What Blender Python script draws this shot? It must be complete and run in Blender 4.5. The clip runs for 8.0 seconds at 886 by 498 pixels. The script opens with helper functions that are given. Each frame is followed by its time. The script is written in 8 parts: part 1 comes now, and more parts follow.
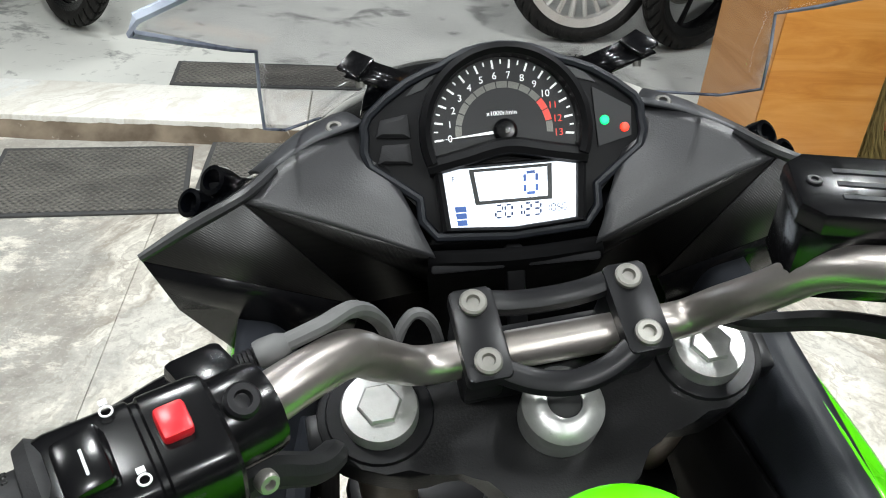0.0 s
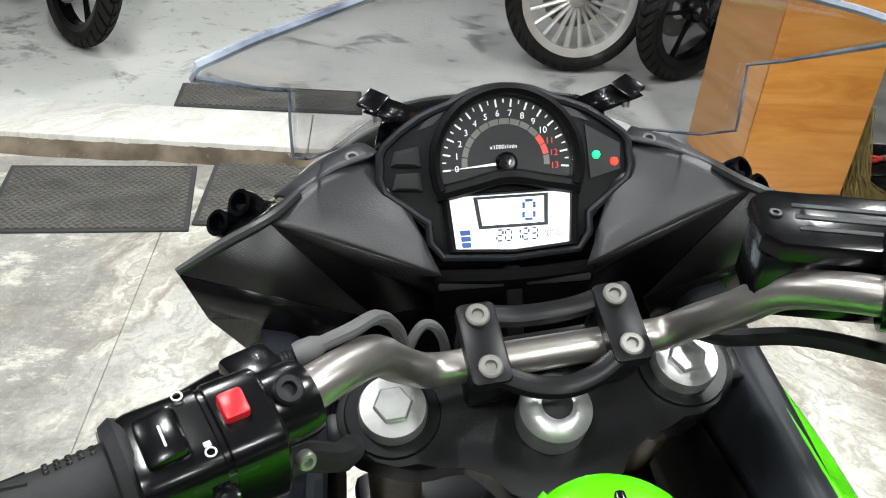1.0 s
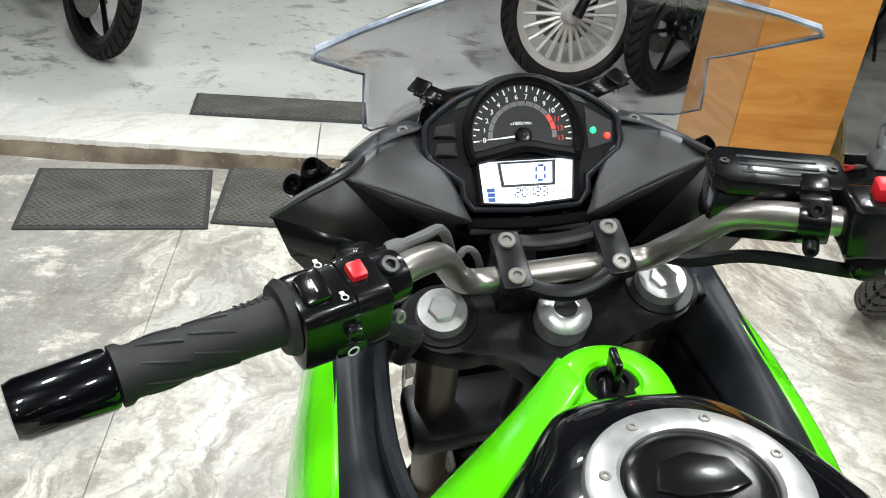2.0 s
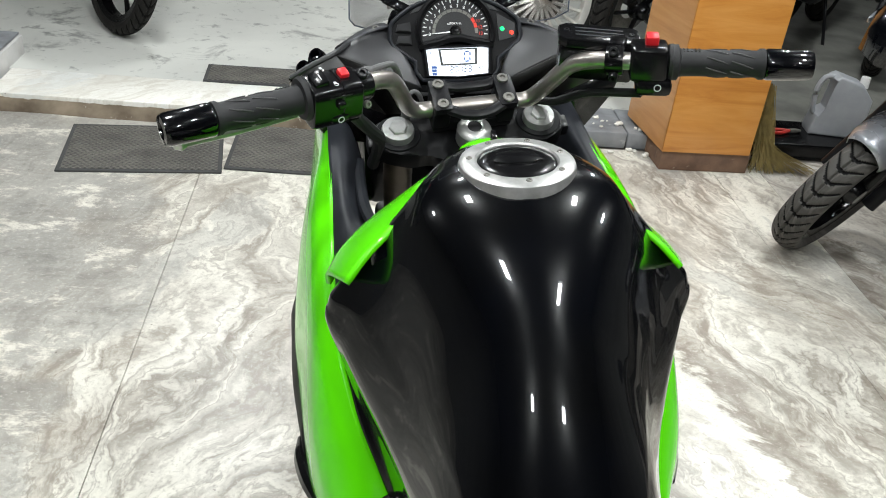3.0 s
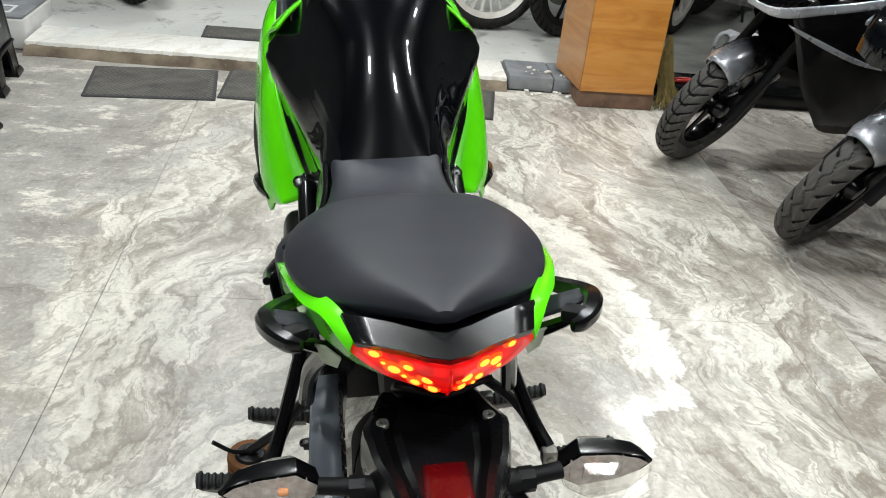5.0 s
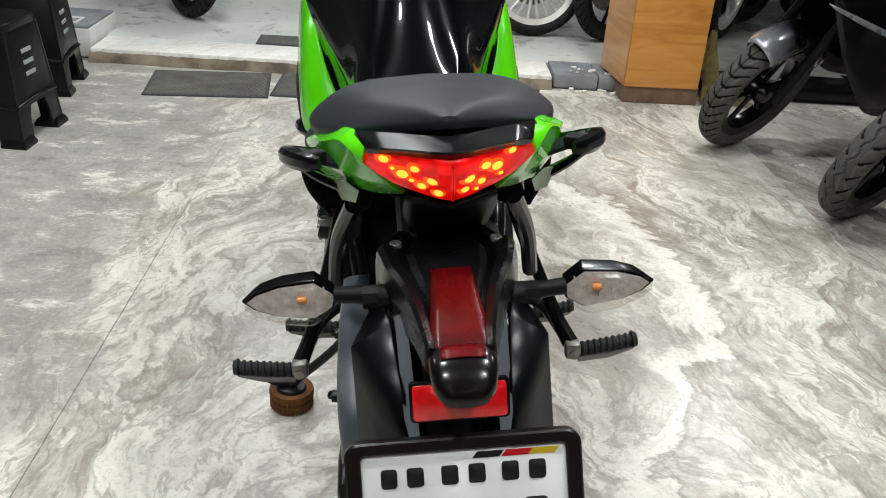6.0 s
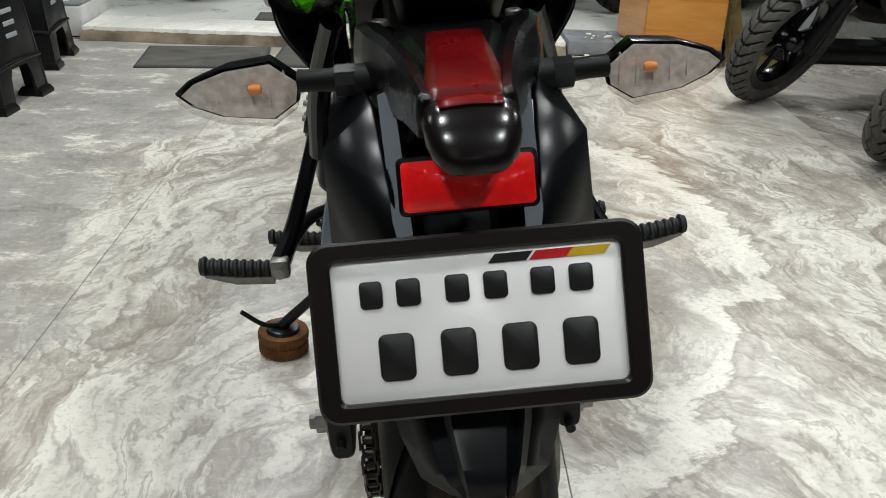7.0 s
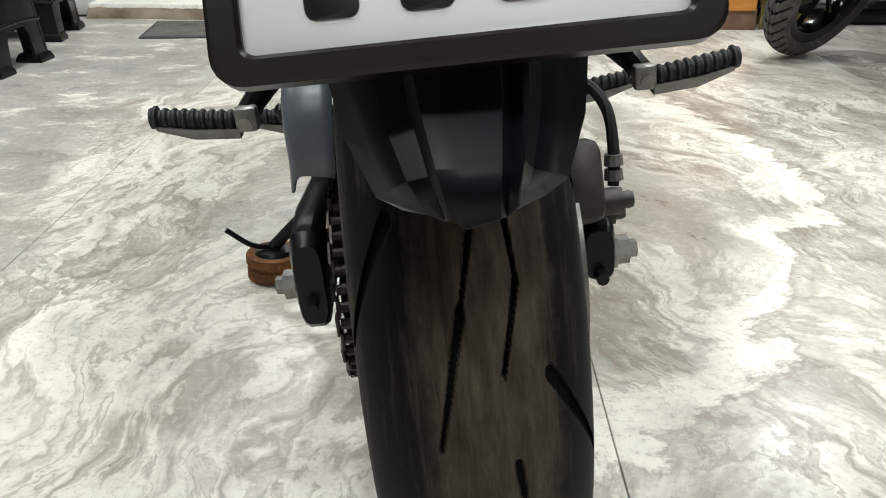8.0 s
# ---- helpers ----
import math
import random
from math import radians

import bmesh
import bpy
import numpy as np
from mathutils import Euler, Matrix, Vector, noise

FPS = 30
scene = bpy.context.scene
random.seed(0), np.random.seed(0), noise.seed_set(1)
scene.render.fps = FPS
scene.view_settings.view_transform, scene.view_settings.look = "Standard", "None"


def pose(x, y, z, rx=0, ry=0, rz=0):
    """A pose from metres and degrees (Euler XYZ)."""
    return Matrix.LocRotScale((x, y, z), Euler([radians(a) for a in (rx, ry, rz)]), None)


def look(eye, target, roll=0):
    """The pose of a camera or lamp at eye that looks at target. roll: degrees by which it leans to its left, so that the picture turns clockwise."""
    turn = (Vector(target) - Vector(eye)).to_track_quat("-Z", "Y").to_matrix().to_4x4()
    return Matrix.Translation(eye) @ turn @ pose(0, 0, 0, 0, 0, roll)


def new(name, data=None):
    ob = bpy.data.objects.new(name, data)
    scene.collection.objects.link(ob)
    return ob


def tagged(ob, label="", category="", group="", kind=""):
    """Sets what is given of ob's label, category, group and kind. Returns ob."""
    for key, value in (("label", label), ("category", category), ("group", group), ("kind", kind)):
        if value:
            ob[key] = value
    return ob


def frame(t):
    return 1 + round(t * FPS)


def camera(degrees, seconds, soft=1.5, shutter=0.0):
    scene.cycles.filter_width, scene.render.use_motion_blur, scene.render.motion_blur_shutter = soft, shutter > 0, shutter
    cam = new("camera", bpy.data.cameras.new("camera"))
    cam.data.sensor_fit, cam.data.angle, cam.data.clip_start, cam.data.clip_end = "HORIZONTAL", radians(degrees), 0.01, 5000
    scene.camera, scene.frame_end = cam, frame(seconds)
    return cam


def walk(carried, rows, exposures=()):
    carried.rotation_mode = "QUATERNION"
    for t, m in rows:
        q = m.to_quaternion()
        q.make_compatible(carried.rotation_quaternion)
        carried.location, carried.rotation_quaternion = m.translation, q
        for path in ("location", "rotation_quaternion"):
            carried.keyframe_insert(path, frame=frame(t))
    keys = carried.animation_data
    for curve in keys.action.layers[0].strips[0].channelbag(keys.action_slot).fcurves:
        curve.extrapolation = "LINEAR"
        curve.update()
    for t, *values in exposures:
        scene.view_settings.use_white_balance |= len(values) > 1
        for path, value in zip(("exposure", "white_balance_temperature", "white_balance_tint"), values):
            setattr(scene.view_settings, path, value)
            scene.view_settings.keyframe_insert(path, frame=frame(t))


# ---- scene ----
import functools

cam = camera(52.7, 8.0, 1.0)
PATH = [
    (0, (-0.007, 0.777, 1.331), (0.169, 2.444, 0.241), 4.8),
    (0.2, (-0.019, 0.762, 1.347), (0.156, 2.434, 0.264), 5.0),
    (0.5, (-0.022, 0.734, 1.353), (0.159, 2.414, 0.284), 5.3),
    (1, (-0.023, 0.721, 1.364), (0.168, 2.415, 0.318), 6.0),
    (1.2, (-0.022, 0.72, 1.365), (0.171, 2.42, 0.329), 6.2),
    (2.5, (-0.107, 0.287, 1.437), (0.116, 2.003, 0.434), 6.7),
    (3, (-0.062, 0.024, 1.453), (0.161, 1.74, 0.451), 6.8),
    (3.5, (-0.022, -0.209, 1.472), (0.205, 1.515, 0.483), 6.7),
    (4, (-0.009, -0.472, 1.493), (0.222, 1.258, 0.517), 6.8),
    (4.5, (0.025, -0.681, 1.493), (0.258, 1.06, 0.536), 6.6),
    (4.7, (0.055, -0.761, 1.467), (0.287, 0.981, 0.512), 6.7),
    (5.8, (0.147, -1.037, 1.287), (0.267, 0.74, 0.376), 4.8),
    (6, (0.153, -1.038, 1.243), (0.24, 0.755, 0.362), 4.2),
    (6.5, (0.159, -0.995, 1.109), (0.223, 0.804, 0.237), 3.2),
    (7, (0.182, -0.904, 0.952), (0.234, 0.91, 0.111), 2.3),
    (7.5, (0.213, -0.855, 0.81), (0.228, 0.973, -0.002), 1.3),
    (8, (0.223, -0.791, 0.681), (0.208, 1.043, -0.116), 0.5),
]
walk(cam, [(t, look(eye, target, roll)) for t, eye, target, roll in PATH], [(0.0, 0.12), (1.2, 0.08), (2.5, 0.0), (4.0, -0.05), (4.7, -0.08), (5.8, -0.15), (6.1, -0.24), (6.5, -0.22), (7.0, -0.30), (7.5, -0.42), (8.0, 0.08)])

# ---- light ----
world = bpy.data.worlds.new("World")
scene.world = world
world.use_nodes = True
world.node_tree.nodes["Background"].inputs[0].default_value = (0.9, 0.95, 1.0, 1)
world.node_tree.nodes["Background"].inputs[1].default_value = 0.15
scene.view_settings.exposure = 0.0
CEIL = 3.1
LAMP_W = 33.0
LAMP_SPOTS = [(x, y) for y in (-1.9, -0.3, 1.3, 2.9) for x in (-0.75, 1.15)] + [(-0.75, 5.2), (2.6, 4.6), (3.0, 1.3), (-2.9, 1.3)]
FAR_LAMPS = [(x, y) for y in (-4.4, -5.9, -7.4, -9.2) for x in (-0.75, 1.15, 3.0)]
for lx, ly in LAMP_SPOTS:
    ld = bpy.data.lights.new("ceiling_lamp", "AREA")
    ld.shape, ld.size, ld.size_y, ld.energy, ld.color = "RECTANGLE", 0.15, 0.26, LAMP_W, (0.955, 1.0, 1.0)
    lo = new("ceiling_lamp", ld)
    lo.location = (lx, ly, CEIL - 0.035)

# ---- materials ----


def nodes_of(name):
    m = bpy.data.materials.new(name)
    m.use_nodes = True
    nt = m.node_tree
    return m, nt, nt.nodes["Principled BSDF"]


def link(nt, a, b):
    nt.links.new(a, b)


def coords(nt, kind="Object", scale=(1, 1, 1), rot=(0, 0, 0)):
    tc, mp = nt.nodes.new("ShaderNodeTexCoord"), nt.nodes.new("ShaderNodeMapping")
    mp.inputs["Scale"].default_value, mp.inputs["Rotation"].default_value = scale, rot
    link(nt, tc.outputs[kind], mp.inputs[0])
    return mp.outputs[0]


def noise_tex(nt, vec, scale, detail=4, rough=0.55, dist=0.0):
    n = nt.nodes.new("ShaderNodeTexNoise")
    n.inputs["Scale"].default_value, n.inputs["Detail"].default_value = scale, detail
    n.inputs["Roughness"].default_value, n.inputs["Distortion"].default_value = rough, dist
    link(nt, vec, n.inputs["Vector"])
    return n.outputs["Fac"]


def ramp(nt, fac, stops):
    r = nt.nodes.new("ShaderNodeValToRGB")
    el = r.color_ramp.elements
    while len(el) < len(stops):
        el.new(0.5)
    for e, (p, c) in zip(el, stops):
        e.position = p
        e.color = (*c, 1) if len(c) == 3 else c
    link(nt, fac, r.inputs[0])
    return r.outputs[0]


def mixc(nt, fac, a, b, mode="MIX"):
    m = nt.nodes.new("ShaderNodeMix")
    m.data_type, m.blend_type = "RGBA", mode
    for sock, v in ((m.inputs[0], fac), (m.inputs[6], a), (m.inputs[7], b)):
        if isinstance(v, (int, float)):
            sock.default_value = v
        elif isinstance(v, tuple):
            sock.default_value = (*v, 1)
        else:
            link(nt, v, sock)
    return m.outputs[2]


def math_n(nt, op, a, b=0.5):
    m = nt.nodes.new("ShaderNodeMath")
    m.operation = op
    for sock, v in ((m.inputs[0], a), (m.inputs[1], b)):
        if isinstance(v, (int, float)):
            sock.default_value = v
        else:
            link(nt, v, sock)
    return m.outputs[0]


def bump(nt, p, height, strength=0.3, dist=0.002):
    b = nt.nodes.new("ShaderNodeBump")
    b.inputs["Strength"].default_value, b.inputs["Distance"].default_value = strength, dist
    link(nt, height, b.inputs["Height"])
    link(nt, b.outputs[0], p.inputs["Normal"])


def surf(name, c1, c2=None, scale=30, rough=(0.4, 0.55), metal=0.0, coat=0.0, bumps=0.0, bscale=400, spec=0.5, wear=None):
    """A paint, plastic, rubber or metal with two scales of variation."""
    m, nt, p = nodes_of(name)
    c2 = c2 or tuple(v * 0.8 for v in c1)
    vec = coords(nt)
    big, fine = noise_tex(nt, vec, scale, 4), noise_tex(nt, vec, bscale, 2)
    col = mixc(nt, ramp(nt, big, [(0.35, (0, 0, 0)), (0.68, (1, 1, 1))]), c1, c2)
    if wear:
        col = mixc(nt, ramp(nt, noise_tex(nt, vec, scale * 2.3, 8, 0.7), [(0.62, (0, 0, 0)), (0.72, (1, 1, 1))]), col, wear)
    link(nt, col, p.inputs["Base Color"])
    r = nt.nodes.new("ShaderNodeMapRange")
    r.inputs["To Min"].default_value, r.inputs["To Max"].default_value = rough
    link(nt, big, r.inputs["Value"])
    link(nt, r.outputs[0], p.inputs["Roughness"])
    p.inputs["Metallic"].default_value = metal
    p.inputs["Coat Weight"].default_value = coat
    p.inputs["Coat Roughness"].default_value = 0.03
    p.inputs["Specular IOR Level"].default_value = spec
    if bumps:
        bump(nt, p, fine, bumps, 0.0006)
    return m


def glow(name, color, strength):
    m, nt, p = nodes_of(name)
    p.inputs["Base Color"].default_value = (*color, 1)
    p.inputs["Emission Color"].default_value = (*color, 1)
    p.inputs["Emission Strength"].default_value = strength
    p.inputs["Roughness"].default_value = 0.3
    return m


def clear(name, color, rough=0.02, alpha_mix=0.0, ior=1.45):
    m, nt, p = nodes_of(name)
    p.inputs["Base Color"].default_value = (*color, 1)
    p.inputs["Transmission Weight"].default_value = 1.0
    p.inputs["Roughness"].default_value = rough
    p.inputs["IOR"].default_value = ior
    return m


def mirrored(nt, middle, lean):
    """Floor coordinates folded about x = middle: x across the veins, which lean away from it, y along them."""
    tc, sep, comb = (nt.nodes.new(k) for k in ("ShaderNodeTexCoord", "ShaderNodeSeparateXYZ", "ShaderNodeCombineXYZ"))
    link(nt, tc.outputs["Object"], sep.inputs[0])
    side = math_n(nt, "ABSOLUTE", math_n(nt, "SUBTRACT", sep.outputs[0], middle))
    link(nt, math_n(nt, "ADD", side, math_n(nt, "MULTIPLY", sep.outputs[1], lean)), comb.inputs[0])
    link(nt, sep.outputs[1], comb.inputs[1])
    return tc.outputs["Object"], sep.outputs[0], comb.outputs[0]


def warped(nt, vec, by, scale, amount, detail=3):
    """vec pushed about by a noise that is read at by."""
    w, m = nt.nodes.new("ShaderNodeTexNoise"), nt.nodes.new("ShaderNodeVectorMath")
    w.inputs["Scale"].default_value, w.inputs["Detail"].default_value = scale, detail
    link(nt, by, w.inputs["Vector"])
    m.operation = "MULTIPLY_ADD"
    m.inputs[1].default_value = amount
    link(nt, w.outputs["Color"], m.inputs[0])
    link(nt, vec, m.inputs[2])
    return m.outputs[0]


def stretch(nt, vec, scale, shift=(0, 0, 0)):
    mp = nt.nodes.new("ShaderNodeMapping")
    mp.inputs["Scale"].default_value, mp.inputs["Location"].default_value = scale, shift
    link(nt, vec, mp.inputs[0])
    return mp.outputs[0]


def grey3(v):
    return (v, v, v)


def marble(name, pale, light, mid, brown, rough=(0.20, 0.42), middle=0.33, lean=0.25, washed=None, brownish=1.0, river=False):
    """Worn veined stone: layered ripples that follow one another, brown patches with fringes, cream threads, a grey wash and specks."""
    m, nt, p = nodes_of(name)
    flat, across, vec = mirrored(nt, middle, lean)
    vec = warped(nt, vec, flat, 0.8, (0.55, 0.6, 0), 2)
    vec = warped(nt, vec, flat, 3.0, (0.24, 0.22, 0), 5)
    vec = warped(nt, vec, flat, 13.0, (0.040, 0.040, 0), 5)
    layers = noise_tex(nt, stretch(nt, vec, (1.75, 0.72, 1)), 1.0, 8, 0.60, 0.2)
    # the same field read through many stops gives lines that run side by side
    dull = tuple(0.55 * a + 0.45 * b for a, b in zip(mid, brown))
    c = ramp(nt, layers, [(0.28, mid), (0.35, light), (0.365, dull), (0.378, light), (0.41, pale), (0.425, mid), (0.436, light), (0.46, pale), (0.468, mid), (0.476, pale), (0.50, light),
                          (0.512, dull), (0.524, mid), (0.54, light), (0.552, pale), (0.558, mid), (0.566, light), (0.60, mid), (0.612, dull), (0.622, mid), (0.66, light), (0.70, mid)])
    fine = noise_tex(nt, stretch(nt, vec, (11.0, 4.0, 1), (3, 1, 0)), 1.0, 9, 0.72, 0.3)
    c = mixc(nt, ramp(nt, fine, [(0.36, grey3(0.85)), (0.47, grey3(0.0))]), c, mid)
    c = mixc(nt, ramp(nt, fine, [(0.53, grey3(0.0)), (0.64, grey3(0.6))]), c, pale)
    patch = noise_tex(nt, stretch(nt, vec, (2.4, 1.1, 1), (7.3, 2.1, 0)), 1.0, 10, 0.66, 0.3)
    c = mixc(nt, ramp(nt, patch, [(0.55, grey3(0.0)), (0.562, grey3(0.55 * brownish)), (0.59, grey3(0.28 * brownish)), (0.62, grey3(0.55 * brownish)), (0.68, grey3(0.75 * brownish))]), c, brown)
    c = mixc(nt, ramp(nt, patch, [(0.36, grey3(0.9)), (0.40, grey3(0.55)), (0.412, grey3(0.0))]), c, tuple(min(0.84, v * 1.08) for v in pale))
    blue = noise_tex(nt, stretch(nt, vec, (2.2, 1.2, 1), (1.7, 9.1, 0)), 1.0, 8, 0.62, 0.3)
    c = mixc(nt, ramp(nt, blue, [(0.58, grey3(0.0)), (0.60, grey3(0.5)), (0.70, grey3(0.35))]), c, (mid[0] * 0.98, mid[1] * 1.05, mid[2] * 1.13))
    if river:
        # one broad white vein in a bow, with a brown fringe on its outer side
        sep = nt.nodes.new("ShaderNodeSeparateXYZ")
        link(nt, flat, sep.inputs[0])
        off = math_n(nt, "SUBTRACT", sep.outputs[1], 1.3)
        bow = math_n(nt, "SUBTRACT", 0.99, math_n(nt, "MULTIPLY", math_n(nt, "MULTIPLY", off, off), 0.42))
        wander = math_n(nt, "MULTIPLY", math_n(nt, "SUBTRACT", noise_tex(nt, stretch(nt, flat, (1, 1, 1), (4, 2, 0)), 2.4, 10, 0.66, 0.6), 0.5), 0.75)
        d = math_n(nt, "ADD", math_n(nt, "ADD", math_n(nt, "SUBTRACT", across, bow), wander), 0.5)
        c = mixc(nt, ramp(nt, d, [(0.40, grey3(0.0)), (0.43, grey3(0.25)), (0.445, grey3(0.62)), (0.50, grey3(0.78)), (0.535, grey3(0.66)), (0.555, grey3(0.0))]), c, tuple(min(0.84, v * 1.08) for v in pale))
        c = mixc(nt, ramp(nt, d, [(0.553, grey3(0.0)), (0.566, grey3(0.62)), (0.60, grey3(0.2)), (0.64, grey3(0.45)), (0.68, grey3(0.0))]), c, brown)
        c = mixc(nt, ramp(nt, d, [(0.385, grey3(0.0)), (0.393, grey3(0.6)), (0.402, grey3(0.0)), (0.432, grey3(0.0)), (0.438, grey3(0.55)), (0.446, grey3(0.0))]), c, mid)
    if washed:
        # a dull grey film of old cement, with pale scrapes in it
        edge = math_n(nt, "ADD", across, math_n(nt, "MULTIPLY", noise_tex(nt, flat, 2.0, 7, 0.62), 0.9))
        film = ramp(nt, math_n(nt, "ADD", math_n(nt, "MULTIPLY", edge, 0.5), 0.5), [(0.30, grey3(0.78)), (0.385, grey3(0.62)), (0.42, grey3(0.0))])
        scrape = ramp(nt, noise_tex(nt, stretch(nt, flat, (4, 7, 1)), 1.0, 12, 0.78), [(0.36, tuple(v * 0.52 for v in washed)), (0.43, tuple(v * 0.8 for v in washed)), (0.49, washed), (0.54, washed), (0.575, light), (0.61, pale)])
        c = mixc(nt, film, c, scrape)
    grime = noise_tex(nt, flat, 1.6, 8, 0.68, 0.4)
    c = mixc(nt, ramp(nt, grime, [(0.34, grey3(0.6)), (0.44, grey3(0.0))]), c, mixc(nt, 0.5, mid, brown))
    grain = noise_tex(nt, flat, 70.0, 8, 0.8)
    c = mixc(nt, ramp(nt, grain, [(0.34, grey3(0.75)), (0.48, grey3(0.0))]), c, mixc(nt, 0.35, mid, brown))
    c = mixc(nt, ramp(nt, grain, [(0.54, grey3(0.0)), (0.66, grey3(0.5))]), c, pale)
    spots = noise_tex(nt, flat, 44, 4, 0.65)
    c = mixc(nt, ramp(nt, spots, [(0.69, grey3(0.0)), (0.73, grey3(0.75))]), c, tuple(v * 0.55 for v in brown))
    link(nt, c, p.inputs["Base Color"])
    r = nt.nodes.new("ShaderNodeMapRange")
    r.inputs["To Min"].default_value, r.inputs["To Max"].default_value = rough
    link(nt, grime, r.inputs["Value"])
    link(nt, r.outputs[0], p.inputs["Roughness"])
    bump(nt, p, mixc(nt, 0.4, noise_tex(nt, flat, 60, 6, 0.7), fine), 0.14, 0.001)
    return m


def cement(name, c1, c2, c3):
    """Smooth worn cement with drips, oil spots and scuffs."""
    m, nt, p = nodes_of(name)
    vec = coords(nt)
    big = noise_tex(nt, vec, 1.1, 6, 0.6, 0.6)
    mid = noise_tex(nt, vec, 3.2, 9, 0.68, 0.5)
    c = mixc(nt, ramp(nt, big, [(0.35, (0, 0, 0)), (0.65, (1, 1, 1))]), c1, c2)
    c = mixc(nt, ramp(nt, mid, [(0.36, (0.9, 0.9, 0.9)), (0.43, (0, 0, 0))]), c, c3)
    fine = noise_tex(nt, vec, 14.0, 8, 0.7, 0.2)
    c = mixc(nt, ramp(nt, fine, [(0.34, (0.7, 0.7, 0.7)), (0.42, (0, 0, 0)), (0.66, (0, 0, 0)), (0.74, (0.5, 0.5, 0.5))]), c, tuple(v * 0.8 for v in c3))
    link(nt, c, p.inputs["Base Color"])
    p.inputs["Roughness"].default_value = 0.38
    bump(nt, p, noise_tex(nt, vec, 80, 4), 0.12, 0.001)
    return m


def weave(name, c1, c2, size, rough=0.45, strength=0.5):
    """Plastic or rubber with a fine raised grid."""
    m, nt, p = nodes_of(name)
    tc = nt.nodes.new("ShaderNodeTexCoord")
    sep = nt.nodes.new("ShaderNodeSeparateXYZ")
    link(nt, tc.outputs["Object"], sep.inputs[0])
    f = 2 * math.pi / size
    a = math_n(nt, "SINE", math_n(nt, "MULTIPLY", math_n(nt, "ADD", sep.outputs[0], sep.outputs[2]), f))
    b = math_n(nt, "SINE", math_n(nt, "MULTIPLY", sep.outputs[1], f))
    h = math_n(nt, "MULTIPLY", a, b)
    r = nt.nodes.new("ShaderNodeMapRange")
    r.inputs["From Min"].default_value = -1
    link(nt, h, r.inputs["Value"])
    big = noise_tex(nt, coords(nt), 9, 5)
    c = mixc(nt, r.outputs[0], c1, c2)
    c = mixc(nt, ramp(nt, big, [(0.4, (0, 0, 0)), (0.7, (0.5, 0.5, 0.5))]), c, tuple(v * 0.6 for v in c1))
    link(nt, c, p.inputs["Base Color"])
    p.inputs["Roughness"].default_value = rough
    bump(nt, p, r.outputs[0], strength, size * 0.25)
    return m


def wood(name, c1, c2, c3):
    m, nt, p = nodes_of(name)
    vec = coords(nt, scale=(1.2, 1.2, 9.0))
    g = noise_tex(nt, vec, 1.6, 8, 0.6, 1.2)
    f = noise_tex(nt, coords(nt, scale=(3, 3, 60)), 4, 4)
    c = ramp(nt, g, [(0.3, c2), (0.48, c1), (0.62, c3), (0.75, c1)])
    c = mixc(nt, math_n(nt, "MULTIPLY", f, 0.3), c, c2)
    link(nt, c, p.inputs["Base Color"])
    p.inputs["Roughness"].default_value = 0.3
    p.inputs["Coat Weight"].default_value = 0.25
    bump(nt, p, f, 0.05, 0.0005)
    return m


def tyre_mat(name, c1, c2, dust, band=None):
    """Rubber with scuffs along the tread; band is the half width of the dusty running strip."""
    m, nt, p = nodes_of(name)
    vec = coords(nt)
    c = mixc(nt, noise_tex(nt, vec, 14, 6), c1, c2)
    long_v = coords(nt, scale=(60, 5, 5))
    scuff = ramp(nt, noise_tex(nt, long_v, 1.5, 6, 0.7), [(0.5, (0, 0, 0)), (0.72, (0.8, 0.8, 0.8))])
    if band:
        tc = nt.nodes.new("ShaderNodeTexCoord")
        sep = nt.nodes.new("ShaderNodeSeparateXYZ")
        link(nt, tc.outputs["Object"], sep.inputs[0])
        edge = math_n(nt, "ADD", math_n(nt, "ABSOLUTE", sep.outputs[0]), math_n(nt, "MULTIPLY", noise_tex(nt, coords(nt, scale=(6, 9, 9)), 1.6, 6, 0.7), 0.05))
        strip = ramp(nt, edge, [(0.0, (0.85, 0.85, 0.85)), (band, (0.75, 0.75, 0.75)), (band + 0.016, (0.0, 0.0, 0.0))])
        c = mixc(nt, strip, c, ramp(nt, noise_tex(nt, coords(nt, scale=(34, 7, 7)), 2.0, 10, 0.75), [(0.36, tuple(v * 0.25 for v in dust)), (0.50, tuple(v * 0.5 for v in dust)), (0.62, tuple(v * 0.8 for v in dust)), (0.72, tuple(v * 1.5 for v in dust))]))
        c = mixc(nt, math_n(nt, "MULTIPLY", scuff, 0.5), c, dust)
    else:
        c = mixc(nt, scuff, c, dust)
    link(nt, c, p.inputs["Base Color"])
    p.inputs["Roughness"].default_value = 0.62
    p.inputs["Specular IOR Level"].default_value = 0.12
    bump(nt, p, noise_tex(nt, vec, 300, 3), 0.2, 0.0006)
    return m


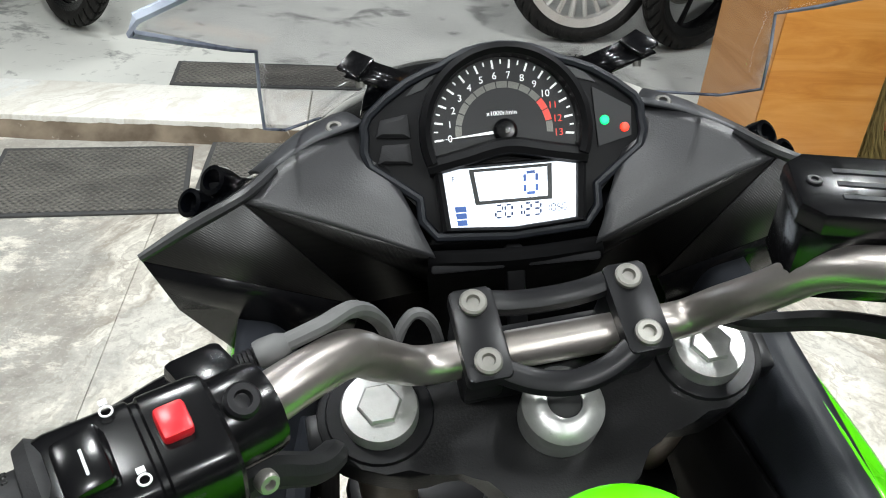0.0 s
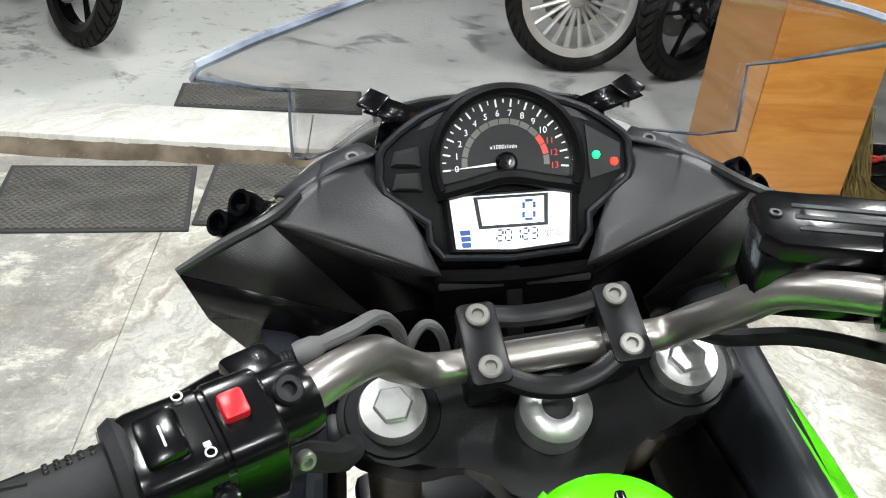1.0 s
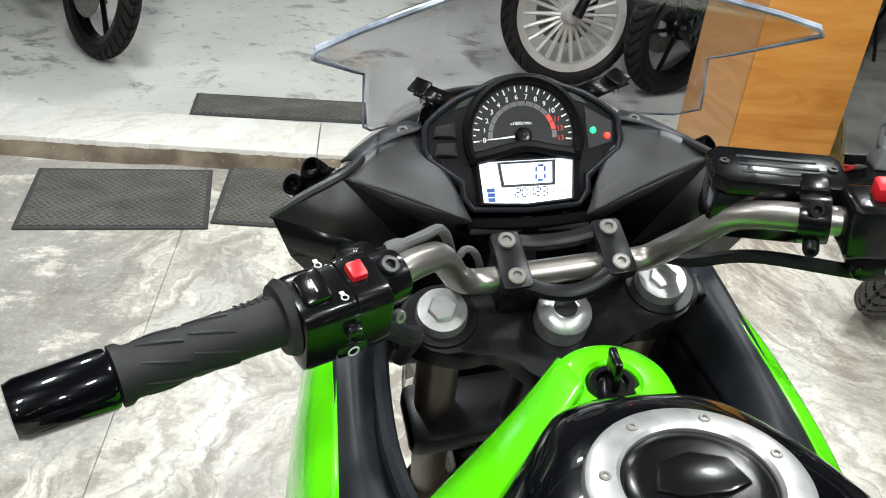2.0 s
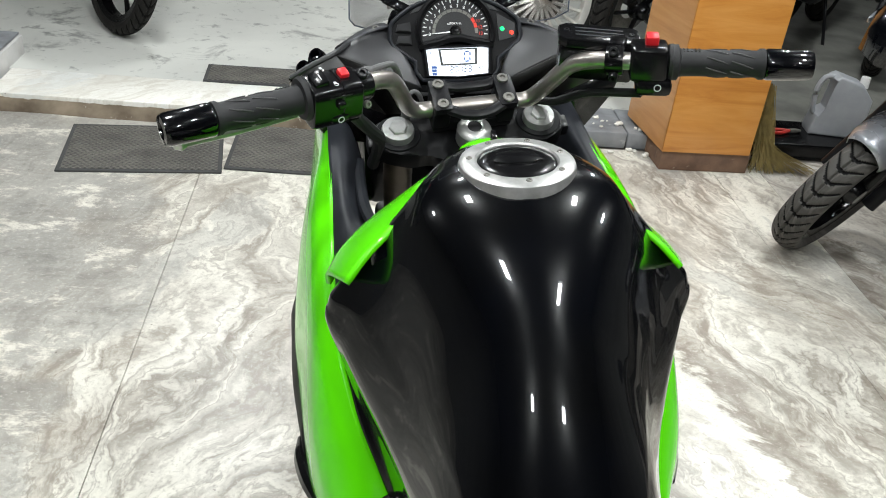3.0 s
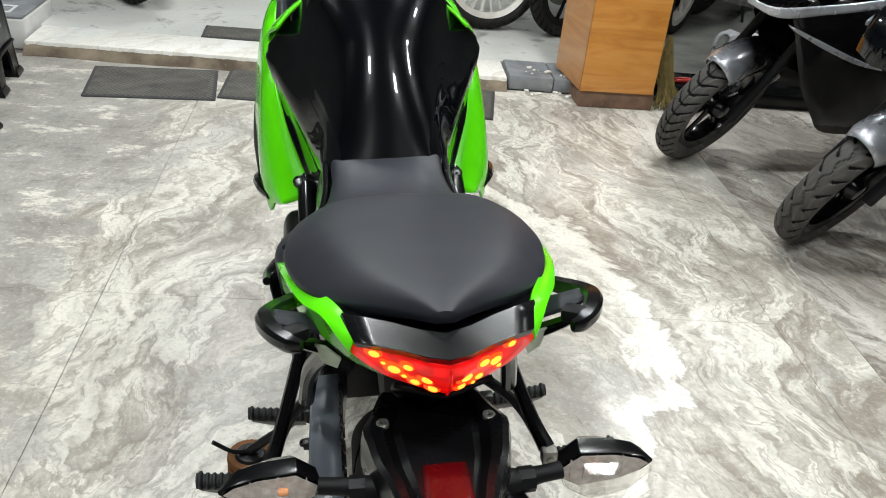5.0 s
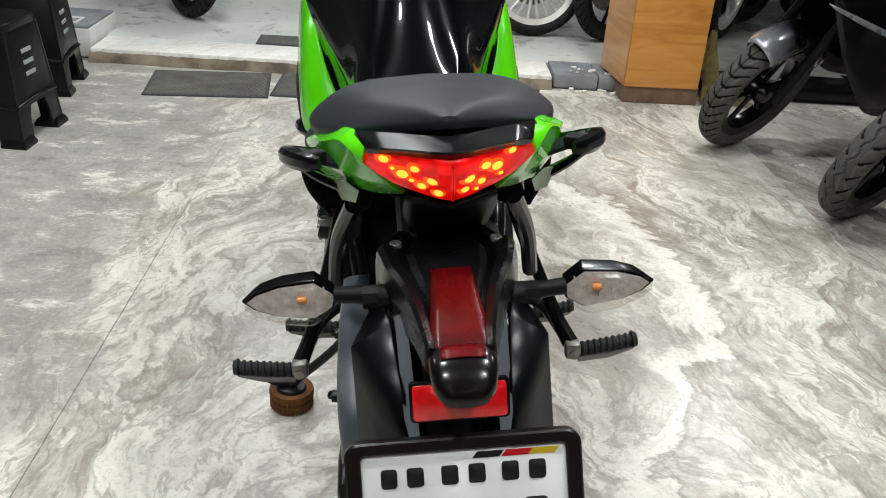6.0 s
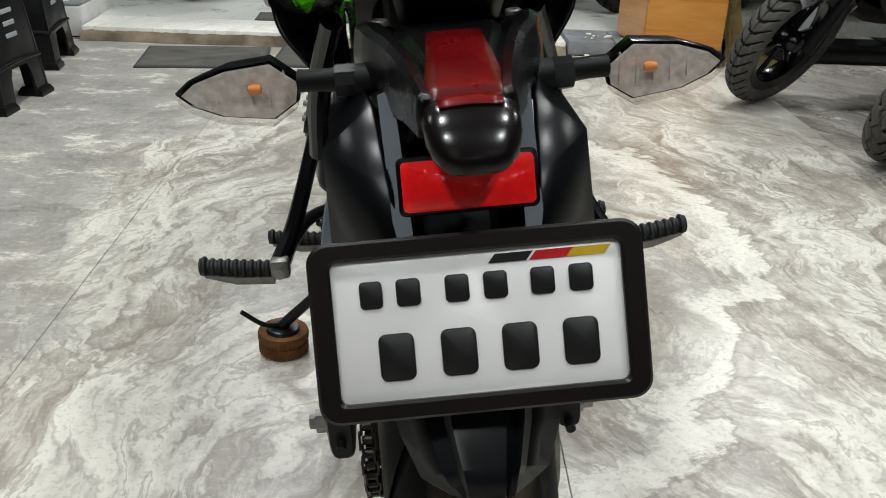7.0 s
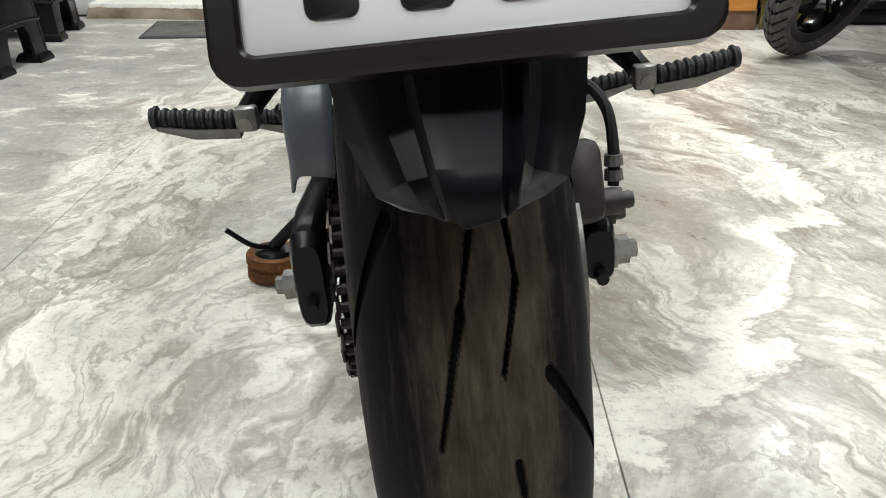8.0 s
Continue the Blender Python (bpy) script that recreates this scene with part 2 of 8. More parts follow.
MARBLE = marble("marble", (0.72, 0.69, 0.615), (0.575, 0.545, 0.485), (0.375, 0.345, 0.30), (0.185, 0.145, 0.112), lean=0.16, washed=(0.30, 0.29, 0.27), river=True)
MARBLE_EDGE = marble("step_marble", (0.82, 0.80, 0.75), (0.78, 0.76, 0.70), (0.69, 0.66, 0.60), (0.55, 0.50, 0.42), (0.35, 0.5), 9.0, 0.8, brownish=0.4)
SIDE_MARBLE = marble("side_marble", (0.56, 0.53, 0.48), (0.44, 0.41, 0.365), (0.28, 0.25, 0.22), (0.14, 0.11, 0.09), (0.2, 0.35), 1.2, 0.4)
CEMENT = cement("cement", (0.64, 0.64, 0.60), (0.52, 0.52, 0.49), (0.24, 0.24, 0.23))
GROUT = surf("grout", (0.22, 0.20, 0.17), (0.12, 0.11, 0.10), 20, (0.8, 0.9))
DIRT = surf("dirty_edge", (0.085, 0.062, 0.040), (0.25, 0.20, 0.145), 7, (0.8, 0.95), bumps=0.6, bscale=80, wear=(0.60, 0.56, 0.48))
MAT_RUBBER = weave("mat_rubber", (0.035, 0.034, 0.032), (0.17, 0.16, 0.14), 0.024, 0.7, 0.8)
MAT_EDGE = surf("mat_edge", (0.05, 0.05, 0.05), None, 20, (0.7, 0.8))
WOOD = wood("plywood", (0.56, 0.24, 0.05), (0.44, 0.165, 0.03), (0.62, 0.29, 0.075))
WOOD_SIDE = wood("plywood_side", (0.54, 0.25, 0.07), (0.44, 0.185, 0.045), (0.60, 0.30, 0.10))
PLINTH = surf("plinth", (0.21, 0.12, 0.075), (0.13, 0.075, 0.05), 12, (0.6, 0.8), bumps=0.3, bscale=120, wear=(0.35, 0.27, 0.2))
WALL = surf("wall_paint", (0.15, 0.15, 0.145), (0.12, 0.12, 0.115), 3, (0.7, 0.85), bumps=0.1, bscale=90)
CEIL_M = surf("ceiling_paint", (0.06, 0.06, 0.063), (0.045, 0.045, 0.048), 3, (0.8, 0.9))
BLACK = surf("black_paint", (0.0012, 0.0015, 0.0026), (0.0009, 0.001, 0.0013), 9, (0.20, 0.28), coat=1.0, spec=0.08)
GREEN = surf("green_paint", (0.105, 0.70, 0.002), (0.095, 0.65, 0.002), 8, (0.22, 0.30), coat=0.5, spec=0.3)
PLASTIC = surf("black_plastic", (0.006, 0.006, 0.0065), (0.004, 0.004, 0.0045), 25, (0.42, 0.55), bumps=0.12, bscale=900, spec=0.14)
PANEL_MATT = surf("cockpit_matt", (0.020, 0.020, 0.0215), (0.013, 0.013, 0.0145), 14, (0.36, 0.47), bumps=0.3, bscale=800, spec=0.62)
PLATE_GREY = surf("screw_plate_grey", (0.035, 0.036, 0.040), (0.022, 0.023, 0.026), 20, (0.4, 0.5), bumps=0.15, bscale=800)
PLASTIC_G = surf("grey_plastic", (0.016, 0.0175, 0.022), (0.010, 0.0115, 0.0145), 18, (0.40, 0.50), bumps=0.15, bscale=900, spec=0.28)
SATIN = surf("satin_black", (0.004, 0.004, 0.0045), (0.003, 0.003, 0.0035), 18, (0.14, 0.26), spec=0.35)
METAL_BLACK = surf("black_metal", (0.009, 0.009, 0.010), (0.006, 0.006, 0.007), 22, (0.26, 0.40), spec=0.22)
CARBON = weave("carbon_panel", (0.004, 0.004, 0.004), (0.014, 0.013, 0.012), 0.0022, 0.42, 0.3)
ALU = surf("aluminium", (0.52, 0.52, 0.51), (0.36, 0.36, 0.35), 60, (0.26, 0.44), 0.7, bumps=0.12, bscale=700, wear=(0.30, 0.29, 0.28))
STEEL = surf("bar_steel", (0.46, 0.43, 0.41), (0.30, 0.27, 0.245), 14, (0.24, 0.40), 0.85, bumps=0.05, bscale=500, wear=(0.20, 0.17, 0.14))
BOLT = surf("bolt_steel", (0.27, 0.26, 0.24), (0.16, 0.155, 0.14), 60, (0.3, 0.5), 0.6)
FORK = surf("fork_tube", (0.16, 0.13, 0.10), (0.10, 0.08, 0.06), 30, (0.3, 0.5), 0.5, wear=(0.05, 0.04, 0.03))
CHROME = surf("chrome", (0.75, 0.75, 0.75), None, 20, (0.06, 0.12), 1.0)
SEAT = surf("seat_vinyl", (0.0145, 0.0155, 0.0225), (0.010, 0.011, 0.016), 5, (0.42, 0.58), bumps=0.35, bscale=700, spec=0.42)
RUBBER = surf("grip_rubber", (0.014, 0.014, 0.015), (0.009, 0.009, 0.010), 30, (0.55, 0.7), bumps=0.2, bscale=600, spec=0.35)
TYRE_R = tyre_mat("rear_tyre", (0.0025, 0.0025, 0.0025), (0.006, 0.0055, 0.005), (0.125, 0.102, 0.076), 0.058)
GUARD = surf("guard_plastic", (0.0045, 0.005, 0.0062), (0.003, 0.0035, 0.0042), 12, (0.24, 0.36), spec=0.22)
GUARD_BLUE = surf("guard_satin", (0.10, 0.112, 0.13), (0.075, 0.085, 0.10), 12, (0.3, 0.42), spec=0.5)
TYRE_F = tyre_mat("tyre", (0.050, 0.047, 0.044), (0.075, 0.071, 0.066), (0.14, 0.13, 0.12))
TYRE_B = tyre_mat("black_tyre", (0.010, 0.0095, 0.009), (0.018, 0.017, 0.016), (0.04, 0.037, 0.033))
# Rubber free of dust, with the grooves' shade put into its black.
GROOVE_SHADE = surf("groove_rubber_shade", (0.004, 0.004, 0.004), None, 30, (0.6, 0.8), spec=0.1)
LAMP_HOOD = surf("lamp_hood", (0.006, 0.004, 0.004), (0.004, 0.003, 0.003), 20, (0.16, 0.24), spec=0.45)
FENDER = surf("fender_black", (0.004, 0.004, 0.0048), (0.0028, 0.0028, 0.0034), 18, (0.22, 0.34), spec=0.36)
# Pale tone that imitates the floor's reflection in green paint.
TIP_REFLECTION = surf("tip_reflection", (0.46, 0.52, 0.40), (0.36, 0.42, 0.30), 30, (0.3, 0.45))
YOKE = surf("yoke_black", (0.004, 0.004, 0.0046), (0.0028, 0.0028, 0.0032), 25, (0.34, 0.46), bumps=0.25, bscale=700, spec=0.22)
CALIPER = surf("caliper_grey", (0.048, 0.042, 0.036), (0.028, 0.024, 0.021), 40, (0.45, 0.6), 0.3, bumps=0.3, bscale=300, wear=(0.16, 0.13, 0.10))
PEG_PLATE = surf("peg_plate", (0.20, 0.195, 0.185), (0.12, 0.115, 0.11), 40, (0.4, 0.55), 0.5)
# Near black for hollows, their shade put into the colour.
CAVITY_SHADE = surf("cavity_shade", (0.0025, 0.0025, 0.0028), (0.0015, 0.0015, 0.0017), 20, (0.6, 0.75), spec=0.05)
# Dark grey that carries the shade of the floor behind the counter.
SHADE_GREY = surf("floor_shade_grey", (0.20, 0.20, 0.18), (0.13, 0.13, 0.12), 5, (0.16, 0.3), bumps=0.1, bscale=90, wear=(0.14, 0.14, 0.12))
AMBER_P = surf("amber_plastic", (0.85, 0.22, 0.01), None, 20, (0.2, 0.3))
RUST = surf("rusty_gear", (0.22, 0.085, 0.02), (0.10, 0.045, 0.02), 45, (0.7, 0.9), 0.3, bumps=0.6, bscale=260, wear=(0.06, 0.04, 0.03))
CHAIN_M = surf("chain_steel", (0.06, 0.05, 0.045), (0.03, 0.027, 0.025), 80, (0.35, 0.55), 0.9, wear=(0.3, 0.16, 0.12))
PLATE_W = surf("plate_white", (0.78, 0.77, 0.76), (0.74, 0.73, 0.72), 8, (0.3, 0.38), coat=0.3)
PLATE_FR = surf("plate_frame", (0.0075, 0.005, 0.0045), (0.005, 0.0035, 0.0032), 10, (0.28, 0.40), spec=0.3)
INK = surf("black_ink", (0.006, 0.006, 0.006), None, 30, (0.35, 0.45))
RED_P = surf("red_plastic", (0.62, 0.012, 0.02), (0.52, 0.01, 0.015), 20, (0.3, 0.4))
YELLOW_P = surf("yellow_film", (0.75, 0.52, 0.02), None, 20, (0.3, 0.4))
REFL = surf("reflector_red", (0.95, 0.012, 0.014), (0.85, 0.008, 0.010), 160, (0.12, 0.2), coat=1.0, bumps=0.4, bscale=500)
LENS_DARK = surf("dark_red_lens", (0.13, 0.003, 0.004), (0.06, 0.001, 0.002), 14, (0.22, 0.32), coat=0.2, spec=0.3)
LED_HOT = glow("tail_led", (1.0, 0.36, 0.03), 2.2)
LED_RED = glow("tail_glow", (1.0, 0.004, 0.004), 0.55)
_nt = LED_RED.node_tree
_r = _nt.nodes.new("ShaderNodeMapRange")
_v = _nt.nodes.new("ShaderNodeTexVoronoi")
_v.inputs["Scale"].default_value = 75.0
link(_nt, coords(_nt), _v.inputs["Vector"])
link(_nt, _v.outputs["Distance"], _r.inputs["Value"])
_r.inputs["From Max"].default_value, _r.inputs["To Min"].default_value, _r.inputs["To Max"].default_value = 0.75, 0.95, 0.22
link(_nt, _r.outputs[0], _nt.nodes["Principled BSDF"].inputs["Emission Strength"])
LENS_RIB = glow("lens_rib", (1.0, 0.004, 0.004), 0.22)
LED_RIM = glow("led_rim", (1.0, 0.075, 0.004), 1.15)
LENS_CLEAR = clear("clear_lens", (0.95, 0.93, 0.90), 0.12)
BULB = surf("amber_bulb", (0.72, 0.27, 0.07), None, 20, (0.2, 0.3))
SILVER_REF = surf("lamp_reflector", (0.80, 0.75, 0.72), (0.52, 0.46, 0.44), 110, (0.36, 0.55), 0.15)


def thin_sheet(name, tint, ior, rough):
    """A thin clear sheet: what is behind shows straight through, with gloss at its face."""
    m, nt, p = nodes_of(name)
    out = nt.nodes["Material Output"]
    tr, gl, mx, fr = (nt.nodes.new(k) for k in ("ShaderNodeBsdfTransparent", "ShaderNodeBsdfGlossy", "ShaderNodeMixShader", "ShaderNodeLayerWeight"))
    tr.inputs[0].default_value = (*tint, 1)
    gl.inputs["Roughness"].default_value = rough
    k = math_n(nt, "POWER", fr.outputs["Facing"], 4.0)
    k = math_n(nt, "ADD", math_n(nt, "MULTIPLY", k, 0.45), (ior - 1) ** 2 / (ior + 1) ** 2)
    link(nt, k, mx.inputs[0])
    link(nt, tr.outputs[0], mx.inputs[1])
    link(nt, gl.outputs[0], mx.inputs[2])
    link(nt, mx.outputs[0], out.inputs["Surface"])
    nt.nodes.remove(p)
    return m


SCREEN = thin_sheet("windscreen", (0.89, 0.89, 0.90), 1.45, 0.05)
SIGNAL_SHEET = thin_sheet("signal_lens", (0.92, 0.91, 0.89), 1.5, 0.10)
# Pale and dark blue blotches paint the glints on the clear edge.
RIM = surf("screen_edge_glint", (0.42, 0.46, 0.55), (0.05, 0.06, 0.10), 22, (0.1, 0.25))
DIAL = surf("dial_face", (0.018, 0.018, 0.019), (0.014, 0.014, 0.015), 20, (0.5, 0.6))
DIAL_GREY = surf("dial_band", (0.24, 0.235, 0.21), None, 30, (0.5, 0.6))
PRINT = glow("dial_print", (0.85, 0.86, 0.86), 0.5)
PRINT_RED = glow("dial_red", (0.85, 0.05, 0.03), 0.25)
LCD = glow("lcd_backlight", (0.86, 0.92, 1.0), 0.85)
LCD_INK = surf("lcd_segment", (0.03, 0.05, 0.13), None, 30, (0.4, 0.5))
LCD_BLUE = surf("lcd_bar", (0.05, 0.13, 0.42), None, 30, (0.4, 0.5))
LAMP_GREEN = glow("lamp_green", (0.0, 1.0, 0.22), 1.3)
LAMP_RED = glow("lamp_red", (1.0, 0.03, 0.01), 1.5)
ARROW_OFF = surf("arrow_off", (0.02, 0.022, 0.022), None, 30, (0.35, 0.45))
ICON = surf("icon_white", (0.62, 0.63, 0.64), None, 30, (0.4, 0.5))
GREY_CAN = surf("can_grey", (0.33, 0.34, 0.36), (0.27, 0.28, 0.30), 10, (0.4, 0.5))
SILVER_PAINT = surf("silver_paint", (0.46, 0.47, 0.50), (0.38, 0.39, 0.42), 10, (0.25, 0.3), 0.6, coat=1.0)
GUARD_FADE = surf("two_tone_guard", (0.34, 0.35, 0.38), (0.27, 0.28, 0.31), 10, (0.25, 0.3), 0.5, coat=1.0)
_nt = GUARD_FADE.node_tree
_p = _nt.nodes["Principled BSDF"]
_s = _nt.nodes.new("ShaderNodeSeparateXYZ")
link(_nt, coords(_nt), _s.inputs[0])
_k = math_n(_nt, "MULTIPLY", math_n(_nt, "SUBTRACT", _s.outputs[1], 1.34), 7.0)
_silver = _p.inputs["Base Color"].links[0].from_socket
link(_nt, mixc(_nt, ramp(_nt, _k, [(0.0, (0, 0, 0)), (1.0, (1, 1, 1))]), (0.004, 0.004, 0.005), _silver), _p.inputs["Base Color"])
STRAW = surf("broom_straw", (0.24, 0.175, 0.055), (0.15, 0.11, 0.035), 30, (0.7, 0.85))
STOOL = surf("stool_plastic", (0.004, 0.004, 0.0045), (0.006, 0.006, 0.0065), 8, (0.25, 0.4), spec=0.3)
WHITE_RIM = surf("white_alloy", (0.70, 0.68, 0.64), (0.58, 0.56, 0.52), 15, (0.3, 0.4), 0.4)
PANEL_GLOW = glow("lamp_diffuser", (1.0, 0.985, 0.96), 14.0)
STONE_BLUE = surf("kerb_stone", (0.27, 0.28, 0.295), (0.15, 0.155, 0.165), 9, (0.45, 0.6), bumps=0.3, bscale=60, wear=(0.55, 0.54, 0.5))
CABLE = surf("cable_grey", (0.10, 0.10, 0.10), (0.07, 0.07, 0.07), 40, (0.5, 0.65))
RED_TOOL = surf("tool_red", (0.55, 0.03, 0.02), None, 30, (0.35, 0.5))

# ---- mesh helpers ----


def bm_new():
    return bmesh.new()


def part(name, bm, material, parent=None, label="", solid=0.0, xf=None, flat=0.62, offset=-1.0):
    """Links a bmesh as one mesh object under a thing or a part."""
    if xf is not None:
        bmesh.ops.transform(bm, matrix=xf, verts=bm.verts)
    bmesh.ops.recalc_face_normals(bm, faces=bm.faces)
    for f in bm.faces:
        f.smooth = True
    for e in bm.edges:
        if len(e.link_faces) == 2 and e.calc_face_angle(0) > flat:
            e.smooth = False
    me = bpy.data.meshes.new(name)
    bm.to_mesh(me)
    bm.free()
    me.materials.append(material)
    ob = new(name, me)
    ob.parent = parent
    if solid:
        mod = ob.modifiers.new("Solidify", "SOLIDIFY")
        mod.thickness, mod.offset = solid, offset
    return tagged(ob, label)


def thing(name, m, label, category, group="", kind=""):
    ob = new(name)
    ob.matrix_world = m
    ob.empty_display_size = 0.05
    return tagged(ob, label, category, group, kind)


def frame_m(o, z, x=(1, 0, 0)):
    """A matrix with its z axis along z and its x axis near x, at o."""
    z = Vector(z).normalized()
    x = Vector(x)
    x = (x - z * x.dot(z))
    if x.length < 1e-4:
        x = Vector((0, 1, 0)) - z * z.y
    x.normalize()
    y = z.cross(x)
    m = Matrix((x, y, z)).transposed().to_4x4()
    m.translation = Vector(o)
    return m


def box(bm, c, s, rot=(0, 0, 0), bev=0.0, seg=2, m=None):
    t = Matrix.LocRotScale(Vector(c), Euler([radians(a) for a in rot]), Vector(s))
    r = bmesh.ops.create_cube(bm, size=1, matrix=(m @ t) if m else t)
    if bev:
        es = list({e for v in r["verts"] for e in v.link_edges})
        bmesh.ops.bevel(bm, geom=es, offset=bev, segments=seg, affect="EDGES", profile=0.5, clamp_overlap=True)
    return bm


def cyl(bm, a, b, r0, r1=None, seg=24, m=None):
    a, b = Vector(a), Vector(b)
    t = frame_m((a + b) / 2, b - a)
    bmesh.ops.create_cone(bm, cap_ends=True, segments=seg, radius1=r0, radius2=r0 if r1 is None else r1, depth=(b - a).length, matrix=(m @ t) if m else t)
    return bm


def lathe(bm, prof, m, seg=32):
    """prof: (radius, height) pairs turned round the local z axis of m."""
    rings = []
    for r, h in prof:
        if r < 1e-6:
            rings.append([bm.verts.new(m @ Vector((0, 0, h)))])
        else:
            rings.append([bm.verts.new(m @ Vector((r * math.cos(2 * math.pi * i / seg), r * math.sin(2 * math.pi * i / seg), h))) for i in range(seg)])
    for a, b in zip(rings, rings[1:]):
        for i in range(seg):
            j = (i + 1) % seg
            q = [a[i % len(a)], a[j % len(a)], b[j % len(b)], b[i % len(b)]]
            q = [v for n, v in enumerate(q) if v not in q[:n]]
            if len(q) > 2:
                bm.faces.new(q)
    return bm


def spline(pts, n=6, closed=False):
    """Catmull-Rom through points of any dimension."""
    p = [np.array(q, float) for q in pts]
    out = []
    cnt = len(p)
    for i in range(cnt if closed else cnt - 1):
        p1, p2 = p[i], p[(i + 1) % cnt]
        p0 = p[i - 1] if (i > 0 or closed) else 2 * p1 - p2
        p3 = p[(i + 2) % cnt] if (i + 2 < cnt or closed) else 2 * p2 - p1
        for k in range(n):
            t = k / n
            out.append(0.5 * (2 * p1 + (p2 - p0) * t + (2 * p0 - 5 * p1 + 4 * p2 - p3) * t * t + (3 * p1 - p0 - 3 * p2 + p3) * t ** 3))
    if not closed:
        out.append(p[-1])
    return out


def tube(bm, pts, r, seg=12, n=6, wide=1.0, up=(0, 0, 1), closed=False):
    """A swept tube; r is a radius or one per point; wide stretches it across up."""
    rad = r if isinstance(r, (list, tuple)) else [r] * len(pts)
    full = spline([(*p, q) for p, q in zip(pts, rad)], n, closed)
    c = [Vector(f[:3]) for f in full]
    rings = []
    for i, o in enumerate(c):
        a = c[i - 1] if (i or closed) else c[0]
        b = c[(i + 1) % len(c)] if (i + 1 < len(c) or closed) else c[-1]
        t = (b - a).normalized()
        side = t.cross(Vector(up))
        if side.length < 1e-3:
            side = t.cross(Vector((0, 1, 0.1)))
        side.normalize()
        u = side.cross(t)
        q = full[i][3]
        rings.append([bm.verts.new(o + side * (math.cos(2 * math.pi * k / seg) * q * wide) + u * (math.sin(2 * math.pi * k / seg) * q)) for k in range(seg)])
    loft(bm, rings, cap=not closed, ring=closed)
    return bm


def loft(bm, rings, cap=True, ring=False, open_side=False):
    """Joins rings of vertices (or points) into a skin."""
    rings = [[v if isinstance(v, bmesh.types.BMVert) else bm.verts.new(v) for v in r] for r in rings]
    k = len(rings[0])
    pairs = list(zip(rings, rings[1:])) + ([(rings[-1], rings[0])] if ring else [])
    for a, b in pairs:
        for i in range(k - 1 if open_side else k):
            j = (i + 1) % k
            bm.faces.new((a[i], a[j], b[j], b[i]))
    if cap and not open_side:
        bm.faces.new(rings[0][::-1])
        bm.faces.new(rings[-1])
    return bm


def net(bm, rows, n=4, k=4):
    """A smooth sheet through a small net of control points."""
    rows = [spline(r, k) for r in rows]
    cols = [spline(c, n) for c in zip(*rows)]
    rows = list(zip(*cols))
    return loft(bm, [[tuple(p) for p in r] for r in rows], cap=False, open_side=True)


def prism(bm, poly, h, m, bev=0.0, seg=2):
    """A flat outline (x, y) of m given a height h along m's z."""
    lo = [bm.verts.new(m @ Vector((x, y, 0))) for x, y in poly]
    hi = [bm.verts.new(m @ Vector((x, y, h))) for x, y in poly]
    fs = [bm.faces.new(lo[::-1]), bm.faces.new(hi)]
    k = len(poly)
    for i in range(k):
        fs.append(bm.faces.new((lo[i], lo[(i + 1) % k], hi[(i + 1) % k], hi[i])))
    if bev:
        es = [e for e in fs[1].edges]
        bmesh.ops.bevel(bm, geom=es, offset=bev, segments=seg, affect="EDGES", profile=0.5, clamp_overlap=True)
    return bm


def rounded(w, h, r, n=5):
    """A rounded rectangle's outline, centred."""
    out = []
    for cx, cy, a0 in ((w / 2 - r, h / 2 - r, 0), (-w / 2 + r, h / 2 - r, 90), (-w / 2 + r, -h / 2 + r, 180), (w / 2 - r, -h / 2 + r, 270)):
        for i in range(n + 1):
            a = radians(a0 + 90 * i / n)
            out.append((cx + r * math.cos(a), cy + r * math.sin(a)))
    return out


def letters(bm, text, size, m, deep=0.0002):
    """Upright letters in the built-in font, centred on m, as flat raised mesh."""
    cu = bpy.data.curves.new("letters", "FONT")
    cu.body, cu.size, cu.align_x, cu.align_y, cu.extrude, cu.resolution_u = text, size, "CENTER", "CENTER", deep, 3
    ob = bpy.data.objects.new("letters", cu)
    scene.collection.objects.link(ob)
    me = bpy.data.meshes.new_from_object(ob.evaluated_get(bpy.context.evaluated_depsgraph_get()))
    me.transform(m)
    bm.from_mesh(me)
    bpy.data.objects.remove(ob)
    bpy.data.curves.remove(cu)
    bpy.data.meshes.remove(me)
    return bm


SEGS = {"0": "abcdef", "1": "bc", "2": "abged", "3": "abgcd", "5": "afgcd", "6": "afgecd"}


def digit(bm, ch, x, y, w, h, t, m, lean=0.06):
    """A seven-bar display digit with its lower left corner at (x, y) on m."""
    bars = {"a": (0, h, 1), "g": (0, h / 2, 1), "d": (0, 0, 1), "f": (0, h / 2, 0), "b": (w, h / 2, 0), "e": (0, 0, 0), "c": (w, 0, 0)}
    for s in SEGS[ch]:
        bx, by, flat_bar = bars[s]
        if flat_bar:
            q = [(bx + t * 0.6, by - t / 2), (bx + w - t * 0.6, by - t / 2), (bx + w - t * 0.6, by + t / 2), (bx + t * 0.6, by + t / 2)]
        else:
            q = [(bx - t / 2, by + t * 0.6), (bx + t / 2, by + t * 0.6), (bx + t / 2, by + h / 2 - t * 0.6), (bx - t / 2, by + h / 2 - t * 0.6)]
        prism(bm, [(x + px + py * lean, y + py) for px, py in q], 0.0002, m)
    return bm


def bolt(bm, o, axis, r, h):
    """A round-headed socket bolt: cap with a hollow."""
    lathe(bm, [(r, 0), (r, h * 0.75), (r * 0.85, h), (r * 0.5, h), (r * 0.42, h * 0.35), (0, h * 0.3)], frame_m(o, axis), 16)
    return bm


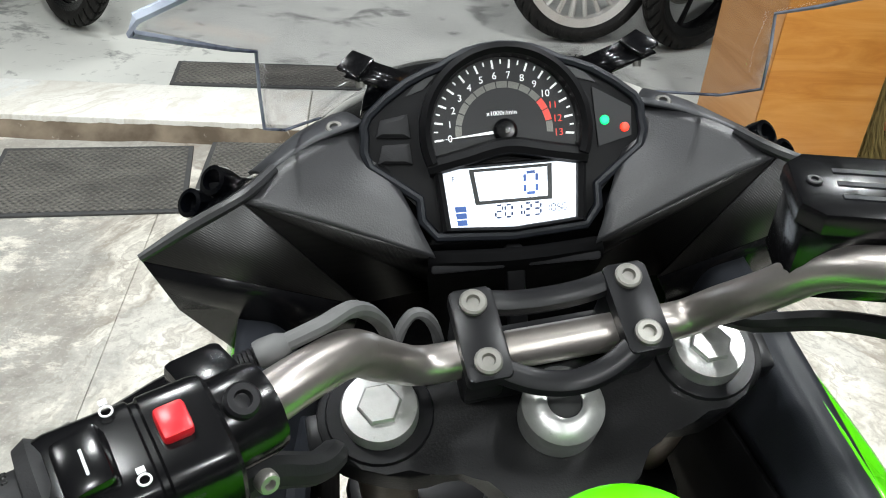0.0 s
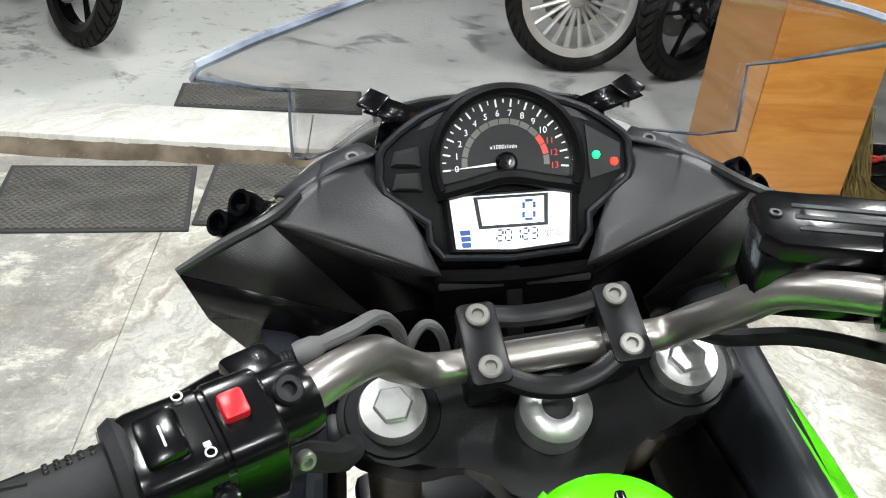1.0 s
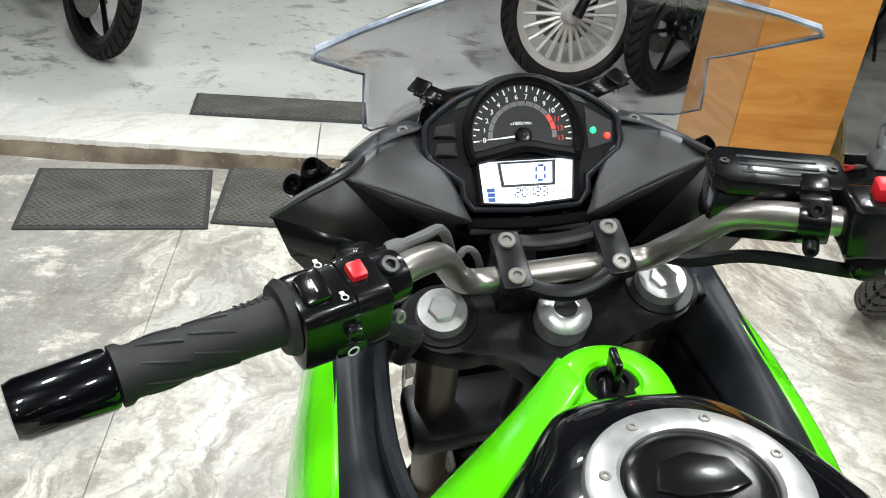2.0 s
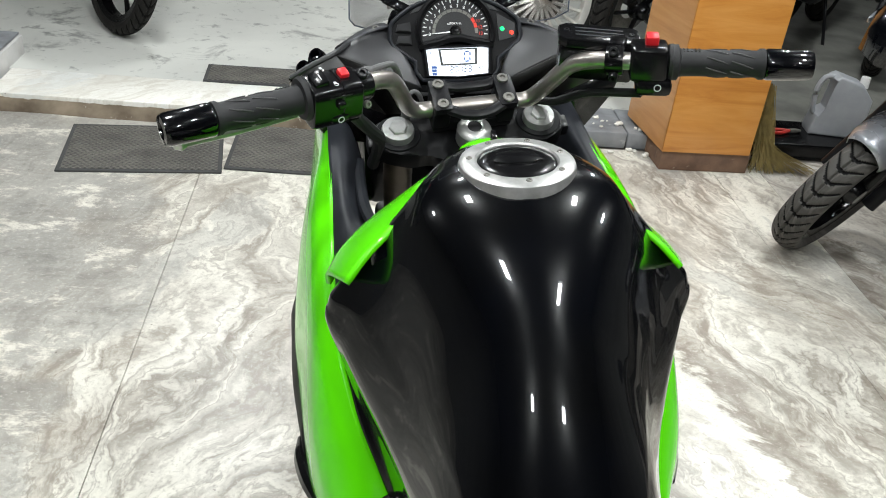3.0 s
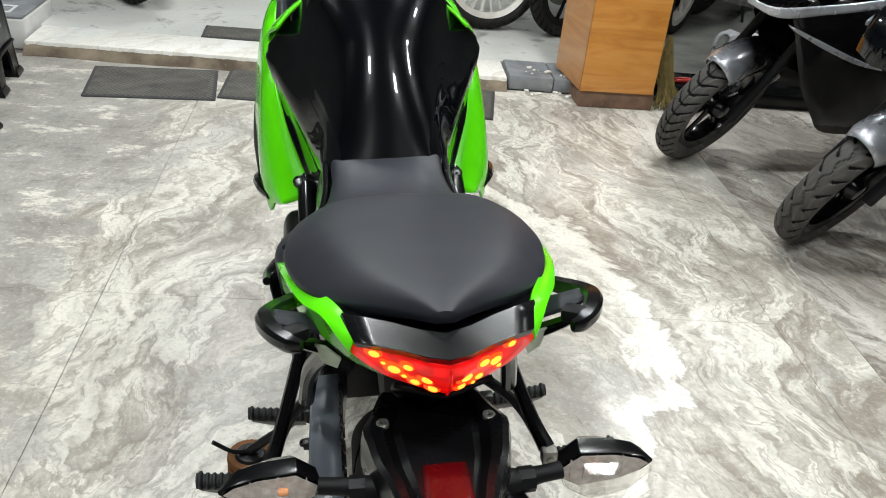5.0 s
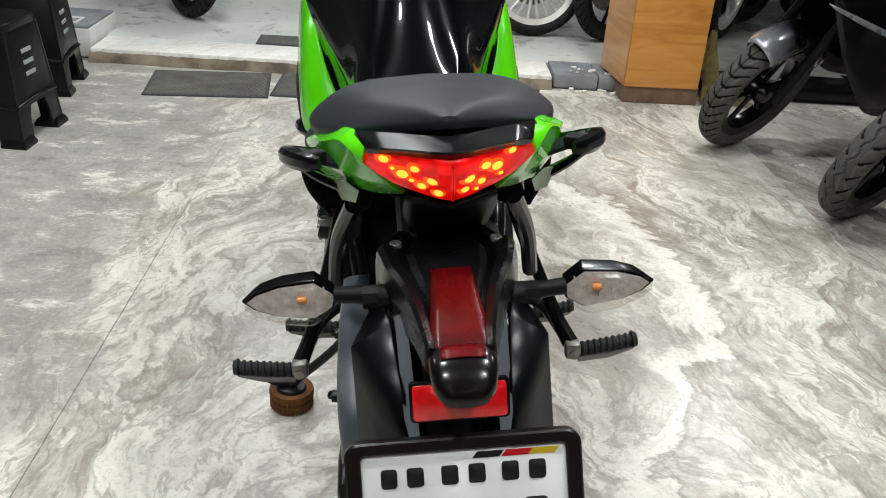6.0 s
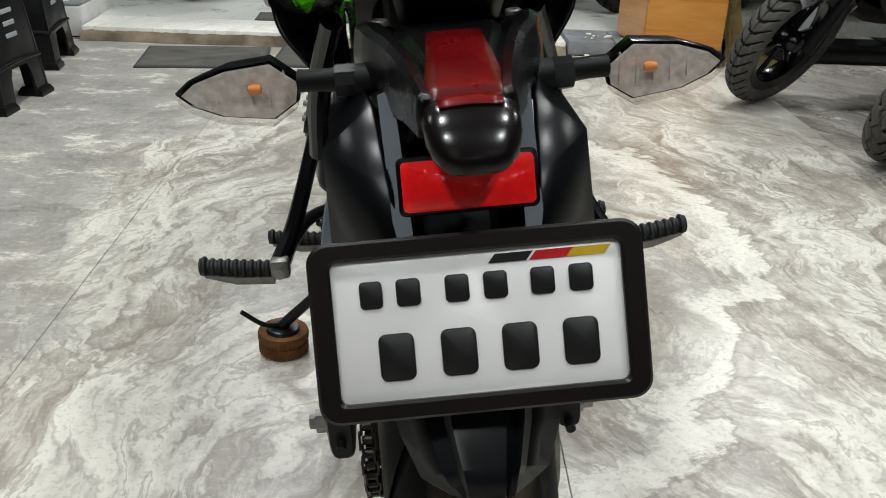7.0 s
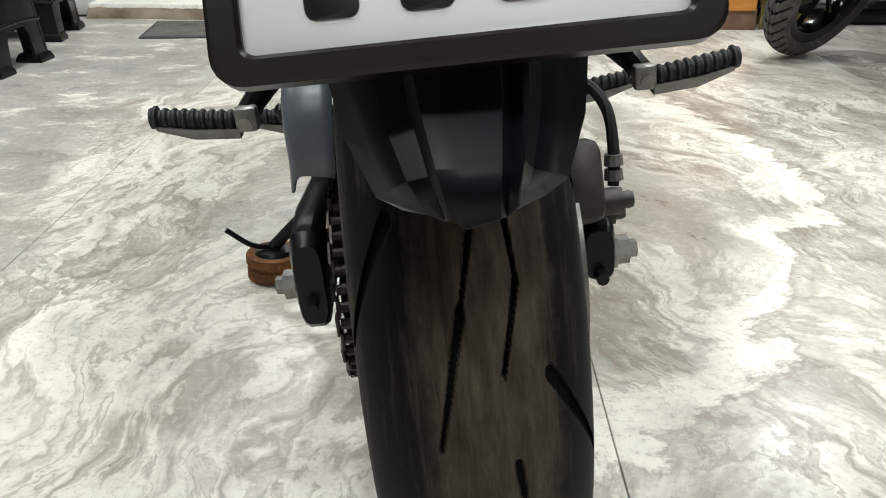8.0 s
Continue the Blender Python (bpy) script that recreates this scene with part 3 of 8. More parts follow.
def groove_tyre(bm, rad, half, cuts, seg_a, seg_b, m, crown=1.0, depth=0.004):
    """A tyre turned round m's z axis, with cut grooves. cuts(u, v) gives the depth share at u (round) and v (across, -1..1)."""
    rings, deep = [], set()
    for i in range(seg_a):
        a = 2 * math.pi * i / seg_a
        ring_pts = []
        for j in range(seg_b + 1):
            v = -1 + 2 * j / seg_b
            th = v * 1.72
            x = half * math.sin(th) * (1.0 if abs(th) < math.pi / 2 else 1.0)
            drop = half * 0.92 * crown * (1 - math.cos(th))
            r = rad - drop
            if abs(v) < 0.86:
                r -= depth * cuts(i / seg_a, v)
            ring_pts.append(m @ Vector((r * math.cos(a), r * math.sin(a), x)))
        ring_pts.append(m @ Vector(((rad - half * 1.25) * math.cos(a), (rad - half * 1.25) * math.sin(a), half * 0.72)))
        ring_pts.append(m @ Vector(((rad - half * 1.25) * math.cos(a), (rad - half * 1.25) * math.sin(a), -half * 0.72)))
        rings.append([bm.verts.new(p) for p in ring_pts])
        for j in range(seg_b + 1):
            v = -1 + 2 * j / seg_b
            if abs(v) < 0.86 and cuts(i / seg_a, v) > 0.4:
                deep.add(rings[-1][j])
    loft(bm, rings, cap=False, ring=True)
    # Groove faces get the second material: clean rubber with shade painted in.
    for face in bm.faces:
        if sum(v in deep for v in face.verts) >= 3:
            face.material_index = 1
    return bm


def slash(u, v, u0, v0, u1, v1, w):
    """Depth share, up to 1, of a groove along a stroke from (u0, v0) to (u1, v1)."""
    du, dv = u1 - u0, v1 - v0
    t = max(0.0, min(1.0, ((u - u0) * du + (v - v0) * dv) / (du * du + dv * dv)))
    d = math.hypot(u - u0 - t * du, v - v0 - t * dv)
    return max(0.0, min(1.0, 1.6 * (1.25 - d / (w * (1 - 0.5 * t)))))

# ---- the shop ----
STEP_Z = 0.06


def slab(x0, x1, y0, y1, z, h, material, parent, gap=0.0006):
    bm = bm_new()
    box(bm, ((x0 + x1) / 2, (y0 + y1) / 2, z - h / 2), (x1 - x0 - 2 * gap, y1 - y0 - 2 * gap, h), bev=0.0012, seg=1)
    return part("slab", bm, material, parent)


bm = bm_new()
box(bm, (0.2, -3.7, -0.06), (11.0, 14.8, 0.11))
floor = part("floor", bm, GROUT, None)
tagged(floor, "worn grey and cream veined marble slab floor of a showroom", "floor", kind="structure")
ROWS_Y = [-11.0, -8.6, -6.1, -3.6, -0.72, 1.35, 3.42]
COLS_L = [-5.2, -3.62, -2.61, -1.595, -0.58, 0.436, 1.425]
COLS_R = [1.640, 2.63, 3.65, 5.4]
for y0, y1 in zip(ROWS_Y, ROWS_Y[1:]):
    for x0, x1 in zip(COLS_L, COLS_L[1:]):
        slab(x0, x1, y0, y1, 0.0, 0.02, MARBLE, floor)
    for x0, x1 in zip(COLS_R, COLS_R[1:]):
        slab(x0, x1, y0, y1, 0.0, 0.02, SIDE_MARBLE, floor)
for y0, y1 in zip([-11.0, -3.6, -1.9, -0.6, 0.7, 2.0], [-3.6, -1.9, -0.6, 0.7, 2.0, 3.42]):
    slab(1.425, 1.640, y0, y1, 0.0, 0.02, MARBLE, floor)

bm = bm_new()
box(bm, (0.2, 6.2, STEP_Z - 0.1), (11.0, 5.0, 0.2))
tagged(part("upper_floor", bm, CEMENT), "grey cement floor one low step up", "floor", kind="structure")

# Dark sheet over the upper floor, its colour standing in for shade.
bm = bm_new()
box(bm, (3.53, 6.18, STEP_Z + 0.002), (3.74, 4.9, 0.012), bev=0.002, seg=1)
tagged(part("floor_shade", bm, SHADE_GREY), "dark sheet painted as shade on the floor behind the counter", "floor", kind="structure")

step = thing("step", pose(0, 0, 0), "low worn marble step with a brown dirty riser", "step", kind="structure")
for x0, x1 in ((-1.46, -0.2), (-0.2, 0.86)):
    bm = bm_new()
    box(bm, ((x0 + x1) / 2, 3.56, STEP_Z / 2 + 0.004), (x1 - x0 - 0.003, 0.28, STEP_Z), bev=0.006)
    for v in bm.verts:
        v.co.y += 0.006 * noise.noise(Vector((v.co.x * 9, 0, 0)))
    part("tread", bm, MARBLE_EDGE, step)
bm = bm_new()
rows = []
for i in range(121):
    x = -1.46 + 2.32 * i / 120
    w = noise.noise(Vector((x * 7, 1.3, 0)))
    w2 = noise.noise(Vector((x * 31, 4.3, 0)))
    rows.append([(x, 3.385 + 0.018 * w + 0.004 * w2, -0.004), (x, 3.392 + 0.016 * w, 0.010 + 0.006 * w2), (x, 3.409 + 0.004 * w2, 0.032 + 0.012 * w), (x, 3.424, 0.05 + 0.008 * w2)])
loft(bm, rows, cap=False, open_side=True)
part("dirt_skirting", bm, DIRT, step, "brown dirt and broken mortar along the foot")

kerb = thing("kerb", pose(0, 0, 0), "bluish grey stone kerb with broken chips", "kerb", kind="structure")
for x0, x1, y0, m_ in ((0.87, 1.10, 3.43, STONE_BLUE), (1.10, 1.62, 3.43, STONE_BLUE), (1.62, 2.5, 3.44, SATIN), (2.5, 3.6, 3.50, SATIN), (3.6, 5.4, 3.56, SATIN)):
    bm = bm_new()
    box(bm, ((x0 + x1) / 2, y0 + 0.14, 0.036), (x1 - x0 - 0.004, 0.28, 0.072), bev=0.008)
    part("kerb_stone", bm, m_, kerb)
rng = random.Random(5)
for i in range(26):
    bm = bm_new()
    s = rng.uniform(0.008, 0.03)
    on_top = i % 2
    box(bm, (rng.uniform(0.95, 1.2), rng.uniform(3.47, 3.6) if on_top else rng.uniform(3.36, 3.42), (0.072 if on_top else 0) + s * 0.2), (s, s * 0.7, s * 0.4), (0, 0, rng.uniform(0, 90)), bev=s * 0.12, seg=1)
    ob = part("rubble_chip", bm, MARBLE_EDGE)
    tagged(ob, "small broken white mortar chip on the kerb", "rubble", "mortar chips")

bm = bm_new()
box(bm, (-2.3, 3.69, 0.07), (1.66, 0.42, 0.14), bev=0.006)
ledge = tagged(part("ledge", bm, surf("ledge_white", (0.62, 0.61, 0.6), (0.5, 0.49, 0.47), 8, (0.6, 0.7), bumps=0.2, bscale=80)), "low white plastered ledge with a grey stone top", "ledge", kind="structure")
bm = bm_new()
box(bm, (-2.3, 3.69, 0.148), (1.64, 0.40, 0.012), bev=0.003)
part("ledge_top", bm, STONE_BLUE, ledge)
for dx, dy, sx, sy in ((0, -0.055, 0.14, 0.012), (0, 0.055, 0.14, 0.012), (-0.064, 0, 0.012, 0.1), (0.064, 0, 0.012, 0.1)):
    bm = bm_new()
    box(bm, (-1.62 + dx, 3.60 + dy, 0.158), (sx, sy, 0.006), bev=0.001, seg=1)
    part("inlay", bm, PLATE_W, ledge, "white inlaid strip")

# Walls out of view, added to close the room; dark to keep reflections black.
for nm, c, s, lab in (("wall_north", (0.2, 8.75, 1.6), (11.0, 0.15, 3.3), "unseen far wall, added dark grey to keep reflections black"), ("wall_south", (0.2, -11.15, 1.6), (11.0, 0.15, 3.3), "unseen wall added behind the camera, dark grey to keep reflections black"),
                      ("wall_west", (-5.3, -1.2, 1.6), (0.15, 20.0, 3.3), "unseen side wall, added dark grey to keep reflections black"), ("wall_east", (5.5, -1.2, 1.6), (0.15, 20.0, 3.3), "unseen side wall, added dark grey to keep reflections black")):
    bm = bm_new()
    box(bm, c, s)
    tagged(part(nm, bm, WALL), lab, "wall", kind="structure")
bm = bm_new()
box(bm, (0.2, -1.2, CEIL + 0.08), (11.2, 20.2, 0.15))
tagged(part("ceiling", bm, CEIL_M), "plain dark grey painted ceiling", "ceiling", kind="structure")
for lx, ly in LAMP_SPOTS + FAR_LAMPS:
    lamp = thing("ceiling_light", pose(lx, ly, CEIL), "white rectangular panel lamp on the ceiling", "lamp", "ceiling lights")
    bm = bm_new()
    box(bm, (0, 0, -0.012), (0.19, 0.30, 0.022), bev=0.004)
    part("lamp_frame", bm, PLATE_W, lamp)
    bm = bm_new()
    box(bm, (0, 0, -0.026), (0.15, 0.26, 0.006))
    part("diffuser", bm, PANEL_GLOW, lamp)

# mats


def mat_on_floor(x, y, z, w, d, turn):
    ob = thing("floor_mat", pose(x, y, z, 0, 0, turn), "grey rubber doormat with a studded top, dusty", "mat", "rubber mats")
    bm = bm_new()
    box(bm, (0, 0, 0.004), (w, d, 0.008), bev=0.002, seg=1)
    part("border", bm, MAT_EDGE, ob)
    bm = bm_new()
    nx, ny = int(w / 0.022), int(d / 0.016)
    box(bm, (0, 0, 0.0088), (w - 0.03, d - 0.03, 0.0012))
    part("pad", bm, MAT_RUBBER, ob)
    bm = bm_new()
    quads, verts = [], []
    for j in range(ny - 2):
        for i in range(nx - 2):
            cx = -w / 2 + 0.024 + i * 0.022 + (0.011 if j % 2 else 0)
            cy = -d / 2 + 0.022 + j * 0.016
            if abs(cx) > w / 2 - 0.02 or abs(cy) > d / 2 - 0.018:
                continue
            vs = [bm.verts.new((cx + a * 0.0075, cy + b * 0.0045, 0.0115)) for a, b in ((-1, 0), (0, -1), (1, 0), (0, 1))]
            lo = [bm.verts.new((cx + a * 0.009, cy + b * 0.006, 0.0090)) for a, b in ((-1, 0), (0, -1), (1, 0), (0, 1))]
            bm.faces.new(vs)
            for k in range(4):
                bm.faces.new((lo[k], lo[(k + 1) % 4], vs[(k + 1) % 4], vs[k]))
    tagged(part("studs", bm, surf("stud_dust", (0.15, 0.14, 0.125), (0.075, 0.07, 0.063), 7, (0.7, 0.85)), ob), kind="stuff")
    return ob


mat_on_floor(-0.806, 3.128, 0.0, 0.56, 0.405, 6.5)
mat_on_floor(-0.21, 3.2, 0.0, 0.58, 0.42, -1)
mat_on_floor(0.48, 3.2, 0.0, 0.58, 0.40, -8)
mat_on_floor(-0.36, 3.815, STEP_Z, 0.66, 0.21, 2)

# plywood counter pillar
counter = thing("counter", pose(1.198, 3.245, 0, 0, 0, 2.5), "tall orange-brown plywood counter pillar on a scuffed brown plinth", "counter")
bm = bm_new()
box(bm, (0.183, 0.2, 0.045), (0.376, 0.40, 0.09), bev=0.003)
part("plinth", bm, PLINTH, counter, "scuffed dark brown plinth")
bm = bm_new()
prism(bm, [(0.0, 0.0), (0.371, 0.0), (0.386, 0.36), (-0.030, 0.36)], 1.02, pose(-0.012, -0.012, 0.085), bev=0.004)
part("front_panel", bm, WOOD, counter)
bm = bm_new()
prism(bm, [(0.0, 0.0), (0.0, 0.004), (-0.030, 0.364), (-0.034, 0.36)], 1.0, pose(-0.0145, -0.008, 0.09))
part("side_panel", bm, WOOD_SIDE, counter)
bm = bm_new()
box(bm, (0.18, 0.19, 1.12), (0.5, 0.46, 0.03), bev=0.004)
part("counter_top", bm, WOOD_SIDE, counter)

# broom against the counter
broom = thing("broom", pose(1.635, 3.32, 0), "dry straw broom leaning beside the counter", "broom")
bm = bm_new()
rng = random.Random(3)
for i in range(260):
    t = rng.random()
    bx, by = rng.gauss(0, 0.012), rng.gauss(0, 0.012)
    ex, ey = (rng.uniform(-0.07, 0.10) if rng.random() < 0.7 else rng.uniform(0.08, 0.24)), rng.uniform(-0.06, 0.14) * (0.4 + t)
    top = Vector((-0.020 + bx * 0.4, 0.03 + by, rng.uniform(0.27, 0.36)))
    mid = Vector((-0.002 + bx * 1.5, 0.0 + by, 0.13))
    end = Vector((0.02 + ex, -0.03 + ey * 0.6, rng.uniform(0.004, 0.02)))
    pts = spline([tuple(top), tuple(mid), tuple(end)], 3)
    w = 0.0016
    vs = [[bm.verts.new((p[0] - w, p[1], p[2])), bm.verts.new((p[0] + w, p[1], p[2])), bm.verts.new((p[0], p[1] + 2 * w, p[2]))] for p in pts]
    for a, b in zip(vs, vs[1:]):
        for k in range(3):
            bm.faces.new((a[k], a[(k + 1) % 3], b[(k + 1) % 3], b[k]))
tagged(part("straw", bm, STRAW, broom), kind="stuff")
bm = bm_new()
lathe(bm, [(0.016, 0.0), (0.020, 0.004), (0.020, 0.026), (0.016, 0.030)], frame_m((-0.018, 0.028, 0.255), (-0.08, 0.1, 1)), 14)
part("binding", bm, CABLE, broom, "grey cord round the straw")

# jerry can
can = thing("jerry_can", pose(2.075, 3.60, STEP_Z + 0.012, 0, 0, -8) @ Matrix.Diagonal((0.95, 1.0, 0.9, 1.0)), "grey plastic oil can with a moulded side handle and white cap", "oil can")
bm = bm_new()
prism(bm, [(-0.12, 0), (0.10, 0), (0.12, 0.02), (0.12, 0.2), (0.06, 0.27), (-0.05, 0.30), (-0.075, 0.285), (-0.06, 0.24), (-0.07, 0.13), (-0.11, 0.10), (-0.125, 0.02)], 0.10, pose(0, 0.05, 0, 90, 0, 0), bev=0.012, seg=3)
part("can_body", bm, GREY_CAN, can)
bm = bm_new()
tube(bm, [(-0.05, 0, 0.28), (-0.1, 0, 0.28), (-0.125, 0, 0.22), (-0.12, 0, 0.12), (-0.1, 0, 0.09)], 0.012, 10)
part("can_handle", bm, GREY_CAN, can)
bm = bm_new()
cyl(bm, (0.075, 0, 0.25), (0.075, 0, 0.30), 0.022, 0.02, 20)
part("cap", bm, PLATE_W, can, "off-white screw cap")
pliers = thing("pliers", pose(1.86, 3.56, STEP_Z + 0.024, 0, 0, 12), "red-handled pliers lying on the dark kerb", "pliers")
for s in (-1, 1):
    bm = bm_new()
    tube(bm, [(0.0, 0, 0), (-0.05, s * 0.018, 0), (-0.11, s * 0.012, 0)], 0.008, 8)
    part("handle", bm, RED_TOOL, pliers)
bm = bm_new()
tube(bm, [(0.0, 0, 0), (0.03, 0, 0), (0.06, 0, 0)], [0.012, 0.011, 0.004], 8)
part("jaw", bm, BOLT, pliers)

# stools


def stool(x, y, turn):
    ob = thing("plastic_stool", pose(x, y, 0, 0, 0, turn), "glossy black moulded plastic stool with broad splayed legs", "stool", "plastic stools")
    bm = bm_new()
    prism(bm, rounded(0.27, 0.27, 0.05), 0.03, pose(0, 0, 0.42), bev=0.01)
    part("seat", bm, STOOL, ob)
    outline = [(-0.172, 0.012), (-0.082, 0.012), (-0.074, 0.105), (-0.056, 0.140), (0.056, 0.140), (0.074, 0.105), (0.082, 0.012), (0.172, 0.012), (0.160, 0.13), (0.130, 0.425), (-0.130, 0.425), (-0.160, 0.13)]
    for k in range(4):
        side = pose(0, 0, 0, 0, 0, 90 * k) @ pose(0, -0.172, 0, 84.2, 0, 0)
        bm = bm_new()
        prism(bm, outline, 0.011, side @ pose(0, 0, -0.011), bev=0.003)
        panel = part("side_panel", bm, STOOL, ob)
        bm = bm_new()
        tube(bm, [tuple(side @ Vector(p)) for p in ((-0.158, 0.15, 0.002), (-0.06, 0.158, 0.006), (0.06, 0.158, 0.006), (0.158, 0.15, 0.002))], 0.007, 8)
        part("panel_rib", bm, STOOL, panel)
        # Pale grey bars paint the reflections seen on the panel's slots.
        for j in range(3):
            bm = bm_new()
            box(bm, (0, 0.25 + 0.042 * j, 0.001), (0.075, 0.016, 0.004), bev=0.0015, seg=1, m=side)
            part("vent", bm, GREY_CAN, panel, "vent slot with its pale glint painted on")
        a, b = ((-1, -1), (1, -1), (1, 1), (-1, 1))[k]
        bm = bm_new()
        loft(bm, [[(a * (0.135 + dx * w), b * (0.135 + dy * w), z) for dx, dy in ((-1, -1), (1, -1), (1, 1), (-1, 1))] for z, w in ((0.0, 0.048), (0.012, 0.048), (0.030, 0.038))])
        part("foot", bm, STOOL, ob)
    return ob


stool(-1.545, 2.970, 7)
stool(-1.440, 2.335, -4)

# ---- the motorcycle ----
BIKE = pose(0.2715, 0.032, -0.002, 0.55, -6, 3.1)
bike = thing("motorcycle", BIKE, "green and black faired sport motorcycle leaning on its side stand", "motorcycle")

# fuel tank: rows of y, crown height, crease x and z, flank x and z, skirt x and z
TANK = [
    (0.530, 0.798, 0.076, 0.788, 0.106, 0.748, 0.103, 0.66),
    (0.560, 0.841, 0.080, 0.812, 0.110, 0.760, 0.106, 0.66),
    (0.600, 0.895, 0.089, 0.840, 0.116, 0.772, 0.111, 0.66),
    (0.640, 0.942, 0.099, 0.856, 0.124, 0.770, 0.116, 0.665),
    (0.680, 0.983, 0.110, 0.866, 0.134, 0.778, 0.122, 0.67),
    (0.715, 1.015, 0.121, 0.879, 0.145, 0.794, 0.130, 0.68),
    (0.750, 1.042, 0.136, 0.894, 0.160, 0.818, 0.140, 0.69),
    (0.785, 1.062, 0.155, 0.909, 0.177, 0.842, 0.152, 0.70),
    (0.820, 1.074, 0.182, 0.920, 0.195, 0.870, 0.163, 0.71),
    (0.850, 1.0755, 0.204, 0.922, 0.209, 0.895, 0.170, 0.72),
    (0.890, 1.071, 0.162, 0.936, 0.165, 0.915, 0.160, 0.74),
    (0.940, 1.054, 0.088, 0.968, 0.090, 0.950, 0.110, 0.75),
    (0.980, 1.020, 0.058, 0.965, 0.060, 0.950, 0.080, 0.77),
]


def tank_ring(row):
    """Half a section: domed top down to a crease, then a steep flank that falls in to the skirt."""
    y, zt, wk, zk, ws, zs, wl, zl = row
    front = max(0.0, min(1.0, (y - 0.69) / 0.13))
    wd = float(np.interp(y, (0.75, 0.80, 0.85, 0.89, 0.94, 0.98), (0.116, 0.124, 0.118, 0.094, 0.062, 0.045)))
    zd = zt - float(np.interp(y, (0.75, 0.80, 0.85, 0.89, 0.94, 0.98), (0.060, 0.058, 0.048, 0.036, 0.020, 0.016)))
    domed = spline([(0, zt), (wd * 0.5, zt - 0.13 * (zt - zd)), (wd * 0.82, zt - 0.46 * (zt - zd)), (wd, zd), ((wd + wk) / 2 - 0.002, (zd + zk) / 2 + 0.002), (wk - 0.0015, zk + 0.002)], 4)
    ts = [k / 20 for k in range(20)] + [0.99]
    plain = [(wk * t, zt - (zt - zk) * t ** 2.15) for t in ts]
    top = [(front * a[0] + (1 - front) * b[0], front * a[1] + (1 - front) * b[1]) for a, b in zip(domed, plain)]
    low = spline([(wk, zk - 0.001), (wk + 0.5 * (ws - wk), zk - 0.40 * (zk - zs)), (ws, zs), (ws - 0.35 * (ws - wl) - 0.004, zs - 0.4 * (zs - zl)), (wl, zl)], 4)
    pts = top + [tuple(p) for p in low]
    return [(-p[0], y, p[1]) for p in pts[:0:-1]] + [(p[0], y, p[1]) for p in pts]


bm = bm_new()
rings = [tank_ring(r) for r in spline(TANK, 5)]
loft(bm, rings, cap=True)
tank = part("fuel_tank", bm, BLACK, bike, "glossy black fuel tank with knee recesses", flat=1.15)
CAP = pose(0.0, 0.848, 1.0685, -1, 0, 0)
bm = bm_new()
lathe(bm, [(0.042, 0.002), (0.042, 0.0055), (0.044, 0.0075), (0.056, 0.0070), (0.0605, 0.0045), (0.062, 0.0), (0.062, -0.012)], CAP, 56)
part("cap_ring", bm, ALU, tank, "brushed aluminium filler ring")
bm = bm_new()
lathe(bm, [(0.0415, 0.0), (0.0415, 0.0035), (0.039, 0.0055), (0.03, 0.0068), (0.0, 0.0075)], CAP, 48)
part("filler_lid", bm, SATIN, tank, "black domed filler lid")
bm = bm_new()
prism(bm, [(-0.026, -0.006), (-0.012, -0.012), (0.012, -0.012), (0.026, -0.006), (0.02, 0.013), (0.0, 0.02), (-0.02, 0.013)], 0.004, CAP @ pose(0, 0, 0.0058), bev=0.0018)
part("key_cover", bm, SATIN, tank)
for i in range(7):
    a = 2 * math.pi * (i + 0.3) / 7
    bm = bm_new()
    bolt(bm, CAP @ Vector((0.050 * math.cos(a), 0.050 * math.sin(a), 0.0062)), CAP.to_3x3() @ Vector((0, 0, 1)), 0.0034, 0.0022)
    part("cap_bolt", bm, BOLT, tank)

# green strips over the tank's front shoulders
for s in (-1, 1):
    bm = bm_new()
    rows = [
        [(s * 0.020, 1.000, 1.012), (s * 0.024, 1.025, 1.010), (s * 0.026, 1.048, 1.000), (s * 0.026, 1.053, 0.985)],
        [(s * 0.050, 0.958, 1.014), (s * 0.060, 0.985, 1.005), (s * 0.066, 1.010, 0.986), (s * 0.066, 1.015, 0.970)],
        [(s * 0.086, 0.905, 1.016), (s * 0.100, 0.940, 1.002), (s * 0.112, 0.968, 0.976), (s * 0.112, 0.973, 0.958)],
        [(s * 0.120, 0.850, 1.010), (s * 0.142, 0.890, 0.992), (s * 0.158, 0.926, 0.966), (s * 0.158, 0.930, 0.948)],
        [(s * 0.158, 0.824, 0.986), (s * 0.176, 0.855, 0.972), (s * 0.190, 0.895, 0.950), (s * 0.190, 0.899, 0.932)],
        [(s * 0.186, 0.808, 0.958), (s * 0.197, 0.838, 0.950), (s * 0.207, 0.872, 0.933), (s * 0.207, 0.876, 0.918)],
    ]
    rows = [[(x, y, z + (0.006 if k == 0 else 0.002)) for k, (x, y, z) in enumerate(r)] for r in rows]
    net(bm, rows, 5, 4)
    PANEL_AT = pose(-0.005 if s > 0 else 0, 0, -0.008 if s > 0 else 0)
    tank_panel = part("tank_panel", bm, GREEN, bike, "glossy green tank side panel", solid=0.006, flat=1.2, xf=PANEL_AT)
    bm = bm_new()
    edge = [r[0] for r in rows[1:-1]]
    net(bm, [[(x * 0.998, y + 0.003, z - 0.004), (x * 0.994, y + 0.006, z - 0.022), (x * 0.985, y + 0.010, z - 0.046)] for x, y, z in edge], 4, 2)
    part("panel_skirt", bm, BLACK, tank_panel, "black edge under the panel", solid=0.003, xf=PANEL_AT)

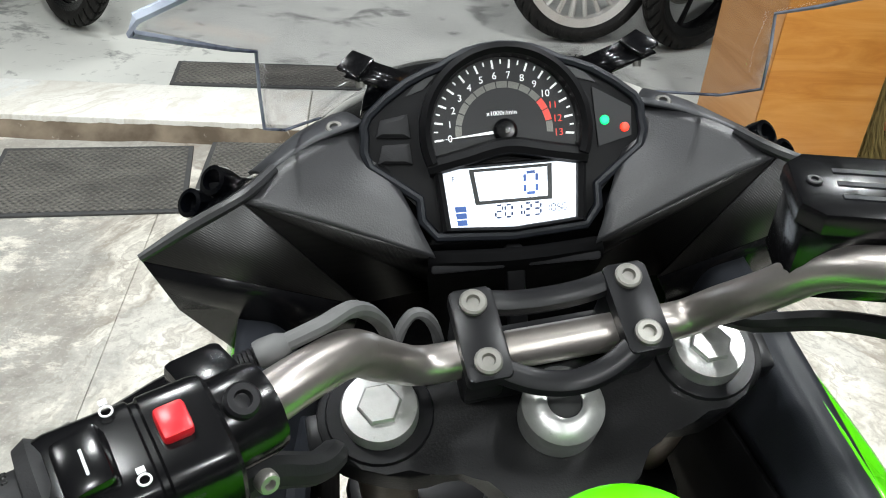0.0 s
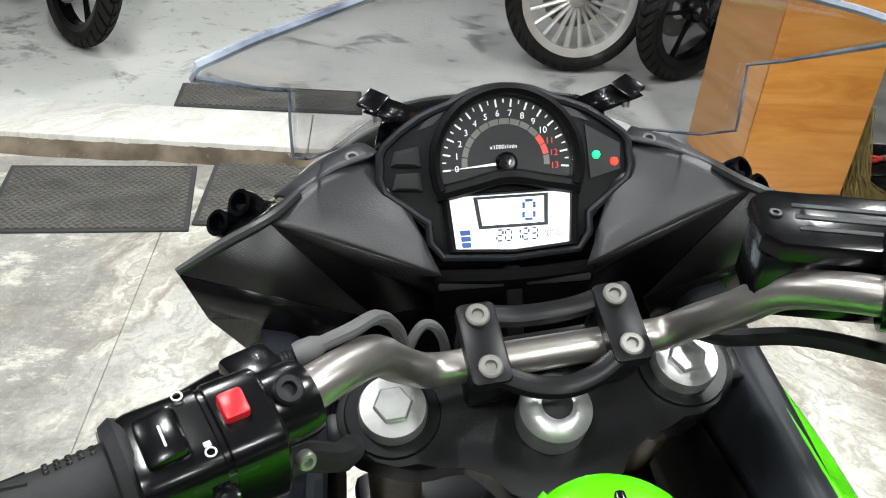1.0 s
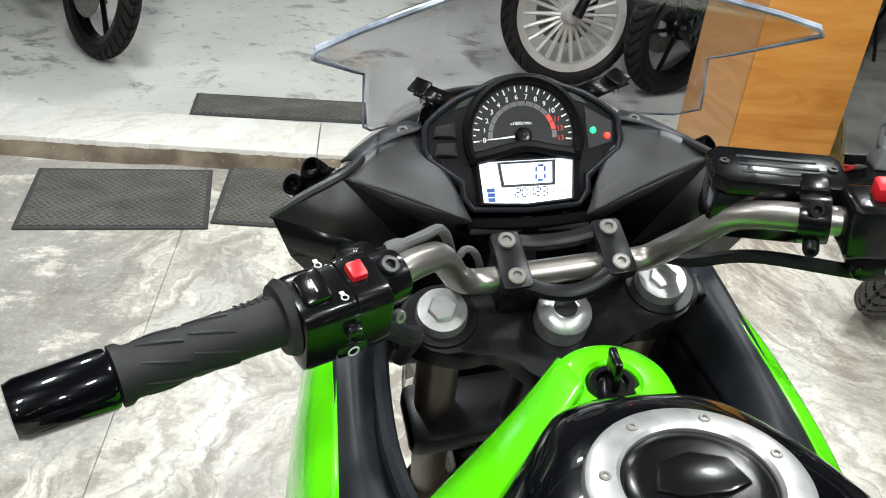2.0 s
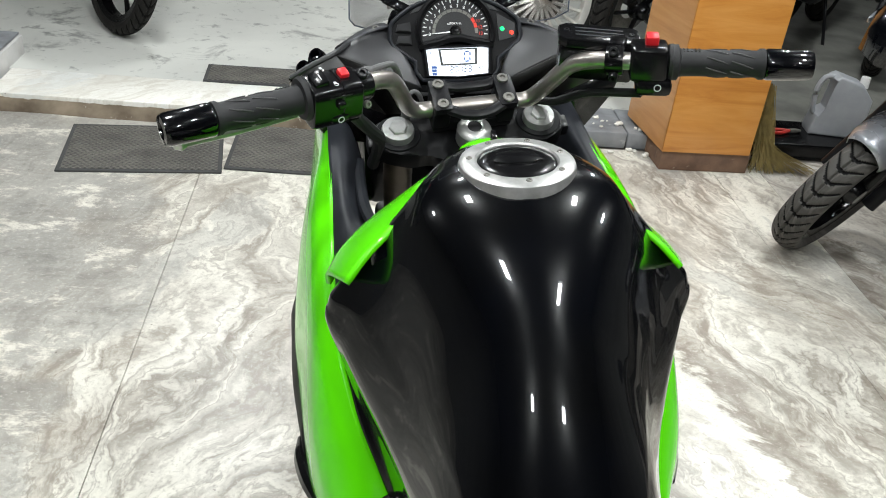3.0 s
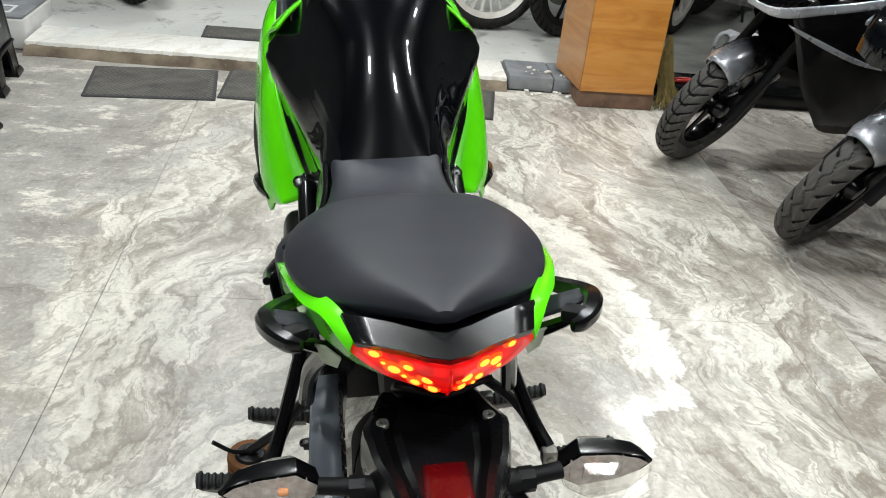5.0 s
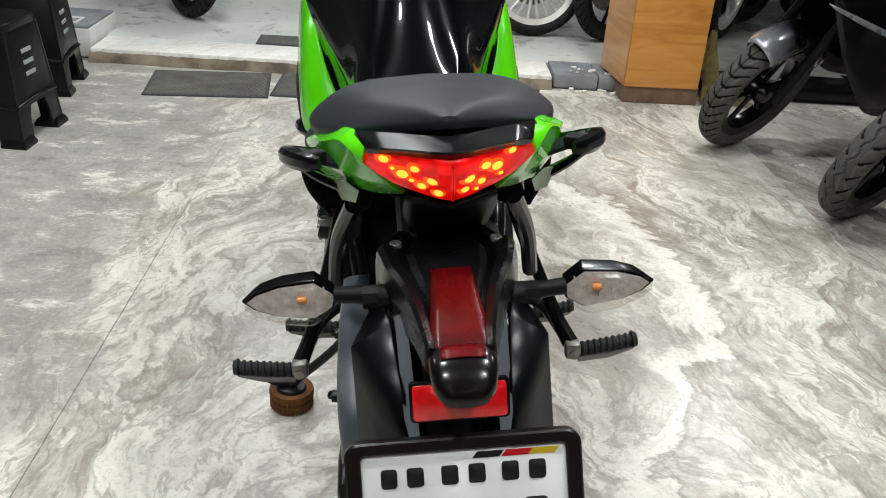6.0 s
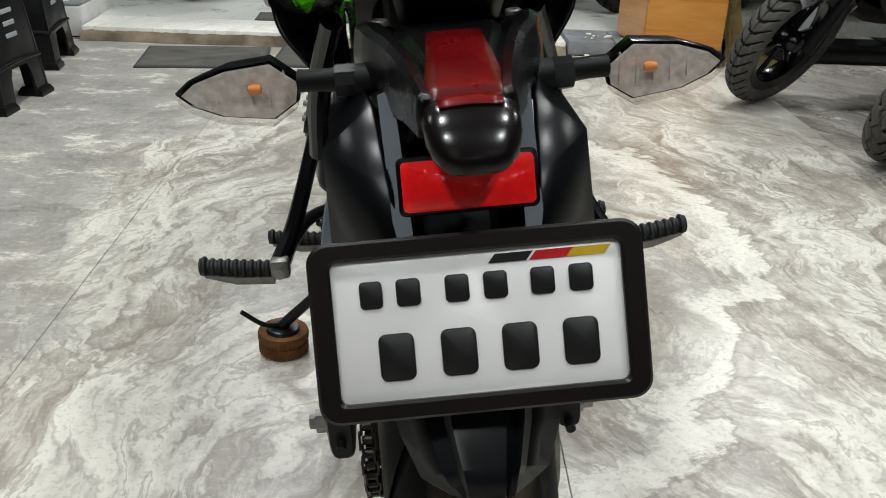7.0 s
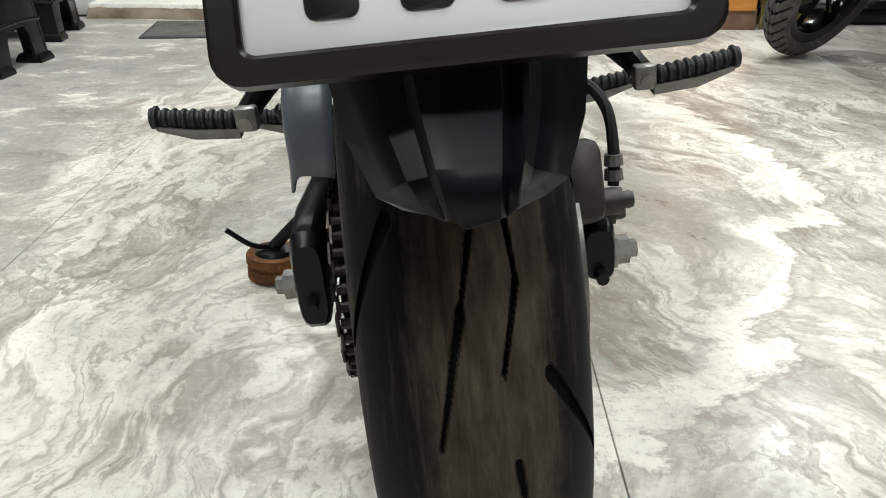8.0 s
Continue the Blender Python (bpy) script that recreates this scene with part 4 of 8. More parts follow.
# ignition lock
LOCK = frame_m((0.004, 1.006, 1.003), (0, -0.10, 0.99))
bm = bm_new()
lathe(bm, [(0.0195, 0.002), (0.0195, 0.006), (0.022, 0.009), (0.032, 0.0075), (0.044, 0.002), (0.050, -0.008), (0.051, -0.022)], LOCK, 48)
ign = part("lock_surround", bm, GREEN, bike, "glossy green ring round the ignition lock")
bm = bm_new()
lathe(bm, [(0.019, -0.005), (0.019, 0.005), (0.016, 0.008), (0.012, 0.008), (0.011, 0.004), (0.0, 0.004)], LOCK, 28)
part("lock_barrel", bm, SATIN, ign)
bm = bm_new()
box(bm, (0, 0.002, 0.018), (0.006, 0.020, 0.028), bev=0.002, m=LOCK)
part("key", bm, SATIN, ign, "ignition key with a dark head")


# seat: rows of y, middle height, half width, edge height, skirt
def seat_ring(y, zt, w, ze, zb, x0=0.0, crown=0.75):
    half = [(0, zt), (w * 0.5, zt - 0.12 * (zt - ze)), (w * crown, zt - 0.38 * (zt - ze)), (w * 0.97, ze), (w, ze - 0.45 * (ze - zb)), (w * 0.96, zb)]
    pts = spline(half, 4)
    return [(-p[0] + x0, y, p[1]) for p in pts[:0:-1]] + [(p[0] + x0, y, p[1]) for p in pts]


bm = bm_new()
RIDER = [
    (0.575, 0.800, 0.086, 0.788, 0.76), (0.562, 0.810, 0.096, 0.797, 0.752), (0.50, 0.805, 0.096, 0.790, 0.748), (0.42, 0.806, 0.108, 0.787, 0.748),
    (0.34, 0.820, 0.140, 0.799, 0.758), (0.26, 0.844, 0.168, 0.820, 0.775), (0.20, 0.866, 0.176, 0.832, 0.79), (0.13, 0.880, 0.168, 0.842, 0.80),
]
loft(bm, [seat_ring(*r) for r in spline(RIDER, 5)])
part("rider_seat", bm, SEAT, bike, "dark grey vinyl rider seat", flat=1.2)
bm = bm_new()
PILLION = [
    (0.246, 0.850, 0.100, 0.842, 0.830, 0.002), (0.238, 0.882, 0.124, 0.860, 0.838, 0.002), (0.205, 0.904, 0.140, 0.872, 0.845, 0.003), (0.15, 0.922, 0.152, 0.888, 0.855, 0.003), (0.07, 0.942, 0.158, 0.902, 0.872, 0.004),
    (0.0, 0.958, 0.146, 0.914, 0.890, 0.006), (-0.05, 0.966, 0.130, 0.926, 0.906, 0.007), (-0.085, 0.971, 0.114, 0.935, 0.917, 0.008), (-0.112, 0.974, 0.092, 0.944, 0.929, 0.009), (-0.142, 0.977, 0.060, 0.955, 0.942, 0.010), (-0.168, 0.978, 0.032, 0.963, 0.953, 0.010), (-0.190, 0.975, 0.010, 0.969, 0.961, 0.010),
]
loft(bm, [seat_ring(*r) for r in spline(PILLION, 5)])
part("pillion_seat", bm, SEAT, bike, "dark grey vinyl pillion seat", flat=1.2)
bm = bm_new()
tube(bm, [(-0.158, 0.150, 0.862), (-0.146, 0.200, 0.856), (-0.120, 0.234, 0.853), (-0.06, 0.246, 0.858), (0, 0.248, 0.861), (0.06, 0.246, 0.858), (0.120, 0.234, 0.853), (0.146, 0.200, 0.856), (0.158, 0.150, 0.862)], 0.0035, 8)
part("seat_seam", bm, INK, bike, "dark seam between the seats")
for s in (-1, 1):
    bm = bm_new()
    tube(bm, [(s * 0.106, 0.58, 0.785), (s * 0.108, 0.50, 0.765), (s * 0.122, 0.42, 0.758), (s * 0.16, 0.34, 0.76), (s * 0.19, 0.24, 0.775), (s * 0.188, 0.17, 0.80)], 0.006, 8, up=(0, 0, 1))
    part("seat_trim", bm, SATIN, bike)
    bm = bm_new()
    rows = [[(s * 0.112, 0.60, 0.775), (s * 0.128, 0.60, 0.70), (s * 0.125, 0.60, 0.60)],
            [(s * 0.112, 0.48, 0.752), (s * 0.135, 0.47, 0.69), (s * 0.13, 0.47, 0.60)],
            [(s * 0.165, 0.33, 0.752), (s * 0.16, 0.32, 0.70), (s * 0.14, 0.32, 0.64)],
            [(s * 0.19, 0.20, 0.79), (s * 0.18, 0.18, 0.75), (s * 0.15, 0.16, 0.71)]]
    net(bm, rows, 4, 4)
    part("side_cover", bm, SATIN, bike, solid=0.006)

# tail: green flanks, black deck, lamp, grab rails
TAIL = pose(0.010, 0, 0)


def blade(bm, stations):
    """A chamfered bar along stations of x, y, z, width and height."""
    rings = []
    st = spline(stations, 4)
    for i, (x, y, z, w, h) in enumerate(st):
        d = Vector(st[min(i + 1, len(st) - 1)][:2]) - Vector(st[max(i - 1, 0)][:2])
        d.normalize()
        sec = [(-0.5, -0.2), (-0.3, -0.5), (0.3, -0.5), (0.5, -0.2), (0.5, 0.25), (0.32, 0.5), (-0.32, 0.5), (-0.5, 0.25)]
        rings.append([(x + d.y * a * w, y - d.x * a * w, z + b * h) for a, b in sec])
    return loft(bm, rings)


for s in (-1, 1):
    bm = bm_new()
    rows = [
        [(0.160, 0.170, 0.838), (0.182, 0.165, 0.832), (0.180, 0.160, 0.800), (0.150, 0.150, 0.775)],
        [(0.148, 0.050, 0.886), (0.164, 0.045, 0.878), (0.156, 0.040, 0.845), (0.130, 0.040, 0.810)],
        [(0.124, -0.050, 0.922), (0.142, -0.050, 0.906), (0.132, -0.050, 0.872), (0.108, -0.050, 0.842)],
        [(0.101, -0.120, 0.944), (0.119, -0.115, 0.930), (0.111, -0.105, 0.888), (0.099, -0.090, 0.860)],
        [(0.093, -0.160, 0.947), (0.102, -0.158, 0.931), (0.088, -0.145, 0.892), (0.078, -0.125, 0.868)],
        [(0.087, -0.186, 0.946), (0.092, -0.177, 0.926), (0.070, -0.177, 0.906), (0.050, -0.170, 0.884)],
    ]
    net(bm, [[(s * x, y, z) for x, y, z in r] for r in rows], 5, 1)
    part("tail_panel", bm, GREEN, bike, "glossy green tail side panel", solid=0.005, flat=0.30, xf=TAIL)
    # Pale plate stands for the floor reflected in the panel's lower corner.
    bm = bm_new()
    loft(bm, [[(s * x, y - 0.004 * k, z) for x, y, z in ((0.132, -0.072, 0.866), (0.117, -0.082, 0.868), (0.101, -0.092, 0.858), (0.106, -0.086, 0.842), (0.122, -0.074, 0.842))] for k in (0, 1)])
    part("tip_reflection", bm, TIP_REFLECTION, bike, "pale piece painted as a floor reflection on the tail panel's lower corner", xf=TAIL)
    bm = bm_new()
    blade(bm, [(s * x, y, z, w, h) for x, y, z, w, h in ((0.138, 0.050, 0.852, 0.016, 0.015), (0.157, 0.008, 0.869, 0.019, 0.017), (0.174, -0.038, 0.888, 0.020, 0.019), (0.179, -0.075, 0.901, 0.021, 0.021), (0.167, -0.113, 0.910, 0.020, 0.021), (0.151, -0.138, 0.914, 0.015, 0.018), (0.138, -0.146, 0.915, 0.008, 0.013))])
    rail = part("grab_rail", bm, SATIN, bike, "black angular pillion grab rail", flat=0.5, xf=TAIL)
    bm = bm_new()
    blade(bm, [(s * 0.174, -0.092, 0.899, 0.016, 0.010), (s * 0.150, -0.078, 0.874, 0.020, 0.012), (s * 0.112, -0.060, 0.846, 0.024, 0.014)])
    part("rail_arm", bm, SATIN, rail, flat=0.5, xf=TAIL)
    bm = bm_new()
    blade(bm, [(s * 0.174, -0.062, 0.898, 0.020, 0.010), (s * 0.152, -0.066, 0.893, 0.028, 0.010), (s * 0.122, -0.064, 0.884, 0.034, 0.012)])
    part("rail_brace", bm, PLASTIC_G, rail, flat=0.5, xf=TAIL)
    bm = bm_new()
    box(bm, (s * 0.146, -0.122, 0.914), (0.026, 0.020, 0.016), (0, s * -6, -s * 35), bev=0.004)
    part("rail_end", bm, PLASTIC, rail, xf=TAIL)
V_IN = [-1.0, -0.5, 0.0, 0.5, 1.0]


def vee(half, y_out, z_out, y_mid, z_mid):
    """A straight-sided V across the tail."""
    return [(half * f, y_mid + (y_out - y_mid) * abs(f), z_mid + (z_out - z_mid) * abs(f)) for f in V_IN]


bm = bm_new()
net(bm, [vee(0.104, -0.085, 0.926, -0.130, 0.930), vee(0.099, -0.134, 0.941, -0.190, 0.946), vee(0.097, -0.140, 0.948, -0.200, 0.957), vee(0.087, -0.188, 0.947, -0.238, 0.954), vee(0.085, -0.186, 0.939, -0.233, 0.944)], 1, 2)
part("tail_deck", bm, SATIN, bike, "black V-shaped tail deck behind the seat", solid=0.004, flat=0.12, xf=TAIL)
# Added black block that stands for the shade inside the tail and hides the floor.
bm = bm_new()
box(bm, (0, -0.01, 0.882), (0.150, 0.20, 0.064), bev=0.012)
part("tail_shade_fill", bm, CAVITY_SHADE, bike, xf=TAIL)
bm = bm_new()
LENS_V = [(0.085, -0.184, 0.941, -0.231, 0.943), (0.090, -0.176, 0.925, -0.230, 0.926), (0.062, -0.188, 0.9065, -0.221, 0.908), (0.036, -0.194, 0.896, -0.211, 0.897), (0.013, -0.199, 0.8885, -0.204, 0.888)]
net(bm, [vee(*r) for r in LENS_V], 2, 3)
tail_light = part("tail_light", bm, LED_RED, bike, "lit red tail light with amber LED points", solid=0.004, xf=TAIL, flat=0.2)
for side, spots in ((-1, ((0.069, 0.936, 1.0), (0.051, 0.921, 1.15), (0.038, 0.929, 0.85), (0.0315, 0.909, 0.85), (0.021, 0.917, 1.0), (0.015, 0.901, 0.9), (0.060, 0.926, 0.45), (0.041, 0.914, 0.5))),
                    (1, ((0.015, 0.919, 1.1), (0.011, 0.905, 0.8), (0.0286, 0.911, 0.8), (0.033, 0.929, 1.0), (0.045, 0.925, 1.15), (0.062, 0.938, 0.8), (0.050, 0.914, 0.5), (0.024, 0.901, 0.45)))):
    for lx, lz, k in spots:
        zs = [r[4] for r in LENS_V][::-1]
        ym = float(np.interp(lz, zs, [r[3] for r in LENS_V][::-1]))
        yo = float(np.interp(lz, zs, [r[1] for r in LENS_V][::-1]))
        hw = float(np.interp(lz, zs, [r[0] for r in LENS_V][::-1]))
        at = (side * lx, ym + (yo - ym) * min(1.0, lx / hw) - 0.0016, lz)
        fr_ = frame_m(at, (side * 0.45, -0.87, -0.1)) @ Matrix.Diagonal((1.25, 0.85, 1.0, 1.0))
        bm = bm_new()
        lathe(bm, [(0.0084 * k, -0.004), (0.0078 * k, 0.0006), (0.0056 * k, 0.0014), (0.0, 0.0016)], fr_, 14)
        cup = part("led_cup", bm, LED_RIM, tail_light, xf=TAIL)
        bm = bm_new()
        lathe(bm, [(0.0050 * k, -0.003), (0.0046 * k, 0.0019), (0.0028 * k, 0.0026), (0.0, 0.0029)], fr_ @ pose(0.0012 * k, -0.0008 * k, 0), 10)
        part("led", bm, LED_HOT, tail_light, xf=TAIL)
bm = bm_new()
tube(bm, [(0, -0.2335, 0.941), (0, -0.2325, 0.926), (0, -0.2235, 0.908), (0, -0.2065, 0.889)], 0.0016, 6)
part("lens_rib", bm, LENS_RIB, tail_light, "dim red rib that splits the lens", xf=TAIL)
bm = bm_new()
net(bm, [vee(0.048, -0.182, 0.890, -0.196, 0.883), vee(0.050, -0.135, 0.850, -0.145, 0.840), vee(0.042, -0.08, 0.80, -0.095, 0.792)], 4, 2)
part("tail_underside", bm, PLASTIC, bike, solid=0.006, xf=TAIL)
bm = bm_new()
box(bm, (0, 0.07, 0.80), (0.10, 0.26, 0.11), bev=0.02)
part("undertray", bm, PLASTIC, bike)

# rear fender with licence lamp, reflector, plate
bm = bm_new()
rows = []
for y, z, w, d in ((-0.085, 0.800, 0.058, 0.03), (-0.135, 0.814, 0.070, 0.035), (-0.168, 0.824, 0.080, 0.045), (-0.195, 0.827, 0.076, 0.050), (-0.225, 0.828, 0.070, 0.055), (-0.250, 0.826, 0.059, 0.055), (-0.280, 0.822, 0.049, 0.048), (-0.305, 0.818, 0.043, 0.040), (-0.330, 0.814, 0.038, 0.034), (-0.356, 0.810, 0.034, 0.028)):
    half = [(1.0, -d), (0.99, -d * 0.5), (0.95, -0.004), (0.86, 0.0), (0.70, -0.002), (0.56, -0.011), (0.46, -0.0065)]
    rows.append([(0.003 - f * w, y, z + o) for f, o in half] + [(0.003, y, z - 0.006)] + [(0.003 + f * w, y, z + o) for f, o in half[::-1]])
net(bm, rows, 3, 1)
fender = part("rear_fender", bm, FENDER, bike, "glossy black plastic rear fender", solid=0.005, flat=0.22)
bm = bm_new()
rows = [[(-0.017, -0.232, 0.8215), (0.004, -0.232, 0.8222), (0.025, -0.232, 0.8215)], [(-0.021, -0.290, 0.8130), (0.004, -0.290, 0.8136), (0.029, -0.290, 0.8130)], [(-0.026, -0.354, 0.8040), (0.005, -0.354, 0.8046), (0.035, -0.354, 0.8040)]]
net(bm, rows, 3, 3)
part("red_window", bm, LENS_DARK, fender, "dark red translucent strip", solid=0.003, offset=1.0)
bm = bm_new()
rings = []
for y, z, w, h in ((-0.353, 0.795, 0.0315, 0.0130), (-0.364, 0.794, 0.0325, 0.0150), (-0.377, 0.789, 0.0315, 0.0155), (-0.388, 0.782, 0.028, 0.0130), (-0.395, 0.776, 0.021, 0.0085), (-0.398, 0.773, 0.012, 0.004)):
    rings.append([(0.004 + w * math.copysign(abs(math.cos(a)) ** 0.6, math.cos(a)), y, z + h * math.copysign(abs(math.sin(a)) ** 0.7, math.sin(a))) for a in [2 * math.pi * k / 24 for k in range(24)]])
loft(bm, rings)
hood = part("licence_lamp", bm, LAMP_HOOD, fender, "glossy black licence lamp hood")
bm = bm_new()
net(bm, [[(0.004 + f * 0.021, y, z - 0.0016 * f * f) for f in (-1, 0, 1)] for y, z in ((-0.3545, 0.8092), (-0.364, 0.8100), (-0.373, 0.8075))], 3, 3)
part("hood_window", bm, LENS_DARK, hood, "dark red translucent window", solid=0.0008, offset=1.0)
for s in (-1, 1):
    bm = bm_new()
    bolt(bm, (0.004 + s * 0.056, -0.163, 0.8185), (0, 0, 1), 0.007, 0.005)
    part("fender_bolt", bm, BOLT, fender)
bm = bm_new()
RF = frame_m((0, -0.3585, 0.749), (0, -0.95, 0.30))
prism(bm, rounded(0.096, 0.040, 0.004), 0.006, RF @ pose(0, 0, -0.006), bev=0.001)
refl = part("reflector_base", bm, SATIN, fender)
bm = bm_new()
prism(bm, rounded(0.090, 0.034, 0.003), 0.004, RF, bev=0.001)
part("reflector", bm, REFL, fender, "bright red rectangular reflector")
# splash guard with facets
bm = bm_new()
FR = [(-1.0, -0.014), (-0.66, 0.0), (-0.44, 0.003), (-0.36, 0.010), (-0.16, 0.008), (0.30, 0.008), (0.40, 0.002), (0.52, 0.009), (0.62, 0.0), (1.0, -0.014)]
rings = []
for y, z, w in ((-0.190, 0.752, 0.060), (-0.245, 0.740, 0.080), (-0.310, 0.672, 0.076), (-0.362, 0.622, 0.070), (-0.402, 0.582, 0.059), (-0.424, 0.558, 0.046)):
    rings.append([(f * w - 0.004, y - 0.7 * o, z + 0.7 * o) for f, o in FR])
rings.append([(f * 0.034 - 0.004, -0.446 + 0.020 * abs(f) - 0.7 * o * 0.5, 0.536 + 0.012 * abs(f) + 0.7 * o * 0.5) for f, o in FR])
loft(bm, rings, cap=False, open_side=True)
part("splash_guard", bm, GUARD, bike, "faceted black plastic splash guard over the rear tyre", solid=0.004, flat=0.2)
for s in (-1, 1):
    bm = bm_new()
    apex, knee, toe = (s * 0.064, -0.256, 0.777), (s * 0.107, -0.236, 0.738), (s * 0.056, -0.322, 0.736)
    heel, inner, back, top = (s * 0.104, -0.292, 0.655), (s * 0.050, -0.352, 0.668), (s * 0.098, -0.185, 0.700), (s * 0.074, -0.215, 0.790)
    vs = {k: bm.verts.new(v) for k, v in dict(a=apex, k=knee, t=toe, h=heel, i=inner, b=back, u=top).items()}
    for q in ("akt", "khit", "bhk", "ubka"):
        bm.faces.new([vs[c] for c in q])
    part("fender_wing", bm, GUARD, bike, "faceted black fender side panel", solid=0.004, flat=0.15)
    bm = bm_new()
    loft(bm, [[(s * x, y - 0.003 * k, z) for x, y, z in ((0.046, -0.258, 0.790), (0.058, -0.258, 0.786), (0.054, -0.335, 0.715), (0.048, -0.352, 0.690), (0.040, -0.345, 0.700))] for k in (0, 1)])
    part("fender_rib", bm, GUARD_BLUE, bike, "satin grey upright fender rib", flat=0.3)
PL = frame_m((0, -0.401, 0.665), (0, -0.918, 0.397))
plate = part("number_plate", prism(bm_new(), rounded(0.226, 0.122, 0.014), 0.004, PL @ pose(0, 0, -0.009), bev=0.001), PLATE_FR, bike, "white number plate in a rounded dark frame")
bm = bm_new()
outer, inner = rounded(0.226, 0.122, 0.014), rounded(0.196, 0.096, 0.006)
ringv = [[bm.verts.new(PL @ Vector((x, y, z))) for x, y in o] for o, z in ((outer, -0.006), (outer, 0.003), (rounded(0.222, 0.118, 0.013), 0.005), (rounded(0.200, 0.100, 0.007), 0.005), (inner, 0.003), (inner, -0.004))]
loft(bm, ringv, cap=False)
part("plate_frame", bm, PLATE_FR, plate, "rounded dark brown plastic frame")
bm = bm_new()
prism(bm, rounded(0.199, 0.099, 0.007), 0.003, PL @ pose(0, 0, -0.0035), bev=0.0008)
part("plate_face", bm, PLATE_W, plate, "embossed white plate")
for x0, m_ in ((0.008, INK), (0.036, RED_P), (0.061, YELLOW_P)):
    bm = bm_new()
    prism(bm, [(x0, 0.0385), (x0 + 0.026, 0.0385), (x0 + 0.031, 0.0445), (x0 + 0.005, 0.0445)], 0.0003, PL)
    part("colour_strip", bm, m_, plate)
# characters stand as plain bars
for x, wid in ((-0.072, 0.017), (-0.047, 0.018), (-0.014, 0.018), (0.012, 0.018), (0.044, 0.018), (0.070, 0.018)):
    bm = bm_new()
    prism(bm, rounded(wid * 0.9, 0.0185, 0.003), 0.0012, PL @ pose(x, 0.024, -0.0006), bev=0.0006)
    part("plate_bar", bm, INK, plate)
for x in (-0.058, -0.016, 0.0255, 0.067):
    bm = bm_new()
    prism(bm, rounded(0.024, 0.032, 0.005), 0.0012, PL @ pose(x, -0.019, -0.0006), bev=0.0006)
    part("plate_bar", bm, INK, plate)

# turn signals: stalk, black shell behind and over a faceted clear lens
POD = [(0.123, 0.788), (0.145, 0.8065), (0.184, 0.8030), (0.212, 0.7940), (0.224, 0.7845), (0.213, 0.7735), (0.190, 0.7630), (0.148, 0.7570), (0.127, 0.7710)]
for s in (-1, 1):
    SIG = pose(0.004, 0, -0.008 if s > 0 else 0.0)

    def pod_ring(k, y, drop=0.0, tilt=0.0):
        """The pod's outline shrunk by k about its middle, at y; its top edge leans forward by tilt."""
        return [(s * (0.160 + (x - 0.160) * k), y + tilt * (z - 0.786), 0.786 + (z - 0.786) * k - drop) for x, z in POD]

    bm = bm_new()
    tube(bm, [(s * 0.052, -0.222, 0.787), (s * 0.078, -0.220, 0.789), (s * 0.100, -0.216, 0.790), (s * 0.124, -0.212, 0.790)], [0.017, 0.013, 0.0095, 0.0095], 12)
    sig = part("turn_signal", bm, PLASTIC, bike, "rear turn signal with a clear lens on a black stalk", xf=SIG)
    bm = bm_new()
    lathe(bm, [(0.0105, 0.0), (0.0135, 0.0), (0.0135, 0.016), (0.0105, 0.016)], frame_m((s * 0.078, -0.220, 0.789), (s, 0.05, 0)), 8)
    part("stalk_collar", bm, METAL_BLACK, sig, xf=SIG)
    bm = bm_new()
    loft(bm, [[tuple(v) for v in pod_ring(0.45, -0.172, -0.002)], pod_ring(0.88, -0.186, -0.003), pod_ring(1.02, -0.204, -0.0015, -0.1), pod_ring(1.0, -0.2075, -0.001, -0.1), pod_ring(0.90, -0.2050)])
    part("signal_shell", bm, SATIN, sig, "black shell round the lamp", xf=SIG, flat=0.5)
    bm = bm_new()
    loft(bm, [pod_ring(0.985, -0.2070, 0.0025, -0.1), pod_ring(0.950, -0.2160, 0.004, -0.1), pod_ring(0.66, -0.2290, 0.004), pod_ring(0.25, -0.2330, 0.004)])
    part("signal_lens", bm, SIGNAL_SHEET, sig, "clear faceted lens", xf=SIG, flat=0.12)
    bm = bm_new()
    lathe(bm, [(0.0, -0.006), (0.0035, -0.005), (0.0048, 0.0), (0.0035, 0.005), (0.0, 0.006)], frame_m((s * 0.160, -0.2125, 0.786), (s, 0, 0)), 12)
    part("bulb", bm, BULB, sig, "amber bulb", xf=SIG)
    bm = bm_new()
    outer = pod_ring(0.93, -0.2085, 0.0, -0.1)
    inner = pod_ring(0.35, -0.1985, 0.0)
    loft(bm, [outer, inner])
    for k in range(5):
        box(bm, (s * (0.136 + 0.014 * k), -0.2075, 0.786), (0.0012, 0.004, 0.030 - 0.003 * abs(k - 1.5)))
    part("signal_reflector", bm, SILVER_REF, sig, xf=SIG, flat=0.1)

# rear wheel, chain and swingarm
AX = Vector((-0.008, -0.022, 0.322))
WHEEL = frame_m(AX, (1, 0, 0), (0, 1, 0))


@functools.lru_cache(maxsize=None)
def rear_groove(a, v):
    best = 0.0
    for off in (-1, 0, 1):
        w = a + off
        best = max(best, slash(w, v, 0.00, -0.05, 0.42, -0.20, 0.021), slash(w, v, -0.30, 0.05, 0.00, -0.05, 0.016), slash(w, v, 0.50, 0.16, 0.92, 0.22, 0.021), slash(w, v, 0.92, 0.22, 1.20, 0.12, 0.016),
                   slash(w, v, 0.22, 0.36, 0.62, 0.78, 0.030), slash(w, v, 0.70, -0.36, 1.10, -0.78, 0.030))
    return best


def rear_cuts(u, v):
    return rear_groove(round((u * 9) % 1.0, 4), v)


